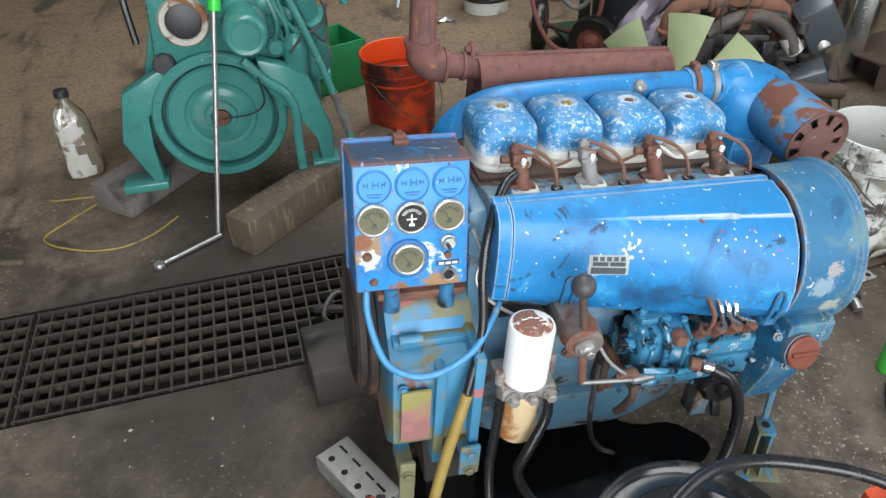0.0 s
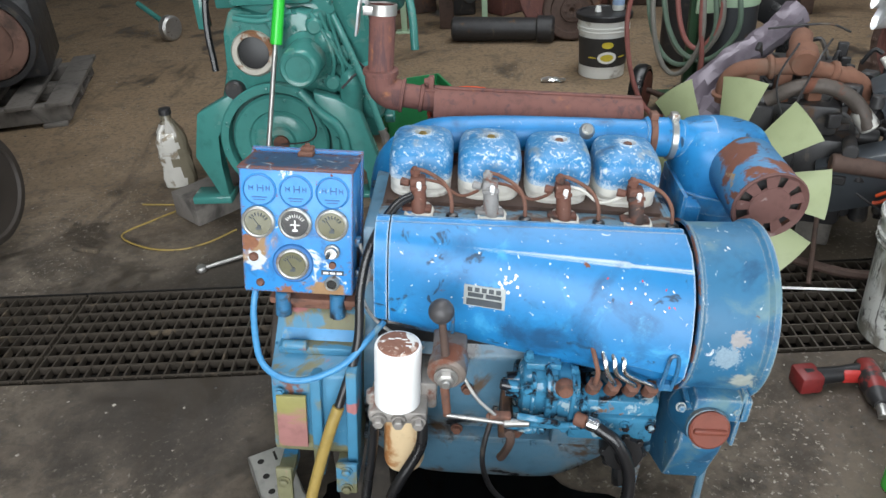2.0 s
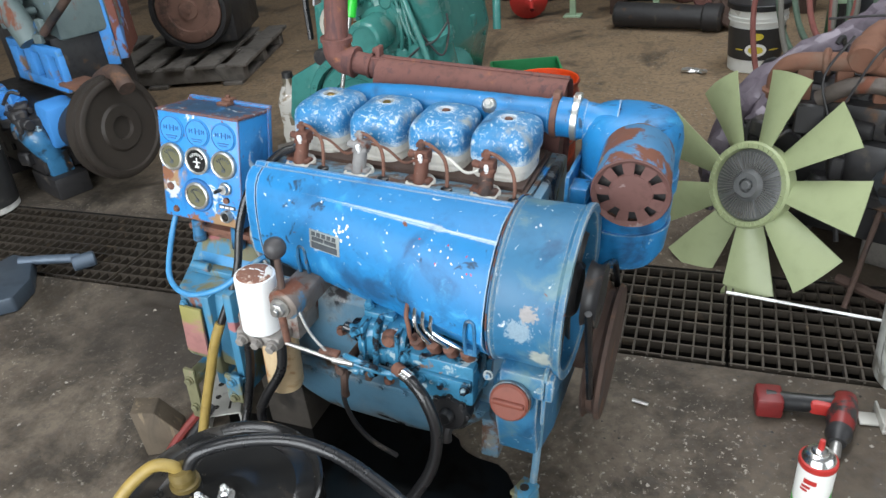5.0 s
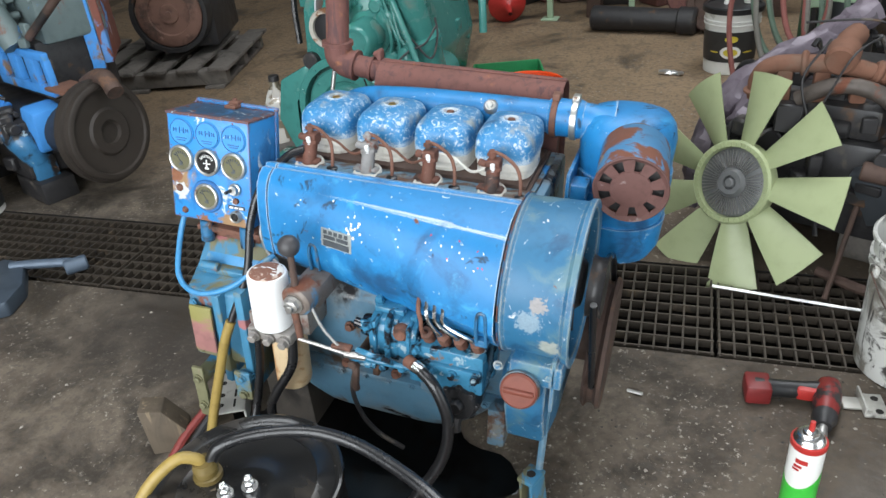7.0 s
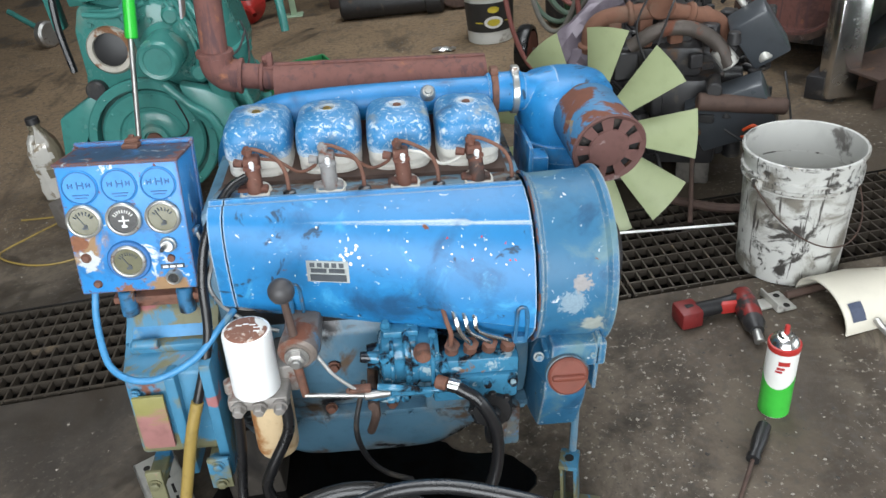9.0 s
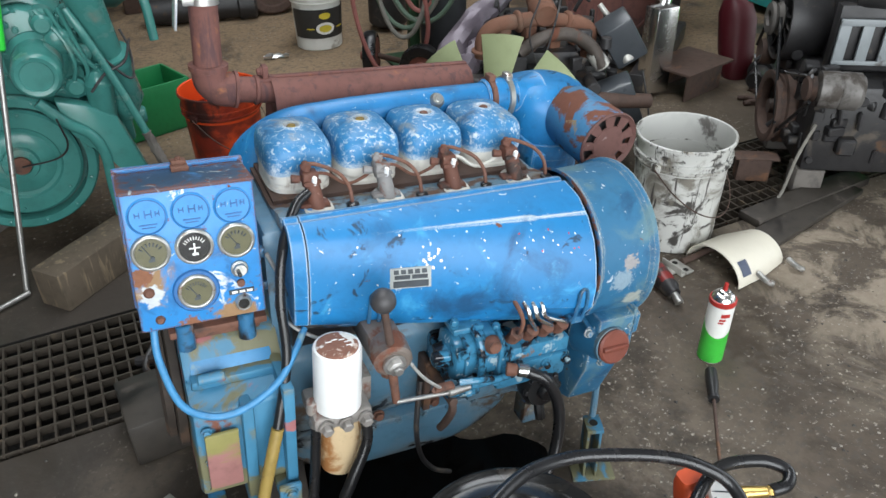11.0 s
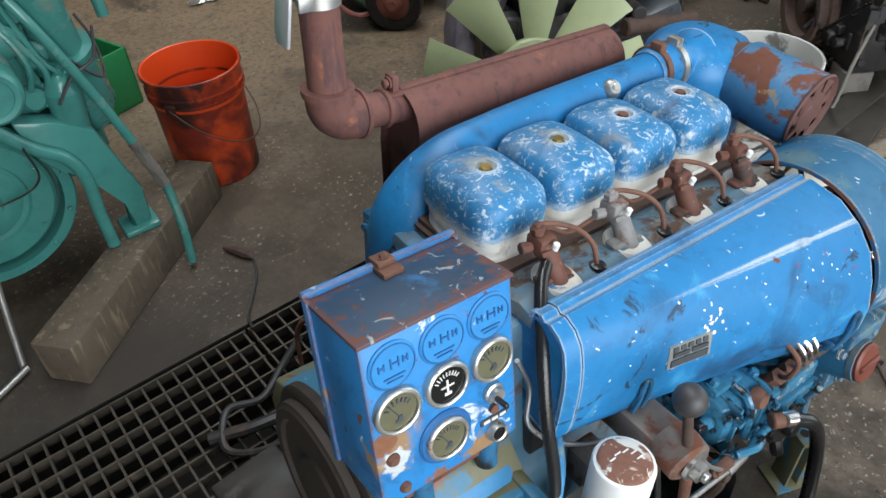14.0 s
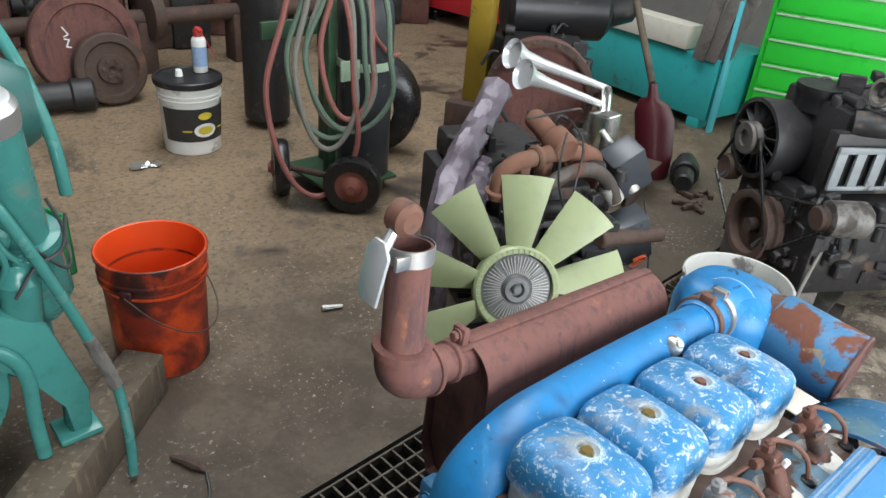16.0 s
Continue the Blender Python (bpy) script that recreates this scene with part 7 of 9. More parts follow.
    turned(bm, b2 - d * 0.05, b2 + d * 0.012, [(0, 0.0535), (0.2, 0.056), (0.75, 0.056), (1, 0.046), (1.05, 0.02)], 26)
    part("foil_cap", bm, m_foil, g, "silver foil tape over the pipe", 15)
    # right side: pump, filter, hoses
    bm = BM()
    rod(bm, (-0.50, 1.30, 0.42), (-0.50, 1.50, 0.42), 0.075, 0.07, 24)
    box(bm, -0.56, 1.28, 0.30, -0.46, 1.52, 0.46, 0.012)
    rod(bm, (-0.45, 1.40, 0.34), (-0.41, 1.40, 0.34), 0.03, 0.03, 16)
    part("side_pump", bm, m_teal, g)
    bm = BM()
    tube(bm, [(-0.56, 1.16, 0.78), (-0.531, 1.145, 0.711), (-0.478, 1.14, 0.556), (-0.430, 1.13, 0.392), (-0.392, 1.115, 0.25), (-0.393, 1.075, 0.12), (-0.405, 1.05, 0.02)], 0.012, 10)
    part("fuel_line", bm, m_teal, g, "green painted hose hanging down")
    bm = BM()
    tube(bm, [(-0.428, 1.128, 0.385), (-0.408, 1.121, 0.31), (-0.393, 1.114, 0.245)], 0.0155, 10)
    rnd = random.Random(77)
    for v in bm.verts:
        v.co += Vector((rnd.gauss(0, 1), rnd.gauss(0, 1), rnd.gauss(0, 1))) * 0.0012
    part("hose_wrap", bm, m_greywood, g, "dirty wrapped hose section")
    bm = BM()
    turned(bm, (-0.535, 1.175, 0.435), (-0.523, 1.175, 0.59), [(0, 0.034), (0.05, 0.040), (0.72, 0.041), (0.76, 0.036), (0.85, 0.033), (0.93, 0.030), (1, 0.02)], 28)
    for k in range(4):
        rod(bm, (-0.528 + 0.008 * k, 1.17, 0.585 - 0.006 * k), (-0.515 + 0.012 * k, 1.155, 0.61 - 0.012 * k), 0.009, 0.008, 8)
    part("oil_filter", bm, m_teal, g, "green painted oil filter canister")
    bm = BM()
    for x, y, z, r in ((-0.60, 1.20, 0.69, 0.045), (-0.555, 1.21, 0.64, 0.038), (-0.63, 1.20, 0.74, 0.034), (-0.76, 1.20, 0.755, 0.036), (-0.56, 1.22, 0.735, 0.030), (-0.59, 1.20, 0.545, 0.034)):
        turned(bm, (x, y + 0.05, z), (x, y - 0.035, z), [(0, r * 1.2), (0.55, r * 1.15), (0.62, r * 0.9), (0.9, r * 0.85), (1, r * 0.6)], 22)
        for q in range(3):
            t = 2.1 * q + 10 * x
            bolt(bm, (x + 1.0 * r * math.cos(t), y, z + 1.0 * r * math.sin(t)), (0, -1, 0), 0.007, 0.010)
    tagged(part("casting_boss", bm, m_teal, g), kind="stuff")
    bm = BM()
    for k in range(3):
        tube(bm, [(-0.64 + 0.03 * k, 1.19, 0.78), (-0.59 + 0.022 * k, 1.165, 0.70 - 0.03 * k), (-0.575 + 0.03 * k, 1.16, 0.62 - 0.02 * k), (-0.60 + 0.03 * k, 1.18, 0.54 - 0.02 * k)], 0.007, 8, 6)
    tube(bm, [(-0.70, 1.18, 0.79), (-0.80, 1.17, 0.765), (-0.90, 1.18, 0.775)], 0.009, 8, 6)
    tagged(part("injector_pipe", bm, m_teal, g), kind="stuff")
    bm = BM()
    tube(bm, [(-0.40, 1.62, 1.0), (-0.36, 1.55, 0.86), (-0.33, 1.52, 0.70), (-0.325, 1.50, 0.56)], 0.016, 10)
    part("drain_pipe", bm, m_teal, g)
    bm = BM()
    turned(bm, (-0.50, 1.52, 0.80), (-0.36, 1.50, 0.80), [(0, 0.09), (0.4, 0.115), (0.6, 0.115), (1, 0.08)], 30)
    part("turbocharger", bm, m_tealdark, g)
    bm = BM()
    tube(bm, [(-0.50, 1.16, 0.63), (-0.43, 1.17, 0.55), (-0.415, 1.22, 0.62), (-0.43, 1.25, 0.68)], 0.004, 6)
    tube(bm, [(-0.55, 1.11, 0.545), (-0.50, 1.14, 0.585), (-0.44, 1.15, 0.61), (-0.41, 1.20, 0.66)], 0.004, 6)
    tube(bm, [(-0.66, 1.06, 0.50), (-0.655, 1.10, 0.40), (-0.70, 1.14, 0.345), (-0.80, 1.145, 0.335)], 0.003, 6)
    tagged(part("loose_wire", bm, m_iron, g), kind="stuff")
    # top: valve gear, dark openings, hose on the left
    bm = BM()
    box(bm, cx - 0.12, 1.24, 0.80, cx + 0.16, 2.0, 0.86, 0.012)
    for k in range(4):
        box(bm, cx - 0.10, 1.30 + 0.17 * k, 0.86, cx + 0.14, 1.43 + 0.17 * k, 0.95, 0.012)
    part("cylinder_head", bm, m_teal, g)
    bm = BM()
    for k in range(9):
        x = cx - 0.10 + 0.028 * k
        rod(bm, (x, 1.255, 0.85), (x, 1.25, 0.93), 0.010, 0.008, 8)
    tagged(part("push_rod", bm, m_iron, g), kind="stuff")
    bm = BM()
    tube(bm, [(cx - 0.10, 1.35, 0.98), (cx - 0.19, 1.30, 0.90), (cx - 0.22, 1.27, 0.75), (cx - 0.215, 1.25, 0.58)], 0.012, 8)
    part("breather_hose", bm, m_rubber, g)
    bm = BM()
    box(bm, cx - 0.36, 1.5, 0.78, cx - 0.18, 1.62, 0.84, 0.01)
    box(bm, cx - 0.35, 1.52, 0.66, cx - 0.31, 1.58, 0.80, 0.008)
    box(bm, cx - 0.26, 1.5, 0.74, cx - 0.14, 1.9, 0.80, 0.01)
    part("manifold_bracket", bm, m_teal, g)
    # timber bearers
    t = thing("timber_bearer", "thick weathered timber bearer under the green engine", "timber", pose(-0.522, 1.100, 0, 0, 0, 42))
    bm = BM()
    box(bm, -0.375, -0.056, 0.0, 0.375, 0.056, 0.128, 0.006)
    part("beam", bm, m_wood, t)
    t = thing("timber_bearer", "oil-blackened timber bearer under the green engine", "timber", pose(-1.10, 1.38, 0, 0, 0, 50))
    bm = BM()
    box(bm, -0.22, -0.085, 0.0, 0.35, 0.085, 0.105, 0.006)
    part("beam", bm, m_greywood, t)
    t = thing("crate", "bright green plastic crate behind the green engine", "crate", pose(-0.40, 2.12, 0, 0, 0, 20))
    bm = BM()
    box(bm, -0.17, -0.13, 0.0, 0.17, -0.118, 0.22, 0.004)
    box(bm, -0.17, 0.118, 0.0, 0.17, 0.13, 0.22, 0.004)
    box(bm, -0.17, -0.13, 0.0, -0.158, 0.13, 0.22, 0.004)
    box(bm, 0.158, -0.13, 0.0, 0.17, 0.13, 0.22, 0.004)
    box(bm, -0.17, -0.13, 0.0, 0.17, 0.13, 0.012, 0.004)
    part("shell", bm, surface("green_crate_plastic", (0.015, 0.22, 0.07), 0.45, vary=0.2), t)
    f = thing("funnel", "red plastic funnel lying on the floor", "funnel", pose(-0.90, 3.95, 0))
    bm = BM()
    turned(bm, (0.0, -0.02, 0.06), (0.08, -0.22, 0.03), [(0, 0.13), (0.05, 0.135), (0.45, 0.03), (0.5, 0.022), (1, 0.014)], 28, 0, False)
    moved(bm, Matrix.Translation((0, 0, 0.075)))
    part("cone", bm, m_red, f)


build_green_engine()

# ---------------------------------------------------------------- engine with the pale green fan


def engine_clutter(bm, seed, lo, hi, n, mi=0, size=(0.02, 0.09)):
    """Bosses, covers, bolts and short pipes that crowd an engine's sides."""
    rnd = random.Random(seed)
    for k in range(n):
        c = Vector([rnd.uniform(a, b) for a, b in zip(lo, hi)])
        s = [rnd.uniform(*size) / 2 for _ in range(3)]
        kind = rnd.random()
        if kind < 0.5:
            box(bm, -s[0], -s[1], -s[2], s[0], s[1], s[2], min(s) * 0.3, 1, Matrix.Translation(c) @ Matrix.Rotation(rnd.uniform(-0.5, 0.5), 4, "Z"), mi)
        elif kind < 0.8:
            d = rnd.choice([Vector((1, 0, 0)), Vector((0, 1, 0)), Vector((0, 0, 1)), Vector((1, -1, 0)).normalized()])
            rod(bm, c - d * s[0] * 1.3, c + d * s[0] * 1.3, s[1] * 0.8, s[1] * 0.7, 12, mi)
        else:
            e = Vector([rnd.uniform(-1, 1) for _ in range(3)]) * s[0] * 3
            tube(bm, [c, c + e * 0.5 + Vector((0, 0, 0.03)), c + e], 0.008, 6, 4, mi)
    return bm


def build_fan_engine():
    g = thing("diesel_engine", "dismantled black engine with a pale green cooling fan", "engine", pose(0, 0, 0))
    hub, nrm = Vector((0.650, 0.829, 0.284)), Vector((-0.53, -0.79, 0.31)).normalized()
    up = (Vector((0, 0, 1)) - nrm * nrm.z).normalized()
    right = up.cross(nrm).normalized()
    M = Matrix((right, up, nrm)).transposed().to_4x4()
    M.translation = hub
    fan = part("fan_ring", moved(turned(turned(BM(), (0, 0, -0.03), (0, 0, 0.018), [(0, 0.108), (0, 0.126), (0.85, 0.128), (1, 0.122), (1, 0.108), (0.5, 0.106)], 48, 0, False), (0, 0, -0.03), (0, 0, -0.025), [(0, 0.12), (1, 0.12)], 40), M), m_fan, g, "pale green ribbed fan ring")
    bm = BM()
    for k in range(44):
        a = 2 * math.pi * k / 44
        box(bm, 0.109, -0.0022, 0.010, 0.122, 0.0022, 0.0215, 0, 1, Matrix.Rotation(a, 4, "Z"))
    tagged(part("ring_rib", moved(bm, M), m_fan, fan), kind="stuff")
    mesh = None
    for k in range(9):
        a = radians(88.5 + 40 * k)
        if mesh is None:
            bm = BM()
            rows = []
            for i in range(9):
                s = i / 8
                r = 0.115 + (0.331 - 0.115) * s
                w = 0.034 + 0.042 * s ** 0.9
                tw = radians(30 - 14 * s)
                row = []
                for j in range(7):
                    t = -1 + 2 * j / 6
                    cam_ = 0.010 * (1 - t * t)
                    x, z = t * w * math.cos(tw), t * w * math.sin(tw) - 0.006 + cam_
                    row.append((x + 0.01 * s, r - (0.006 * t * t if i == 8 else 0), z))
                rows.append(row)
            ring_loft(bm, [row + [(x, y, z - 0.004) for x, y, z in reversed(row)] for row in rows])
            bmesh.ops.recalc_face_normals(bm, faces=bm.faces)
            mesh = bpy.data.meshes.new("fan_blade")
            bm.to_mesh(mesh)
            bm.free()
            mesh.materials.append(m_fan)
            mesh.polygons.foreach_set("use_smooth", [True] * len(mesh.polygons))
            mesh.set_sharp_from_angle(angle=radians(40))
        ob = new("fan_blade", mesh)
        ob.parent = g
        ob.matrix_basis = M @ Matrix.Rotation(a - math.pi / 2, 4, "Z")
    bm = BM()
    turned(bm, (0, 0, -0.02), (0, 0, 0.016), [(0, 0.105), (0.6, 0.105), (0.7, 0.10), (0.7, 0.045), (0.9, 0.04), (1.1, 0.036), (1.1, 0.022), (0.8, 0.02), (0.8, 0.001)], 44)
    rod(bm, (0, 0, 0.008), (0, 0, 0.024), 0.016, 0.014, 8)
    cl = part("fan_clutch", moved(bm, M), surface("dark_grey_finned_casting", (0.20, 0.205, 0.205), 0.5, 0.4, vary=0.3, grain=40), g, "dark grey finned fan clutch")
    bm = BM()
    for k in range(56):
        if k % 14 in (6,):
            continue
        box(bm, 0.048, -0.0012, 0.003, 0.097, 0.0012, 0.0105, 0, 1, Matrix.Rotation(2 * math.pi * k / 56, 4, "Z"))
    tagged(part("cooling_fin", moved(bm, M), m_steel, cl), kind="stuff")
    # block behind the fan
    ax = Vector((0.37, 0.93, 0)).normalized()
    Q = Matrix.Translation((0.74, 0.98, 0)) @ Matrix.Rotation(math.atan2(-ax.x, ax.y), 4, "Z")
    bm = BM()
    box(bm, -0.06, 0.0, 0.10, 0.36, 0.62, 0.40, 0.02)
    box(bm, -0.02, 0.02, 0.40, 0.30, 0.60, 0.50, 0.02)
    engine_clutter(bm, 4, (-0.12, -0.06, 0.08), (0.34, 0.2, 0.50), 56)
    engine_clutter(bm, 5, (0.30, -0.05, 0.06), (0.52, 0.6, 0.46), 70)
    engine_clutter(bm, 6, (-0.05, 0.0, 0.45), (0.4, 0.5, 0.60), 30, 0, (0.02, 0.06))
    part("engine_block", moved(bm, Q), m_iron, g, "oily black engine block")
    bm = BM()
    box(bm, -0.05, 0.05, 0.0, 0.06, 0.6, 0.10, 0.01)
    box(bm, 0.24, 0.05, 0.0, 0.35, 0.6, 0.10, 0.01)
    part("cradle", moved(bm, Q), m_greywood, g)
    # rusty exhaust manifold
    ports, runners = [], []
    bm = BM()
    tube(bm, [(0.69, 0.985, 0.50), (0.692, 0.98, 0.565), (0.73, 0.97, 0.605), (0.82, 0.955, 0.615), (0.90, 0.945, 0.615), (1.0, 0.945, 0.59), (1.075, 0.95, 0.565), (1.105, 0.955, 0.53), (1.105, 0.96, 0.45)], 0.026, 16, 6)
    for p, q in (((0.69, 0.985, 0.515), (0.69, 0.984, 0.53)), ((0.80, 0.958, 0.613), (0.82, 0.955, 0.615)), ((0.985, 0.945, 0.595), (1.005, 0.945, 0.588)), ((1.105, 0.957, 0.50), (1.105, 0.958, 0.48))):
        ports.append((p, q))
    for x in (0.76, 0.86, 0.96, 1.05):
        runners.append(x)
    rod(bm, (0.91, 0.985, 0.645), (0.892, 0.91, 0.632), 0.046, 0.043, 24)
    tube(bm, [(0.91, 0.98, 0.63), (0.92, 1.03, 0.655), (0.95, 1.10, 0.66)], 0.034, 12, 5)
    manifold = part("exhaust_manifold", bm, m_terra, g, "rust-orange exhaust manifold")
    for p, q in ports:
        bm = BM()
        rod(bm, p, q, 0.038, 0.038, 14)
        part("flange", bm, m_terra, manifold)
    for x in runners:
        bm = BM()
        box(bm, x - 0.022, 0.945, 0.50, x + 0.022, 0.985, 0.60, 0.008)
        part("runner", bm, m_terra, manifold)
    bm = BM()
    tube(bm, [(0.80, 0.92, 0.52), (0.88, 0.89, 0.57), (0.97, 0.87, 0.57), (1.05, 0.86, 0.52), (1.09, 0.84, 0.45)], 0.023, 14, 6)
    part("water_pipe", bm, surface("grey_dirty_pipe", (0.085, 0.07, 0.06), 0.55, 0.3, vary=0.5, grain=30, layers=((RUST, 14, 0.54, 0.64, 0.8, 0.4),)), g)
    bm = BM()
    rod(bm, (1.06, 0.865, 0.50), (1.10, 0.845, 0.445), 0.028, 0.030, 18)
    rod(bm, (1.19, 0.92, 0.53), (1.22, 0.86, 0.44), 0.022, 0.022, 14)
    rod(bm, (1.16, 0.99, 0.62), (1.24, 0.90, 0.49), 0.010, 0.010, 10)
    part("steel_pipe", bm, m_alu, g)
    bm = BM()
    R1 = Matrix.Translation((1.20, 0.90, 0.52)) @ Matrix.Rotation(radians(-35), 4, "Y") @ Matrix.Rotation(radians(-20), 4, "Z")
    box(bm, -0.06, -0.05, -0.09, 0.06, 0.05, 0.08, 0.010, 2, R1)
    R2 = Matrix.Translation((1.10, 0.82, 0.30)) @ Matrix.Rotation(radians(-25), 4, "Y") @ Matrix.Rotation(radians(-25), 4, "Z")
    box(bm, -0.12, -0.03, -0.10, 0.12, 0.06, 0.08, 0.008, 2, R2)
    part("control_unit", bm, surface("grey_black_plastic", (0.055, 0.062, 0.07), 0.3, vary=0.3, grain=20), g, "dark grey box on the engine's side")
    bm = BM()
    rod(bm, (0.98, 0.80, 0.36), (1.24, 0.74, 0.33), 0.028, 0.026, 16)
    part("outlet_pipe", bm, m_darkrust, g)
    bm = BM()
    for pts in ([(0.86, 0.90, 0.70), (0.80, 0.86, 0.60), (0.83, 0.84, 0.48)], [(1.0, 1.0, 0.68), (0.92, 0.88, 0.66), (0.86, 0.84, 0.54)], [(0.80, 1.0, 0.72), (0.95, 0.95, 0.74), (1.05, 1.0, 0.70)], [(1.28, 0.85, 0.40), (1.30, 0.80, 0.22), (1.27, 0.76, 0.10)], [(1.05, 0.74, 0.28), (1.20, 0.66, 0.16), (1.14, 0.62, 0.02)]):
        tube(bm, pts, 0.0035, 6)
    tagged(part("loose_wire", bm, m_iron, g), kind="stuff")
    bm = BM()
    tube(bm, [(1.11, 0.74, 0.27), (1.13, 0.72, 0.29), (1.15, 0.73, 0.27), (1.13, 0.74, 0.25), (1.11, 0.75, 0.24)], 0.006, 6)
    part("clip", bm, m_gunorange, g)
    # foil wrapped hose
    bm = BM()
    tube(bm, [(0.53, 1.02, 0.10), (0.545, 1.06, 0.28), (0.61, 1.12, 0.43), (0.74, 1.20, 0.53), (0.90, 1.28, 0.60), (1.02, 1.34, 0.68)], 0.05, 14, 8, 0, [0.025, 0.04, 0.052, 0.05, 0.045, 0.05])
    tube(bm, [(0.63, 1.02, 0.28), (0.66, 1.06, 0.40), (0.74, 1.12, 0.47), (0.84, 1.20, 0.50)], 0.045, 12, 8, 0, [0.02, 0.04, 0.05, 0.03])
    rnd = random.Random(8)
    for v in bm.verts:
        v.co += Vector((rnd.gauss(0, 1), rnd.gauss(0, 1), rnd.gauss(0, 1))) * 0.0035
    part("wrapped_hose", bm, m_wrap, g, "hose wrapped in crumpled silver-purple foil", 20)


build_fan_engine()


def build_black_engine():
    g = thing("diesel_engine", "greasy black diesel engine with belts and grey duct panel", "engine", pose(1.774, 0.682, 0, 0, 0, -31) @ pose(-1.74, -0.635, 0))
    bm = BM()
    box(bm, 1.80, 0.36, 0.10, 2.75, 0.86, 0.42, 0.02)
    box(bm, 1.88, 0.50, 0.42, 2.75, 0.86, 0.72, 0.02)
    engine_clutter(bm, 14, (1.78, 0.36, 0.12), (1.84, 0.86, 0.46), 60, 0, (0.02, 0.065))
    engine_clutter(bm, 15, (1.85, 0.345, 0.10), (2.70, 0.40, 0.42), 70, 0, (0.02, 0.065))
    engine_clutter(bm, 16, (1.9, 0.5, 0.70), (2.7, 0.85, 0.78), 30)
    part("engine_block", bm, m_iron, g, "greasy black engine block")
    # blower
    c = Vector((1.78, 0.765, 0.53))
    bm = BM()
    turned(bm, c + Vector((0.22, 0, 0)), c - Vector((0.04, 0, 0)), [(0, 0.13), (0.7, 0.145), (0.9, 0.15), (1, 0.148), (1, 0.132), (0.8, 0.13)], 40, 0, False)
    part("blower_housing", bm, m_iron, g, "black round blower housing")
    bm = BM()
    for k in range(14):
        box(bm, -0.002, -0.014, 0.05, 0.002, 0.014, 0.13, 0, 1, Matrix.Translation(c - Vector((0.02, 0, 0))) @ Matrix.Rotation(2 * math.pi * k / 14, 4, "X") @ Matrix.Rotation(radians(50), 4, "Z"))
    rod(bm, c + Vector((0.05, 0, 0)), c - Vector((0.03, 0, 0)), 0.055, 0.05, 24)
    tagged(part("blower_vane", bm, m_iron, g), kind="stuff")
    bm = BM()
    turned(bm, c - Vector((0.03, 0, 0)), c - Vector((0.08, 0, 0)), [(0, 0.045), (0.2, 0.062), (0.5, 0.05), (0.8, 0.062), (1, 0.056), (1, 0.03), (0.8, 0.028), (0.8, 0.001)], 30)
    part("blower_pulley", bm, surface("worn_grey_pulley", (0.13, 0.12, 0.11), 0.5, 0.5, vary=0.3, grain=30), g, "worn grey pulley")
    bm = BM()
    turned(bm, (1.92, 0.72, 0.66), (1.92, 0.72, 0.75), [(0, 0.08), (0.6, 0.082), (0.7, 0.088), (1, 0.088)], 28)
    part("cap", bm, m_black, g)
    k0 = Vector((1.74, 0.635, 0.235))
    bm = BM()
    turned(bm, k0 + Vector((0.08, 0, 0)), k0 - Vector((0.02, 0, 0)), [(0, 0.11), (0.3, 0.135), (0.55, 0.135), (0.6, 0.122), (0.75, 0.122), (0.8, 0.135), (0.97, 0.135), (1, 0.125), (0.95, 0.105), (0.6, 0.10), (0.55, 0.03), (0.9, 0.026), (0.9, 0.001)], 48)
    part("crank_pulley", bm, m_darkrust, g, "large black crankshaft pulley")
    a0 = Vector((1.77, 0.325, 0.425))
    bm = BM()
    turned(bm, a0 + Vector((0.14, -0.02, 0)), a0, [(0, 0.05), (0.1, 0.062), (0.45, 0.062), (0.5, 0.058), (0.55, 0.062), (0.95, 0.06), (1, 0.04)], 28)
    part("alternator", bm, surface("greasy_grey_casting", (0.17, 0.16, 0.15), 0.5, 0.3, vary=0.35, grain=40, bump=0.3, layers=((DIRT, 12, 0.48, 0.62, 0.7, 0.4),)), g, "dirty aluminium alternator")
    bm = BM()
    turned(bm, a0, a0 - Vector((0.035, 0, 0)), [(0, 0.02), (0.2, 0.042), (0.5, 0.03), (0.8, 0.042), (1, 0.036)], 24)
    part("alternator_pulley", bm, m_darkrust, g)
    t0 = Vector((1.755, 0.87, 0.37))
    bm = BM()
    turned(bm, t0 + Vector((0.03, 0, 0)), t0 - Vector((0.03, 0, 0)), [(0, 0.045), (0.3, 0.052), (0.7, 0.052), (1, 0.045), (0.9, 0.02)], 24)
    part("idler", bm, m_darkrust, g)

    def belt(points, name):
        bm = BM()
        for p, q in points:
            tube(bm, [p, Vector(p).lerp(Vector(q), 0.5), q], 0.0065, 8, 3)
        part(name, bm, m_rubber, g, "worn black V-belt")
    xb = 1.725
    belt([((xb, 0.705, 0.55), (xb, 0.50, 0.22)), ((xb, 0.82, 0.55), (xb, 0.92, 0.38)), ((xb, 0.915, 0.34), (xb, 0.765, 0.21))], "fan_belt")
    belt([((1.735, 0.66, 0.366), (1.75, 0.33, 0.465)), ((1.735, 0.60, 0.105), (1.75, 0.295, 0.388))], "alternator_belt")
    # grey duct panel with slots
    bm = BM()
    y = 0.44
    box(bm, 1.84, y, 0.468, 2.24, y + 0.012, 0.482, 0.002)
    box(bm, 1.84, y, 0.600, 2.24, y + 0.012, 0.622, 0.002)
    for k in range(6):
        box(bm, 1.84 + 0.0728 * k, y + 0.001, 0.48, 1.876 + 0.0728 * k, y + 0.013, 0.602, 0.002)
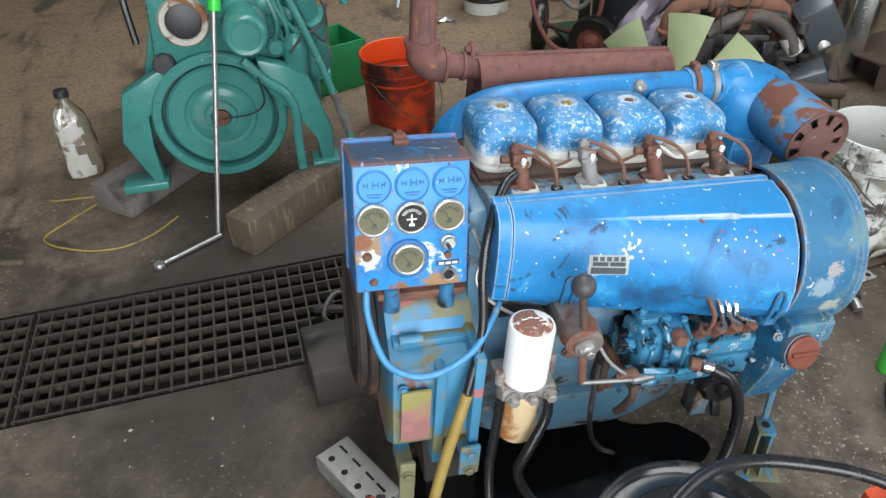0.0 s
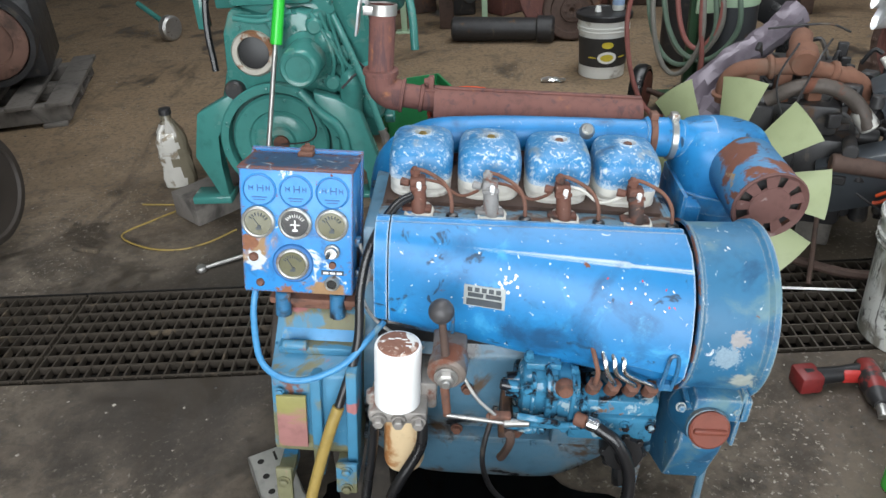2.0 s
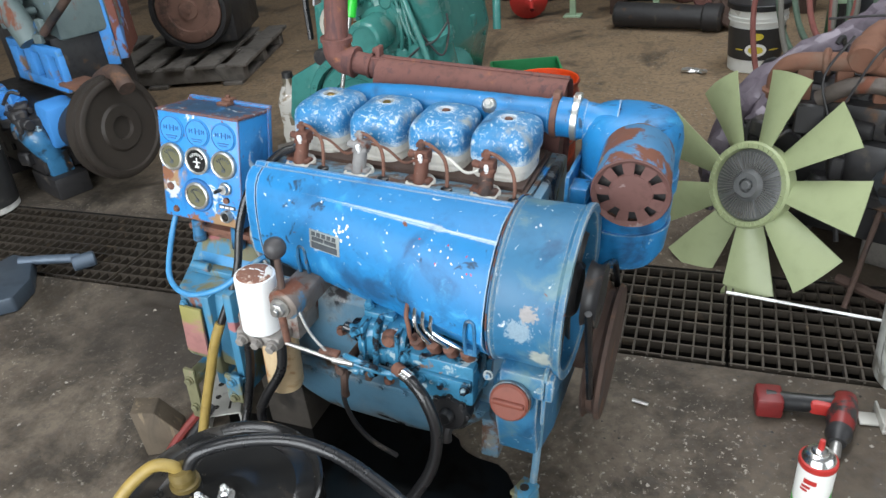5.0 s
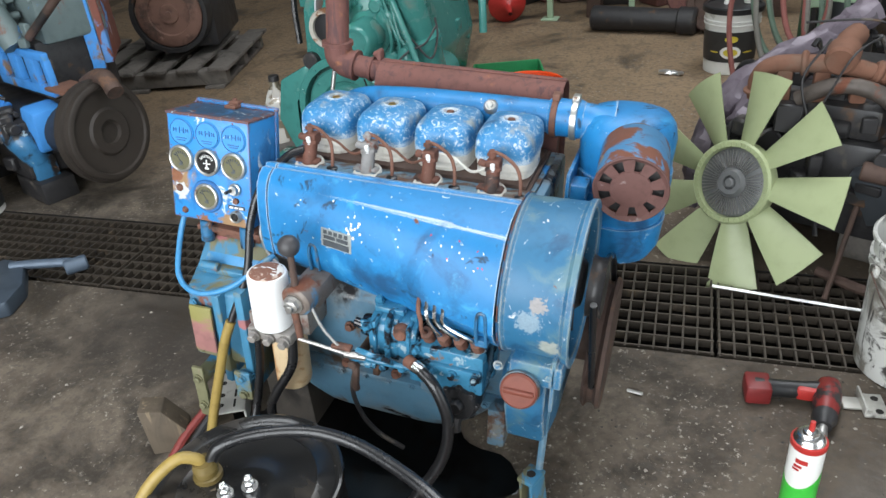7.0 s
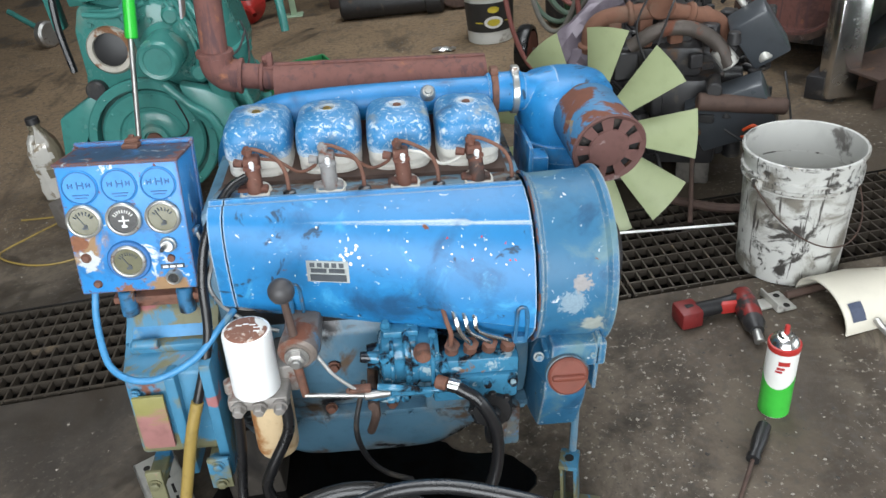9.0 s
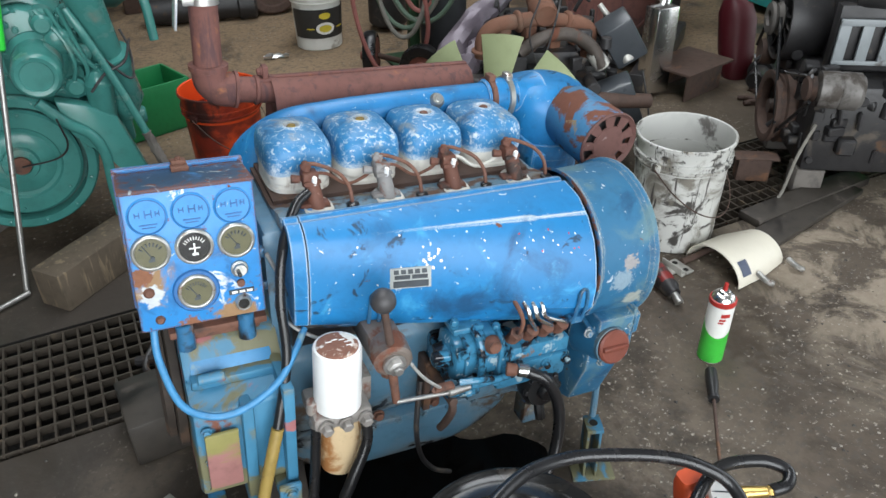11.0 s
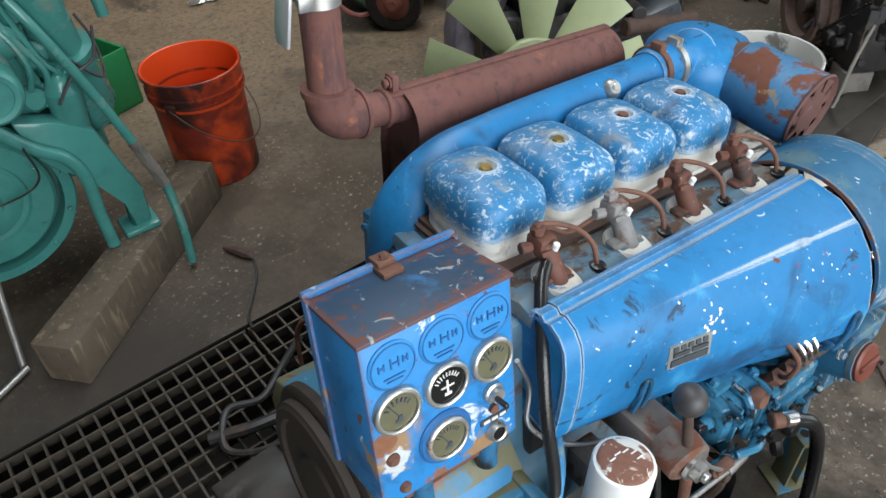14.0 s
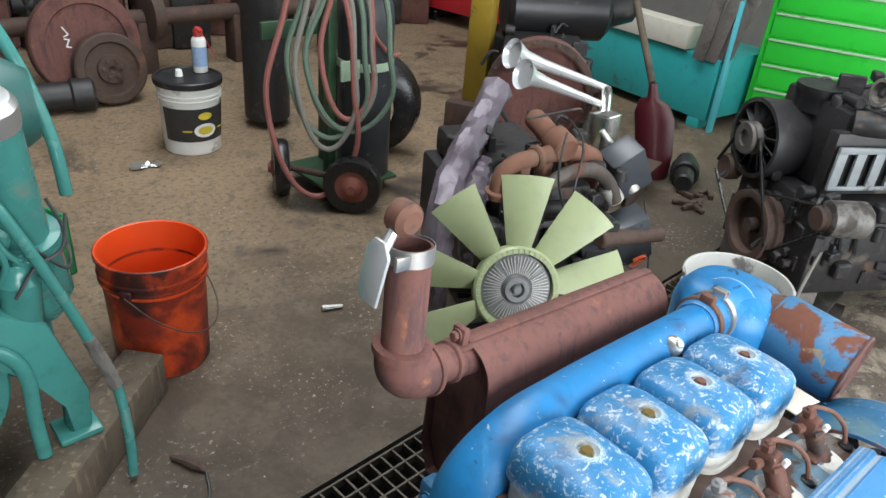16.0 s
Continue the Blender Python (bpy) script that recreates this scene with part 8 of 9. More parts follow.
    part("duct_panel", bm, surface("pale_grey_blue_sheet", (0.24, 0.265, 0.275), 0.5, vary=0.2, grain=16, layers=((DIRT, 6, 0.6, 0.72, 0.7, 0.3),)), g, "pale grey slotted duct panel")
    bm = BM()
    box(bm, 1.84, y + 0.03, 0.44, 2.64, y + 0.08, 0.66, 0.004)
    part("duct_back", bm, m_iron, g)
    bm = BM()
    tube(bm, [(1.90, 0.50, 0.69), (2.0, 0.44, 0.70), (2.2, 0.43, 0.70), (2.6, 0.44, 0.71)], 0.042, 16, 6)
    part("intake_pipe", bm, m_iron, g)
    bm = BM()
    tube(bm, [(1.95, 0.47, 0.80), (2.05, 0.46, 0.795), (2.3, 0.46, 0.79), (2.6, 0.47, 0.79)], 0.030, 16, 5)
    for x in (2.03, 2.17, 2.31, 2.45):
        tube(bm, [(x, 0.46, 0.79), (x + 0.02, 0.42, 0.775), (x + 0.03, 0.44, 0.735), (x + 0.03, 0.55, 0.72)], 0.022, 10, 4)
    turned(bm, (1.96, 0.47, 0.80), (1.93, 0.472, 0.802), [(0, 0.034), (0.3, 0.046), (1, 0.046), (1, 0.034), (0.2, 0.03)], 24, 0, False)
    part("exhaust_manifold", bm, surface("dirty_bare_manifold", (0.30, 0.28, 0.25), 0.5, 0.3, vary=0.35, grain=30, layers=((DIRT, 8, 0.50, 0.64, 0.7, 0.4), (RUST, 13, 0.60, 0.68, 0.8, 0.3))), g, "dirty bare metal exhaust manifold")
    bm = BM()
    turned(bm, (2.22, 0.365, 0.33), (2.22, 0.325, 0.33), [(0, 0.085), (0.5, 0.085), (1, 0.075), (1, 0.058), (0.3, 0.055), (0.25, 0.001)], 32)
    part("side_port", bm, m_iron, g, "round black port in the block's side")
    for x, y2 in ((1.85, 0.42), (1.85, 0.80), (2.6, 0.42), (2.6, 0.8)):
        bm = BM()
        box(bm, x - 0.05, y2 - 0.05, 0.0, x + 0.05, y2 + 0.05, 0.10, 0.006)
        part("support_block", bm, m_greywood, g)
    bm = BM()
    box(bm, 1.62, 0.46, 0.0, 1.74, 0.52, 0.10, 0.004)
    box(bm, 1.60, 0.44, 0.095, 1.76, 0.50, 0.105, 0.003)
    part("front_foot", bm, m_darkrust, g)
    bm = BM()
    tube(bm, [(1.80, 0.32, 0.30), (1.76, 0.30, 0.18), (1.74, 0.29, 0.06), (1.72, 0.285, 0.006)], 0.006, 6)
    part("loose_wire", bm, m_hosegrey, g)
    t = thing("plank", "oil-blackened plank lying beside the grating", "plank", pose(1.70, 0.365, 0, 0, 0, 6))
    bm = BM()
    box(bm, -0.30, -0.045, 0.0, 0.30, 0.045, 0.03, 0.003)
    part("board", bm, m_oiledwood, t)
    t = thing("plank", "dark oily plank lying on the concrete", "plank", pose(1.62, 0.285, 0, 0, 0, 14))
    bm = BM()
    box(bm, -0.28, -0.05, 0.0, 0.30, 0.05, 0.022, 0.003)
    part("board", bm, m_oiledwood, t)
    # scrap on the floor beside the engine
    rnd = random.Random(44)
    for k in range(9):
        s = thing("scrap_part", "small greasy metal engine part on the floor", "scrap part", pose(rnd.uniform(1.75, 2.30), rnd.uniform(-0.22, 0.08), 0, 0, 0, rnd.uniform(0, 180)), "scrap parts")
        bm = BM()
        r = rnd.uniform(0.03, 0.06)
        if k % 3 == 0:
            turned(bm, (0, 0, 0), (0, 0, 0.02), [(0, r), (0.8, r), (1, r * 0.85), (0.9, r * 0.4), (0.2, r * 0.38)], 20, 0, False)
        elif k % 3 == 1:
            box(bm, -r, -r * 0.5, 0, r, r * 0.5, r * 0.7, 0.006)
            rod(bm, (-r, 0, r * 0.4), (-r * 1.8, 0, r * 0.4), r * 0.3, None, 10)
        else:
            tube(bm, [(-r, 0, 0.012), (0, r * 0.7, 0.014), (r, 0, 0.012), (r * 1.6, -r, 0.012)], 0.012, 8)
        part("body", bm, m_alu if k % 2 else m_darkrust, s)


build_black_engine()

# ---------------------------------------------------------------- back of the shed


def build_gas_cart():
    g = thing("gas_trolley", "gas bottle trolley hung with coiled red and green hoses", "trolley", pose(0, 0, 0))
    for i, (x, y, h, lab) in enumerate(((1.055, 2.13, 0.92, "tall black gas bottle"), (1.08, 3.0, 0.9, "dull dark gas bottle"))):
        bm = BM()
        turned(bm, (x, y, 0.03), (x, y, h), [(0, 0.10), (0.02, 0.115), (0.80, 0.115), (0.86, 0.108), (0.91, 0.085), (0.95, 0.05), (0.96, 0.035), (1, 0.035)], 36)
        part("gas_bottle", bm, m_cylinder if i == 0 else m_iron, g, lab)
    bm = BM()
    turned(bm, (1.055, 2.13, 0.90), (1.055, 2.13, 1.0), [(0, 0.022), (0.5, 0.022), (0.6, 0.04), (1, 0.03)], 16)
    part("valve", bm, m_brass, g)
    bm = BM()
    for x, y in ((0.90, 2.16), (0.98, 2.32)):
        box(bm, x - 0.02, y - 0.02, 0.06, x + 0.02, y + 0.02, 1.2, 0.004)
    box(bm, 0.80, 2.0, 0.06, 1.15, 2.36, 0.075, 0.004)
    box(bm, 0.72, 2.38, 0.62, 1.0, 2.40, 0.69, 0.004)
    part("frame", bm, surface("dark_green_paint", (0.03, 0.075, 0.035), 0.5, vary=0.3, grain=16), g, "dark green trolley frame")
    bm = BM()
    turned(bm, (1.055, 2.13, 0.545), (1.055, 2.13, 0.58), [(0, 0.117), (0.05, 0.119), (0.95, 0.119), (1, 0.117)], 36)
    box(bm, 0.875, 2.04, 0.52, 0.965, 2.055, 0.60, 0.004)
    part("strap", bm, m_mint, g, "pale green bottle strap")
    for a, b in ((Vector((0.885, 1.955, 0.122)), Vector((0.835, 1.905, 0.122))), (Vector((0.735, 2.22, 0.122)), Vector((0.675, 2.25, 0.122)))):
        bm = BM()
        turned(bm, a, b, [(0, 0.10), (0.05, 0.115), (0.3, 0.122), (0.7, 0.122), (0.95, 0.115), (1, 0.10), (0.9, 0.07)], 36, 0, False)
        w = part("wheel", bm, m_rubber, g, "black rubber trolley wheel")
        bm = BM()
        turned(bm, a, b, [(0, 0.09), (0.75, 0.08), (0.8, 0.045), (1.0, 0.04), (1.15, 0.022), (1.3, 0.02)], 28)
        part("rim", bm, surface("faded_red_rim", (0.22, 0.07, 0.05), 0.6, vary=0.3, grain=20), w)
    bm = BM()
    rod(bm, (0.885, 1.955, 0.122), (0.735, 2.22, 0.122), 0.014, None, 10)
    part("axle", bm, m_darkrust, g)
    # hoses hung from a hook
    hook = Vector((0.86, 2.05, 0.98))
    for k, (w, low, mat, off, nm) in enumerate(((0.23, 0.05, m_hosered, -0.10, "red"), (0.20, 0.30, m_hosegreen, -0.04, "green"), (0.15, 0.26, m_hosegrey, -0.06, "grey"), (0.17, 0.34, m_hosegrey, 0.0, "grey"), (0.13, 0.38, m_hosered, 0.02, "red"), (0.22, 0.33, m_hosegreen, 0.03, "green"))):
        bm = BM()
        c = hook + Vector((off, -0.03 - 0.012 * k, 0.0))
        d = Vector((0.78, -0.45, 0)).normalized()
        pts = []
        for q in range(13):
            t = 2 * math.pi * q / 12
            zz = (c.z + low) / 2 + (c.z - low) / 2 * math.cos(t)
            ww = w * (0.75 if math.cos(t) > 0 else 1.0) * (0.35 if abs(math.cos(t)) > 0.98 and math.cos(t) > 0 else 1)
            pts.append(c + d * (ww * math.sin(t) * 0.8) + Vector((0, 0.004 * q, zz - c.z)))
        tube(bm, pts, 0.0115, 8, 6)
        part("hose", bm, mat, g, "coiled dull %s hose" % nm)
    bm = BM()
    tube(bm, [(1.06, 2.05, 0.97), (0.97, 1.99, 0.86), (0.98, 1.98, 0.72), (1.08, 2.0, 0.62), (1.16, 2.04, 0.60)], 0.0085, 8)
    part("lead_hose", bm, m_hosered, g)
    t = thing("tyre", "worn black tyre leaning behind the gas bottles", "tyre", pose(1.33, 2.45, 0.25, 0, 0, 35))
    bm = BM()
    turned(bm, (-0.09, 0, 0), (0.09, 0, 0), [(0, 0.15), (0.05, 0.21), (0.25, 0.245), (0.75, 0.245), (0.95, 0.21), (1, 0.15), (0.9, 0.14), (0.1, 0.14)], 40, 0, False)
    part("tyre", bm, m_rubber, t)


build_gas_cart()


def build_back():
    # second engine with the round rusty housing and horns
    g = thing("diesel_engine", "dark engine with a rusty round housing and black air filter", "engine", pose(0, 0, 0))
    d = Vector((-0.75, -0.66, 0)).normalized()
    c = Vector((1.80, 1.80, 0.40))
    bm = BM()
    turned(bm, c - d * 0.12, c, [(0, 0.24), (0.6, 0.25), (1, 0.25), (1, 0.215), (0.7, 0.21), (0.65, 0.001)], 44)
    part("flywheel_housing", bm, m_rust, g, "rusty brown round housing")
    bm = BM()
    turned(bm, c - d * 0.01, c + d * 0.01, [(0, 0.222), (0.3, 0.252), (1, 0.252), (1, 0.224)], 44, 0, False)
    for k in range(14):
        a = 2 * math.pi * k / 14
        u, v, w = basis(d)
        bolt(bm, c + d * 0.01 + (u * math.cos(a) + v * math.sin(a)) * 0.238, d, 0.010, 0.012)
    part("flange", bm, m_darkrust, g)
    bm = BM()
    Q = Matrix.Translation(c) @ Matrix.Rotation(math.atan2(d.y, d.x), 4, "Z")
    box(bm, -0.75, -0.20, -0.30, -0.10, 0.20, 0.12, 0.02)
    engine_clutter(bm, 24, (-0.7, -0.24, -0.3), (-0.1, 0.24, 0.15), 40)
    box(bm, -0.7, -0.3, -0.40, 0.25, -0.18, -0.30, 0.01)
    box(bm, -0.7, 0.18, -0.40, 0.25, 0.3, -0.30, 0.01)
    part("engine_block", moved(bm, Q), m_iron, g, "dark greasy engine block")
    bm = BM()
    rod(bm, (2.25, 2.50, 0.62), (2.72, 2.18, 0.62), 0.16, 0.16, 30)
    rod(bm, (2.72, 2.18, 0.62), (2.86, 2.10, 0.64), 0.09, 0.07, 20)
    box(bm, 2.2, 2.3, 0.0, 2.7, 2.55, 0.47, 0.02)
    part("air_filter", bm, m_black, g, "glossy black air filter drum")
    h = thing("air_horn", "pair of chrome trumpet air horns", "horn", pose(0, 0, 0))
    for p, q in (((1.47, 1.70, 0.655), (1.99, 1.56, 0.47)), ((1.44, 1.60, 0.60), (1.86, 1.50, 0.44))):
        p, q = Vector(p), Vector(q)
        bm = BM()
        turned(bm, p, q, [(0, 0.062), (0.03, 0.055), (0.12, 0.034), (0.3, 0.024), (1, 0.014)], 24, 0, False)
        turned(bm, p.lerp(q, 0.04), p.lerp(q, 0.05), [(0, 0.05), (1, 0.05)], 24)
        part("trumpet", bm, surface("pale_chrome", (0.72, 0.73, 0.74), 0.3, 0.6, vary=0.08), h)
    bm = BM()
    tube(bm, [(2.02, 1.62, 0.42), (1.96, 1.55, 0.46), (1.87, 1.48, 0.40), (1.84, 1.44, 0.30)], 0.03, 12, 5)
    box(bm, 1.78, 1.40, 0.02, 1.90, 1.50, 0.42, 0.01)
    part("manifold", bm, m_chrome, h)
    s = thing("steel_post", "mustard yellow square steel post on a dark foot", "post", pose(0, 0, 0))
    bm = BM()
    box(bm, -0.06, -0.06, 0.16, 0.06, 0.06, 2.6, 0.008, 2, pose(2.02, 2.42, 0, 0, 0, 30))
    part("post", bm, m_mustard, s)
    bm = BM()
    box(bm, -0.13, -0.13, 0.0, 0.13, 0.13, 0.16, 0.01, 2, pose(2.02, 2.42, 0, 0, 0, 30))
    part("foot", bm, m_darkrust, s)
    s = thing("shovel", "maroon scoop shovel with a wooden handle leaning upright", "shovel", pose(0, 0, 0))
    bm = BM()
    rod(bm, (2.45, 1.83, 0.80), (2.37, 1.58, 0.44), 0.017, 0.017, 10)
    part("handle", bm, m_wood, s)
    bm = BM()
    rings = []
    for z, w, dd in ((0.44, 0.02, 0.016), (0.37, 0.03, 0.02), (0.345, 0.075, 0.03), (0.28, 0.10, 0.035), (0.12, 0.095, 0.035), (0.02, 0.075, 0.03), (0.0, 0.06, 0.02)):
        o = Vector((2.36 - 0.10 * (0.44 - z), 1.57 - 0.30 * (0.44 - z), z))
        e = Vector((0.35, -0.94, 0))
        f = Vector((-0.94, -0.35, 0))
        ring = []
        for k in range(16):
            a = 2 * math.pi * k / 16
            ring.append(o + e * w * math.cos(a) + f * (dd * math.sin(a) - 0.05 * (math.cos(a) ** 2) * min(1, w / 0.08)))
        rings.append(ring)
    ring_loft(bm, rings)
    part("blade", bm, m_maroon, s, "maroon painted scoop")
    # turquoise cabinet and cream top
    s = thing("steel_cabinet", "turquoise steel box with a cream board on top", "cabinet", pose(3.22, 2.10, 0, 0, 0, -4))
    bm = BM()
    box(bm, 0.0, -0.42, 0.06, 0.55, 0.60, 0.42, 0.008)
    for y in (-0.38, 0.5):
        box(bm, 0.0, y, 0.0, 0.10, y + 0.08, 0.06, 0.004)
    part("body", bm, m_turq, s)
    bm = BM()
    box(bm, -0.03, -0.20, 0.425, 0.10, 0.62, 0.56, 0.008)
    part("board", bm, m_cream, s)
    bm = BM()
    box(bm, 0.0, -0.46, 0.0, 0.05, -0.44, 0.75, 0.004)
    part("edge_post", bm, surface("light_cyan_paint", (0.10, 0.50, 0.58), 0.4, vary=0.15), s)
    for k in range(3):
        t = thing("plank", "dark weathered board leaning in the corner", "plank", pose(3.16 + 0.03 * k, 1.80 - 0.06 * k, 0.40, 0, 0, 10))
        bm = BM()
        box(bm, -0.015, -0.035, 0.0, 0.015, 0.035, 0.9, 0.004, 2, Matrix.Rotation(radians(6 + 3 * k), 4, "X"))
        part("board", bm, m_greywood, t)
    # green tool chest
    s = thing("tool_chest", "bright green steel tool chest with six drawers", "tool chest", pose(3.50, 1.62, 0, 0, 0, -68))
    W = 1.1
    bm = BM()
    box(bm, 0.0, 0.0, 0.08, W, 0.5, 1.0, 0.008)
    part("body", bm, m_greenbox, s)
    for k in range(6):
        z = 0.12 + 0.145 * k
        bm = BM()
        box(bm, 0.03, -0.018, z, W - 0.03, 0.0, z + 0.132, 0.004)
        dr = part("drawer", bm, m_greenbox, s)
        bm = BM()
        box(bm, 0.03, -0.034, z + 0.117, W - 0.03, -0.018, z + 0.130, 0.004)
        part("handle", bm, m_mint, dr)
    bm = BM()
    for x in (0.05, W - 0.05):
        rod(bm, (x - 0.02, 0.1, 0.04), (x + 0.02, 0.1, 0.04), 0.04, None, 14)
        rod(bm, (x - 0.02, 0.4, 0.04), (x + 0.02, 0.4, 0.04), 0.04, None, 14)
    part("castor", bm, m_rubber, s)
    # red cabinet
    s = thing("tool_cabinet", "low red steel cabinet on black castors", "cabinet", pose(3.55, 3.75, 0, 0, 0, 10))
    bm = BM()
    box(bm, 0.0, 0.0, 0.12, 0.6, 1.7, 0.75, 0.01)
    part("body", bm, m_redpaint, s)
    for k in range(3):
        bm = BM()
        rod(bm, (0.06, 0.12 + 0.62 * k, 0.06), (0.10, 0.12 + 0.62 * k, 0.06), 0.06, None, 16)
        part("castor", bm, m_rubber, s)
    # rusty pulleys leaning at the back
    s = thing("flywheel", "large rust-brown flywheel leaning at the back with chalk marks", "flywheel", pose(0.47, 3.80, 0.285, -8, 0, 0))
    bm = BM()
    turned(bm, (0, 0.03, 0), (0, -0.05, 0), [(0, 0.26), (0.1, 0.28), (0.85, 0.28), (1, 0.27), (1, 0.21), (0.85, 0.205), (0.85, 0.001)], 48)
    part("disc", bm, m_rust, s)
    bm = BM()
    for p, q in (((-0.11, 0.10), (-0.085, 0.06)), ((-0.085, 0.06), (-0.11, 0.05)), ((-0.11, 0.04), (-0.085, 0.035)), ((-0.085, 0.035), (-0.105, 0.0)), ((-0.105, 0.0), (-0.08, -0.005))):
        rod(bm, (p[0], -0.042, p[1]), (q[0], -0.042, q[1]), 0.004, None, 5)
    part("chalk_mark", bm, m_white, s)
    s = thing("flywheel", "smaller dark rusted pulley leaning on the flywheel", "flywheel", pose(0.53, 3.66, 0.185, -10, 0, 0))
    bm = BM()
    turned(bm, (0, 0.04, 0), (0, -0.05, 0), [(0, 0.17), (0.2, 0.185), (0.9, 0.185), (1, 0.175), (1, 0.14), (0.8, 0.13), (0.8, 0.075), (1.0, 0.07), (1.0, 0.02), (0.7, 0.001)], 44)
    for k in range(6):
        a = 2 * math.pi * k / 6
        bolt(bm, (0.045 * math.cos(a), -0.05, 0.045 * math.sin(a)), (0, -1, 0), 0.012, 0.012)
    part("pulley", bm, m_darkrust, s)
    s = thing("axle", "dark rusted axle tube lying along the back", "axle", pose(0, 0, 0))
    bm = BM()
    rod(bm, (-0.25, 3.70, 0.085), (0.42, 3.60, 0.085), 0.08, 0.07, 20)
    rod(bm, (0.30, 3.62, 0.085), (0.42, 3.60, 0.085), 0.085, 0.085, 20)
    part("tube", bm, m_iron, s)
    s = thing("axle", "long dark axle on stands along the back", "axle", pose(0, 0, 0))
    bm = BM()
    rod(bm, (-1.2, 4.10, 0.34), (2.6, 4.10, 0.30), 0.05, 0.05, 16)
    for x in (-0.9, -0.3, 0.9, 1.5, 2.2):
        turned(bm, (x, 4.05, 0.34), (x + 0.08, 4.05, 0.34), [(0, 0.10), (0.1, 0.14), (0.9, 0.14), (1, 0.1)], 24)
        box(bm, x - 0.05, 4.04, 0.0, x + 0.05, 4.18, 0.30, 0.008)
    part("shaft", bm, m_darkrust, s)
    rnd = random.Random(70)
    for k in range(20):
        x, y = -1.3 + 0.27 * k + rnd.uniform(-0.08, 0.08), 4.65 + rnd.uniform(-0.15, 0.3)
        s = thing("machine_part", "dark rusty machine part stacked along the back", "machine part", pose(x, y, 0, 0, 0, rnd.uniform(0, 90)), "stacked machine parts")
        bm = BM()
        h = rnd.uniform(0.45, 0.9)
        box(bm, -0.13, -0.12, 0.0, 0.13, 0.12, h * 0.55, 0.02)
        engine_clutter(bm, 100 + k, (-0.14, -0.14, 0.1), (0.14, 0.14, h), 16, 0, (0.06, 0.16))
        tagged(part("body", bm, (m_darkrust, m_iron, m_rust)[k % 3], s), kind="stuff")
    s = thing("stand", "pale green steel stand leg", "stand", pose(0, 0, 0))
    bm = BM()
    for x in (-0.03, -0.6):
        box(bm, x - 0.02, 3.98, 0.0, x + 0.02, 4.02, 0.95, 0.004)
        box(bm, x - 0.06, 3.95, 0.0, x + 0.06, 4.05, 0.012, 0.003)
    box(bm, -0.62, 3.98, 0.91, -0.01, 4.02, 0.95, 0.004)
    part("frame", bm, m_mint, s)
    # rusty box sections near the black engine
    s = thing("steel_channel", "rusty box section lying on the floor", "steel section", pose(2.0, 1.42, 0, 0, 0, 15))
    bm = BM()
    for y0, y1, z0, z1 in ((-0.10, -0.092, 0, 0.13), (0.092, 0.10, 0, 0.13), (-0.10, 0.10, 0.122, 0.13)):
        box(bm, -0.12, y0, z0, 0.16, y1, z1, 0.002)
    box(bm, -0.15, -0.13, 0.13, 0.2, 0.13, 0.142, 0.002)
    part("channel", bm, m_darkrust, s)
    s = thing("gear_shaft", "dark gear shaft lying on the floor", "gear shaft", pose(2.38, 1.30, 0, 0, 0, 30))
    bm = BM()
    rod(bm, (-0.12, 0, 0.06), (0.16, 0, 0.07), 0.045, 0.05, 16)
    turned(bm, (-0.02, 0, 0.065), (0.06, 0, 0.067), [(0, 0.06), (0.1, 0.07), (0.9, 0.07), (1, 0.06)], 18)
    part("shaft", bm, m_iron, s)
    for k in range(8):
        s = thing("scrap_part", "small greasy scrap part on the floor", "scrap part", pose(2.28 + 0.05 * rnd.uniform(-2, 2), 1.16 + 0.03 * rnd.uniform(-2, 2), 0, 0, 0, 40 * k), "scrap parts")
        bm = BM()
        box(bm, -0.03, -0.012, 0, 0.03, 0.012, 0.025, 0.004)
        rod(bm, (0.02, 0, 0.014), (0.055, 0.01, 0.012), 0.011, None, 8)
        part("body", bm, m_darkrust, s)


build_back()

# ---------------------------------------------------------------- left: blue engine and pallet


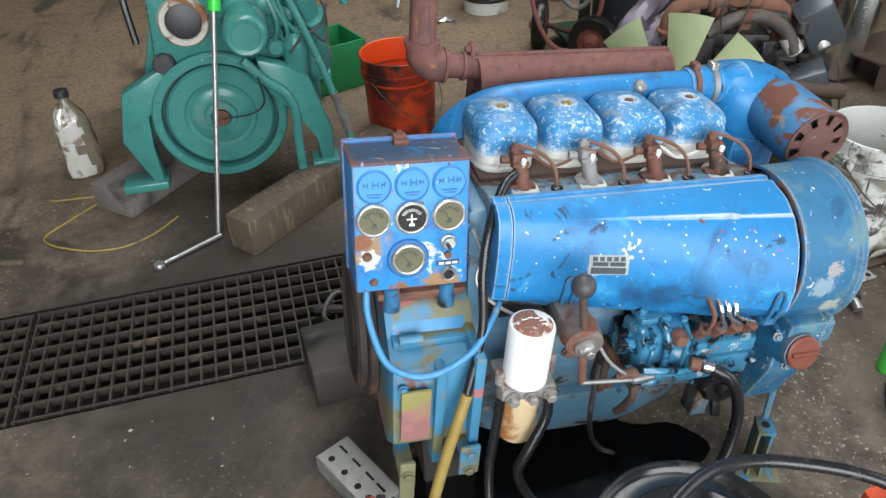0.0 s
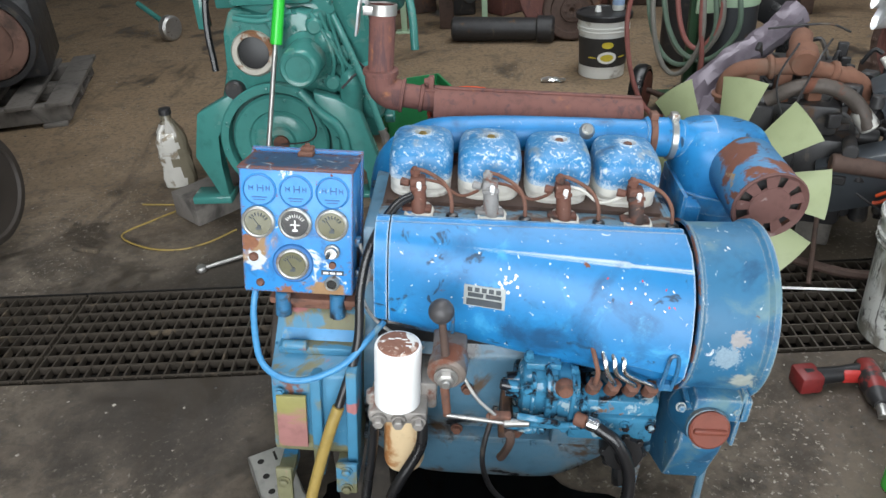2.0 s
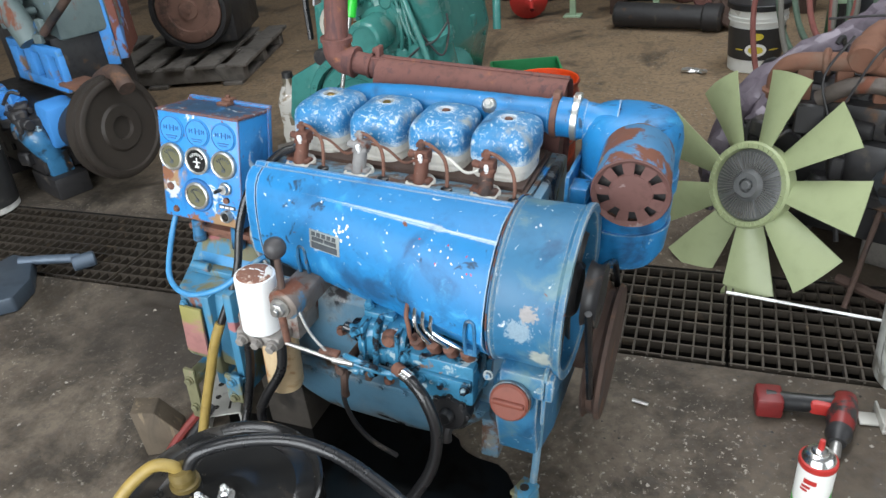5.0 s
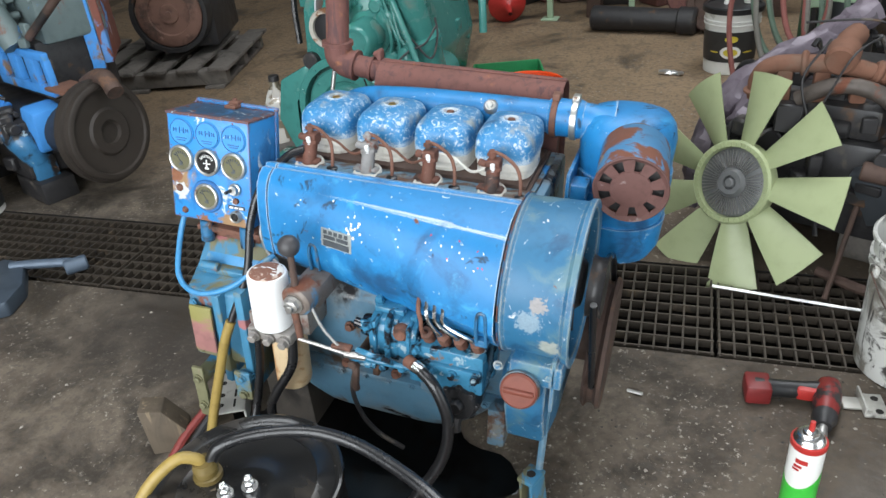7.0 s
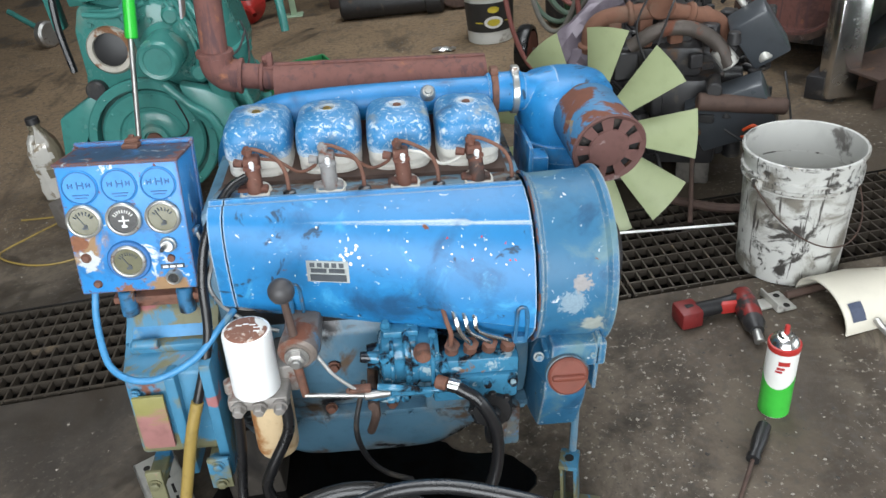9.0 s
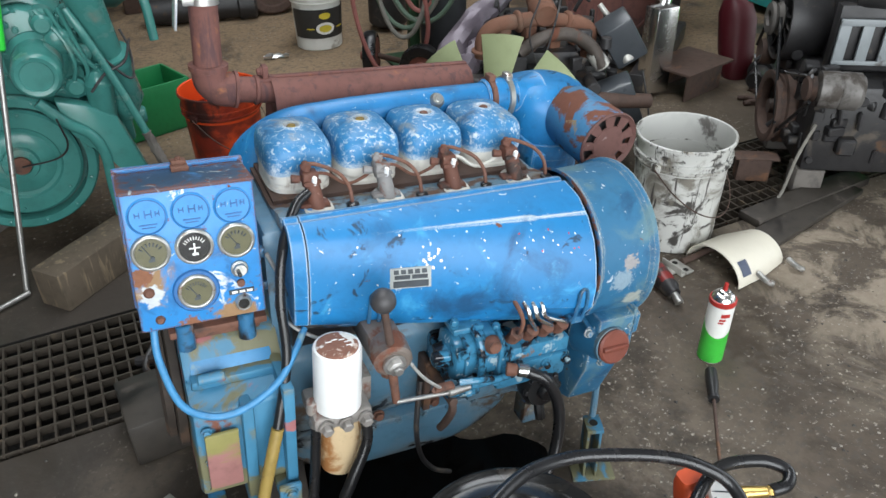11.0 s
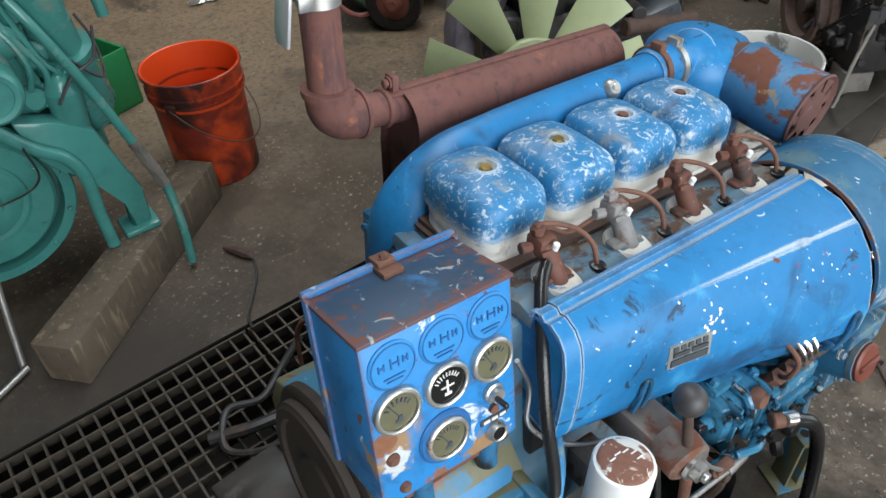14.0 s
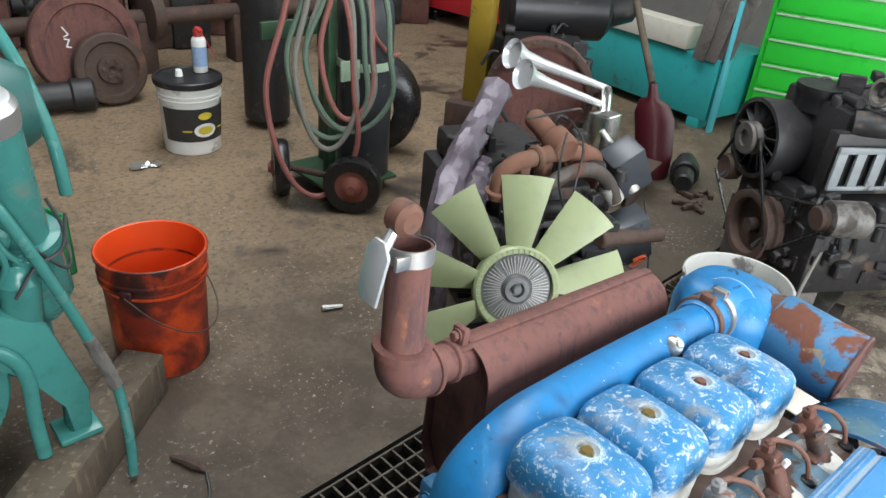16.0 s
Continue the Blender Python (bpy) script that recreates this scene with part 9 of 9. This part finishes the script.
def build_left():
    g = thing("diesel_engine", "worn blue and rusty engine with a dark flywheel", "engine", pose(-2.08, 0.95, 0, 0, 0, -20) @ pose(2.09, -1.0, 0))
    c, d = Vector((-1.815, 1.055, 0.30)), Vector((0.965, 0.245, 0.05)).normalized()
    bm = BM()
    turned(bm, c - d * 0.06, c + d * 0.02, [(0, 0.205), (0.1, 0.216), (0.6, 0.218), (0.64, 0.205), (0.95, 0.204), (1, 0.198), (1, 0.180), (0.85, 0.176), (0.83, 0.10), (0.95, 0.09), (0.95, 0.05), (0.75, 0.045), (0.75, 0.001)], 52)
    u, v, w = basis(d)
    for k in range(8):
        a = 2 * math.pi * k / 8
        bolt(bm, c - d * 0.012 + (u * math.cos(a) + v * math.sin(a)) * 0.145, d, 0.010, 0.010)
    part("flywheel", bm, surface("dark_brown_iron", (0.03, 0.023, 0.018), 0.6, vary=0.3, grain=14, bump=0.2), g, "dark brown oily flywheel")
    bm = BM()
    turned(bm, c - d * 0.30, c - d * 0.10, [(0, 0.10), (0.6, 0.12), (1, 0.16)], 30)
    box(bm, -2.95, 0.80, 0.10, -2.12, 1.25, 0.36, 0.02)
    box(bm, -2.90, 1.06, 0.36, -2.28, 1.36, 0.62, 0.02)
    engine_clutter(bm, 33, (-2.75, 0.78, 0.10), (-2.10, 0.86, 0.42), 60, 0, (0.02, 0.07))
    box(bm, -2.9, 0.80, 0.0, -2.6, 0.95, 0.10, 0.01)
    box(bm, -2.3, 0.80, 0.0, -2.05, 0.95, 0.10, 0.01)
    part("engine_block", bm, m_iron, g, "greasy engine block")
    y = 1.0
    bm = BM()
    box(bm, -2.62, y, 0.42, -2.09, y + 0.03, 0.465, 0.006)
    for x in (-2.62, -2.455, -2.29, -2.13):
        box(bm, x, y + 0.002, 0.46, x + 0.085 if x < -2.2 else -2.09, y + 0.032, 0.58, 0.005)
    box(bm, -2.62, y, 0.575, -2.09, y + 0.03, 0.61, 0.006)
    part("duct_panel", bm, m_bluefar, g, "bright blue panel with openings")
    bm = BM()
    extrude(bm, [(-2.20, 0.20), (-2.06, 0.22), (-2.03, 0.40), (-2.15, 0.42)], "y", 0.86, 1.0, 0.02)
    part("side_cover", bm, m_bluefar, g, "bright blue cover")
    bm = BM()
    tube(bm, [(-2.34, 0.86, 0.24), (-2.24, 0.83, 0.30), (-2.16, 0.84, 0.27), (-2.14, 0.86, 0.17)], 0.06, 16, 6, 0, [0.045, 0.06, 0.07, 0.05])
    box(bm, -2.20, 0.82, 0.04, -2.10, 0.92, 0.20, 0.012)
    part("pump_housing", bm, m_dirtyblue, g, "oily blue pump housing")
    bm = BM()
    engine_clutter(bm, 71, (-2.62, 0.80, 0.28), (-2.28, 0.90, 0.42), 26, 0, (0.03, 0.08))
    tagged(part("pipework", bm, m_bluefar, g), kind="stuff")
    bm = BM()
    box(bm, -2.12, 0.98, 0.455, -1.90, 1.10, 0.470, 0.003)
    bolt(bm, (-1.95, 1.01, 0.470), (0, 0, 1), 0.010, 0.010)
    part("top_plate", bm, m_terra, g, "rusty flat plate over the flywheel")
    bm = BM()
    tube(bm, [(-1.98, 1.10, 0.465), (-1.90, 1.10, 0.50), (-1.80, 1.10, 0.52), (-1.72, 1.09, 0.47)], 0.035, 12, 5)
    part("housing_top", bm, m_darkrust, g)
    bm = BM()
    tube(bm, [(-2.70, 0.84, 0.37), (-2.45, 0.84, 0.36), (-2.24, 0.85, 0.34)], 0.03, 12, 5)
    part("steel_pipe", bm, m_steel, g)
    m_up = surface("faded_green_blue_iron", (0.12, 0.16, 0.16), 0.55, vary=0.4, grain=14, layers=((RUST, 5, 0.52, 0.6, 0.85, 0.5), ((0.06, 0.22, 0.5), 4, 0.56, 0.62, 0.5, 0.5)))
    bm = BM()
    box(bm, -2.85, 1.10, 0.60, -2.25, 1.40, 0.95, 0.02)
    tube(bm, [(-2.62, 1.02, 0.95), (-2.50, 1.0, 0.84), (-2.36, 0.99, 0.72), (-2.30, 1.0, 0.62)], 0.055, 14, 5)
    engine_clutter(bm, 35, (-2.8, 1.0, 0.62), (-2.2, 1.12, 0.98), 40)
    part("upper_block", bm, m_up, g)
    bm = BM()
    rod(bm, (-2.20, 1.02, 0.66), (-1.95, 1.12, 0.86), 0.018, None, 10)
    part("lever", bm, m_darkrust, g)
    f = thing("blower_casing", "rust and blue painted steel casing with side plates", "machine casing", pose(-2.236, 1.235, 0, 0, 0, 36))
    m_flake = surface("blue_flaking_over_rust", (0.19, 0.065, 0.045), 0.7, vary=0.35, grain=14, layers=(((0.10, 0.25, 0.55), 5, 0.54, 0.58, 0.5, 0.6), ((0.42, 0.36, 0.42), 11, 0.62, 0.66, 0.6, 0.6)))
    bm = BM()
    box(bm, 0.0, 0.0, 0.44, 0.09, 0.05, 1.10, 0.006)
    part("front_plate", bm, surface("rust_over_pale_blue", (0.26, 0.13, 0.085), 0.7, vary=0.35, grain=14, layers=(((0.20, 0.27, 0.36), 5, 0.55, 0.62, 0.5, 0.6),)), f, "front plate with rust over pale blue")
    bm = BM()
    box(bm, 0.09, -0.012, 0.44, 0.145, 0.04, 1.10, 0.006)
    part("corner_plate", bm, m_bluefar, f, "bright blue corner strip")
    bm = BM()
    box(bm, 0.145, 0.0, 0.46, 0.185, 0.40, 1.10, 0.006)
    part("side_plate", bm, m_flake, f, "flaking blue over rust side plate")
    bm = BM()
    box(bm, -0.24, 0.02, 0.60, 0.0, 0.06, 1.10, 0.006)
    part("back_plate", bm, m_up, f)
    bm = BM()
    box(bm, -0.02, 0.05, 0.0, 0.145, 0.30, 0.46, 0.01)
    part("base", bm, m_iron, f)
    wp = pail("bucket", "white pail with a dark lower band beside the blue engine", pose(-2.405, 0.615, 0, 0, 0, 60), 0.38, 0.130, 0.150, [m_pail, m_pail], bail=False)
    bm = BM()
    turned(bm, (0, 0, 0.03), (0, 0, 0.26), [(0, 0.1335), (1, 0.1455)], 40, 0, False)
    part("label", bm, m_paillabel, wp, "black band round the pail")
    e = thing("generator", "dark generator with a rust-brown flywheel on a pallet", "generator", pose(-2.636, 2.45, 0, 0, 0, 22))
    bm = BM()
    turned(bm, (0, 0.10, 0.42), (0, -0.02, 0.42), [(0, 0.24), (0.8, 0.24), (1, 0.235), (1, 0.21), (0.85, 0.205)], 48, 0, False)
    box(bm, -0.24, 0.10, 0.18, 0.24, 0.75, 0.60, 0.02)
    part("housing", bm, m_iron, e)
    bm = BM()
    turned(bm, (0, 0.06, 0.42), (0, -0.01, 0.42), [(0, 0.20), (0.9, 0.20), (1, 0.19), (1, 0.13), (0.8, 0.125), (0.8, 0.06), (1, 0.055), (1, 0.02), (1.2, 0.018)], 44)
    for k in range(6):
        a = 2 * math.pi * k / 6
        bolt(bm, (0.165 * math.cos(a), -0.01, 0.42 + 0.165 * math.sin(a)), (0, -1, 0), 0.012, 0.008)
    part("flywheel", bm, surface("rust_pink_iron", (0.22, 0.12, 0.09), 0.7, vary=0.3, grain=14, layers=(((0.08, 0.05, 0.04), 5, 0.52, 0.66, 0.8, 0.3),)), e, "rust-brown flywheel")
    p = thing("pallet", "dark weathered wooden pallet", "pallet", pose(-2.90, 2.60, 0, 0, 0, 17))
    for y in (-0.42, -0.02, 0.38):
        bm = BM()
        box(bm, -0.55, y, 0.022, 0.55, y + 0.08, 0.11, 0.004)
        part("bearer", bm, m_greywood, p)
    for k in range(6):
        bm = BM()
        box(bm, -0.55 + 0.2 * k, -0.45, 0.11, -0.42 + 0.2 * k, 0.50, 0.132, 0.003)
        part("deck_board", bm, m_greywood, p)
    for k in range(3):
        bm = BM()
        box(bm, -0.55 + 0.48 * k, -0.45, 0.0, -0.43 + 0.48 * k, 0.50, 0.022, 0.003)
        part("base_board", bm, m_greywood, p)
    s = thing("trolley_jack", "blue-grey steel jack with a short handle on the floor", "jack", pose(0, 0, 0))
    bm = BM()
    extrude(bm, [(-1.84, 0.10), (-1.62, -0.02), (-1.56, 0.03), (-1.60, 0.14), (-1.72, 0.26), (-1.82, 0.26)], "z", 0.0, 0.06, 0.01)
    part("body", bm, surface("grey_blue_steel", (0.06, 0.08, 0.105), 0.45, 0.3, vary=0.3, grain=16), s)
    bm = BM()
    tube(bm, [(-1.74, 0.22, 0.06), (-1.66, 0.26, 0.055), (-1.56, 0.32, 0.04)], 0.017, 10, 5)
    rod(bm, (-1.57, 0.29, 0.03), (-1.52, 0.35, 0.03), 0.028, None, 12)
    part("handle", bm, surface("grey_blue_tube", (0.09, 0.12, 0.16), 0.45, 0.3, vary=0.3, grain=16), s)
    s = thing("grinder", "small trolley wheel on the far floor", "wheel", pose(-2.30, 4.05, 0.0))
    bm = BM()
    turned(bm, (-0.03, 0, 0.09), (0.03, -0.03, 0.09), [(0, 0.075), (0.2, 0.09), (0.8, 0.09), (1, 0.075)], 24)
    part("wheel", bm, m_steel, s)
    bm = BM()
    rod(bm, (0, 0, 0.09), (-0.25, 0.1, 0.25), 0.02, None, 10)
    part("bar", bm, m_teal, s)


build_left()

# ---------------------------------------------------------------- grating over the trench


def build_grating():
    cross, along = None, None
    for k in range(6):
        x0 = -3.53 + 1.02 * k + 0.09
        g = thing("drain_grating", "dirty steel grating panel over the trench", "grating", TRENCH @ pose(x0, 0, 0), "grating panels", "structure")
        g.name = "grating"
        if cross is None:
            bm = BM()
            box(bm, -0.0027, -HALF, -0.024, 0.0027, HALF, -0.002)
            cross = bpy.data.meshes.new("cross_bar")
            bm.to_mesh(cross)
            bm.free()
            cross.materials.append(m_grate)
            bm = BM()
            box(bm, 0.0, -0.0027, -0.024, 1.012, 0.0027, 0.0)
            along = bpy.data.meshes.new("bearing_bar")
            bm.to_mesh(along)
            bm.free()
            along.materials.append(m_grate)
        n = 27
        for i in range(n):
            b = new("cross_bar", cross)
            b.parent = g
            b.matrix_basis = pose(0.006 + i * 1.0 / (n - 1), 0, 0)
        for j in range(9):
            b = new("bearing_bar", along)
            b.parent = g
            b.matrix_basis = pose(0, -HALF + 0.008 + j * (2 * HALF - 0.012) / 8, 0)


build_grating()
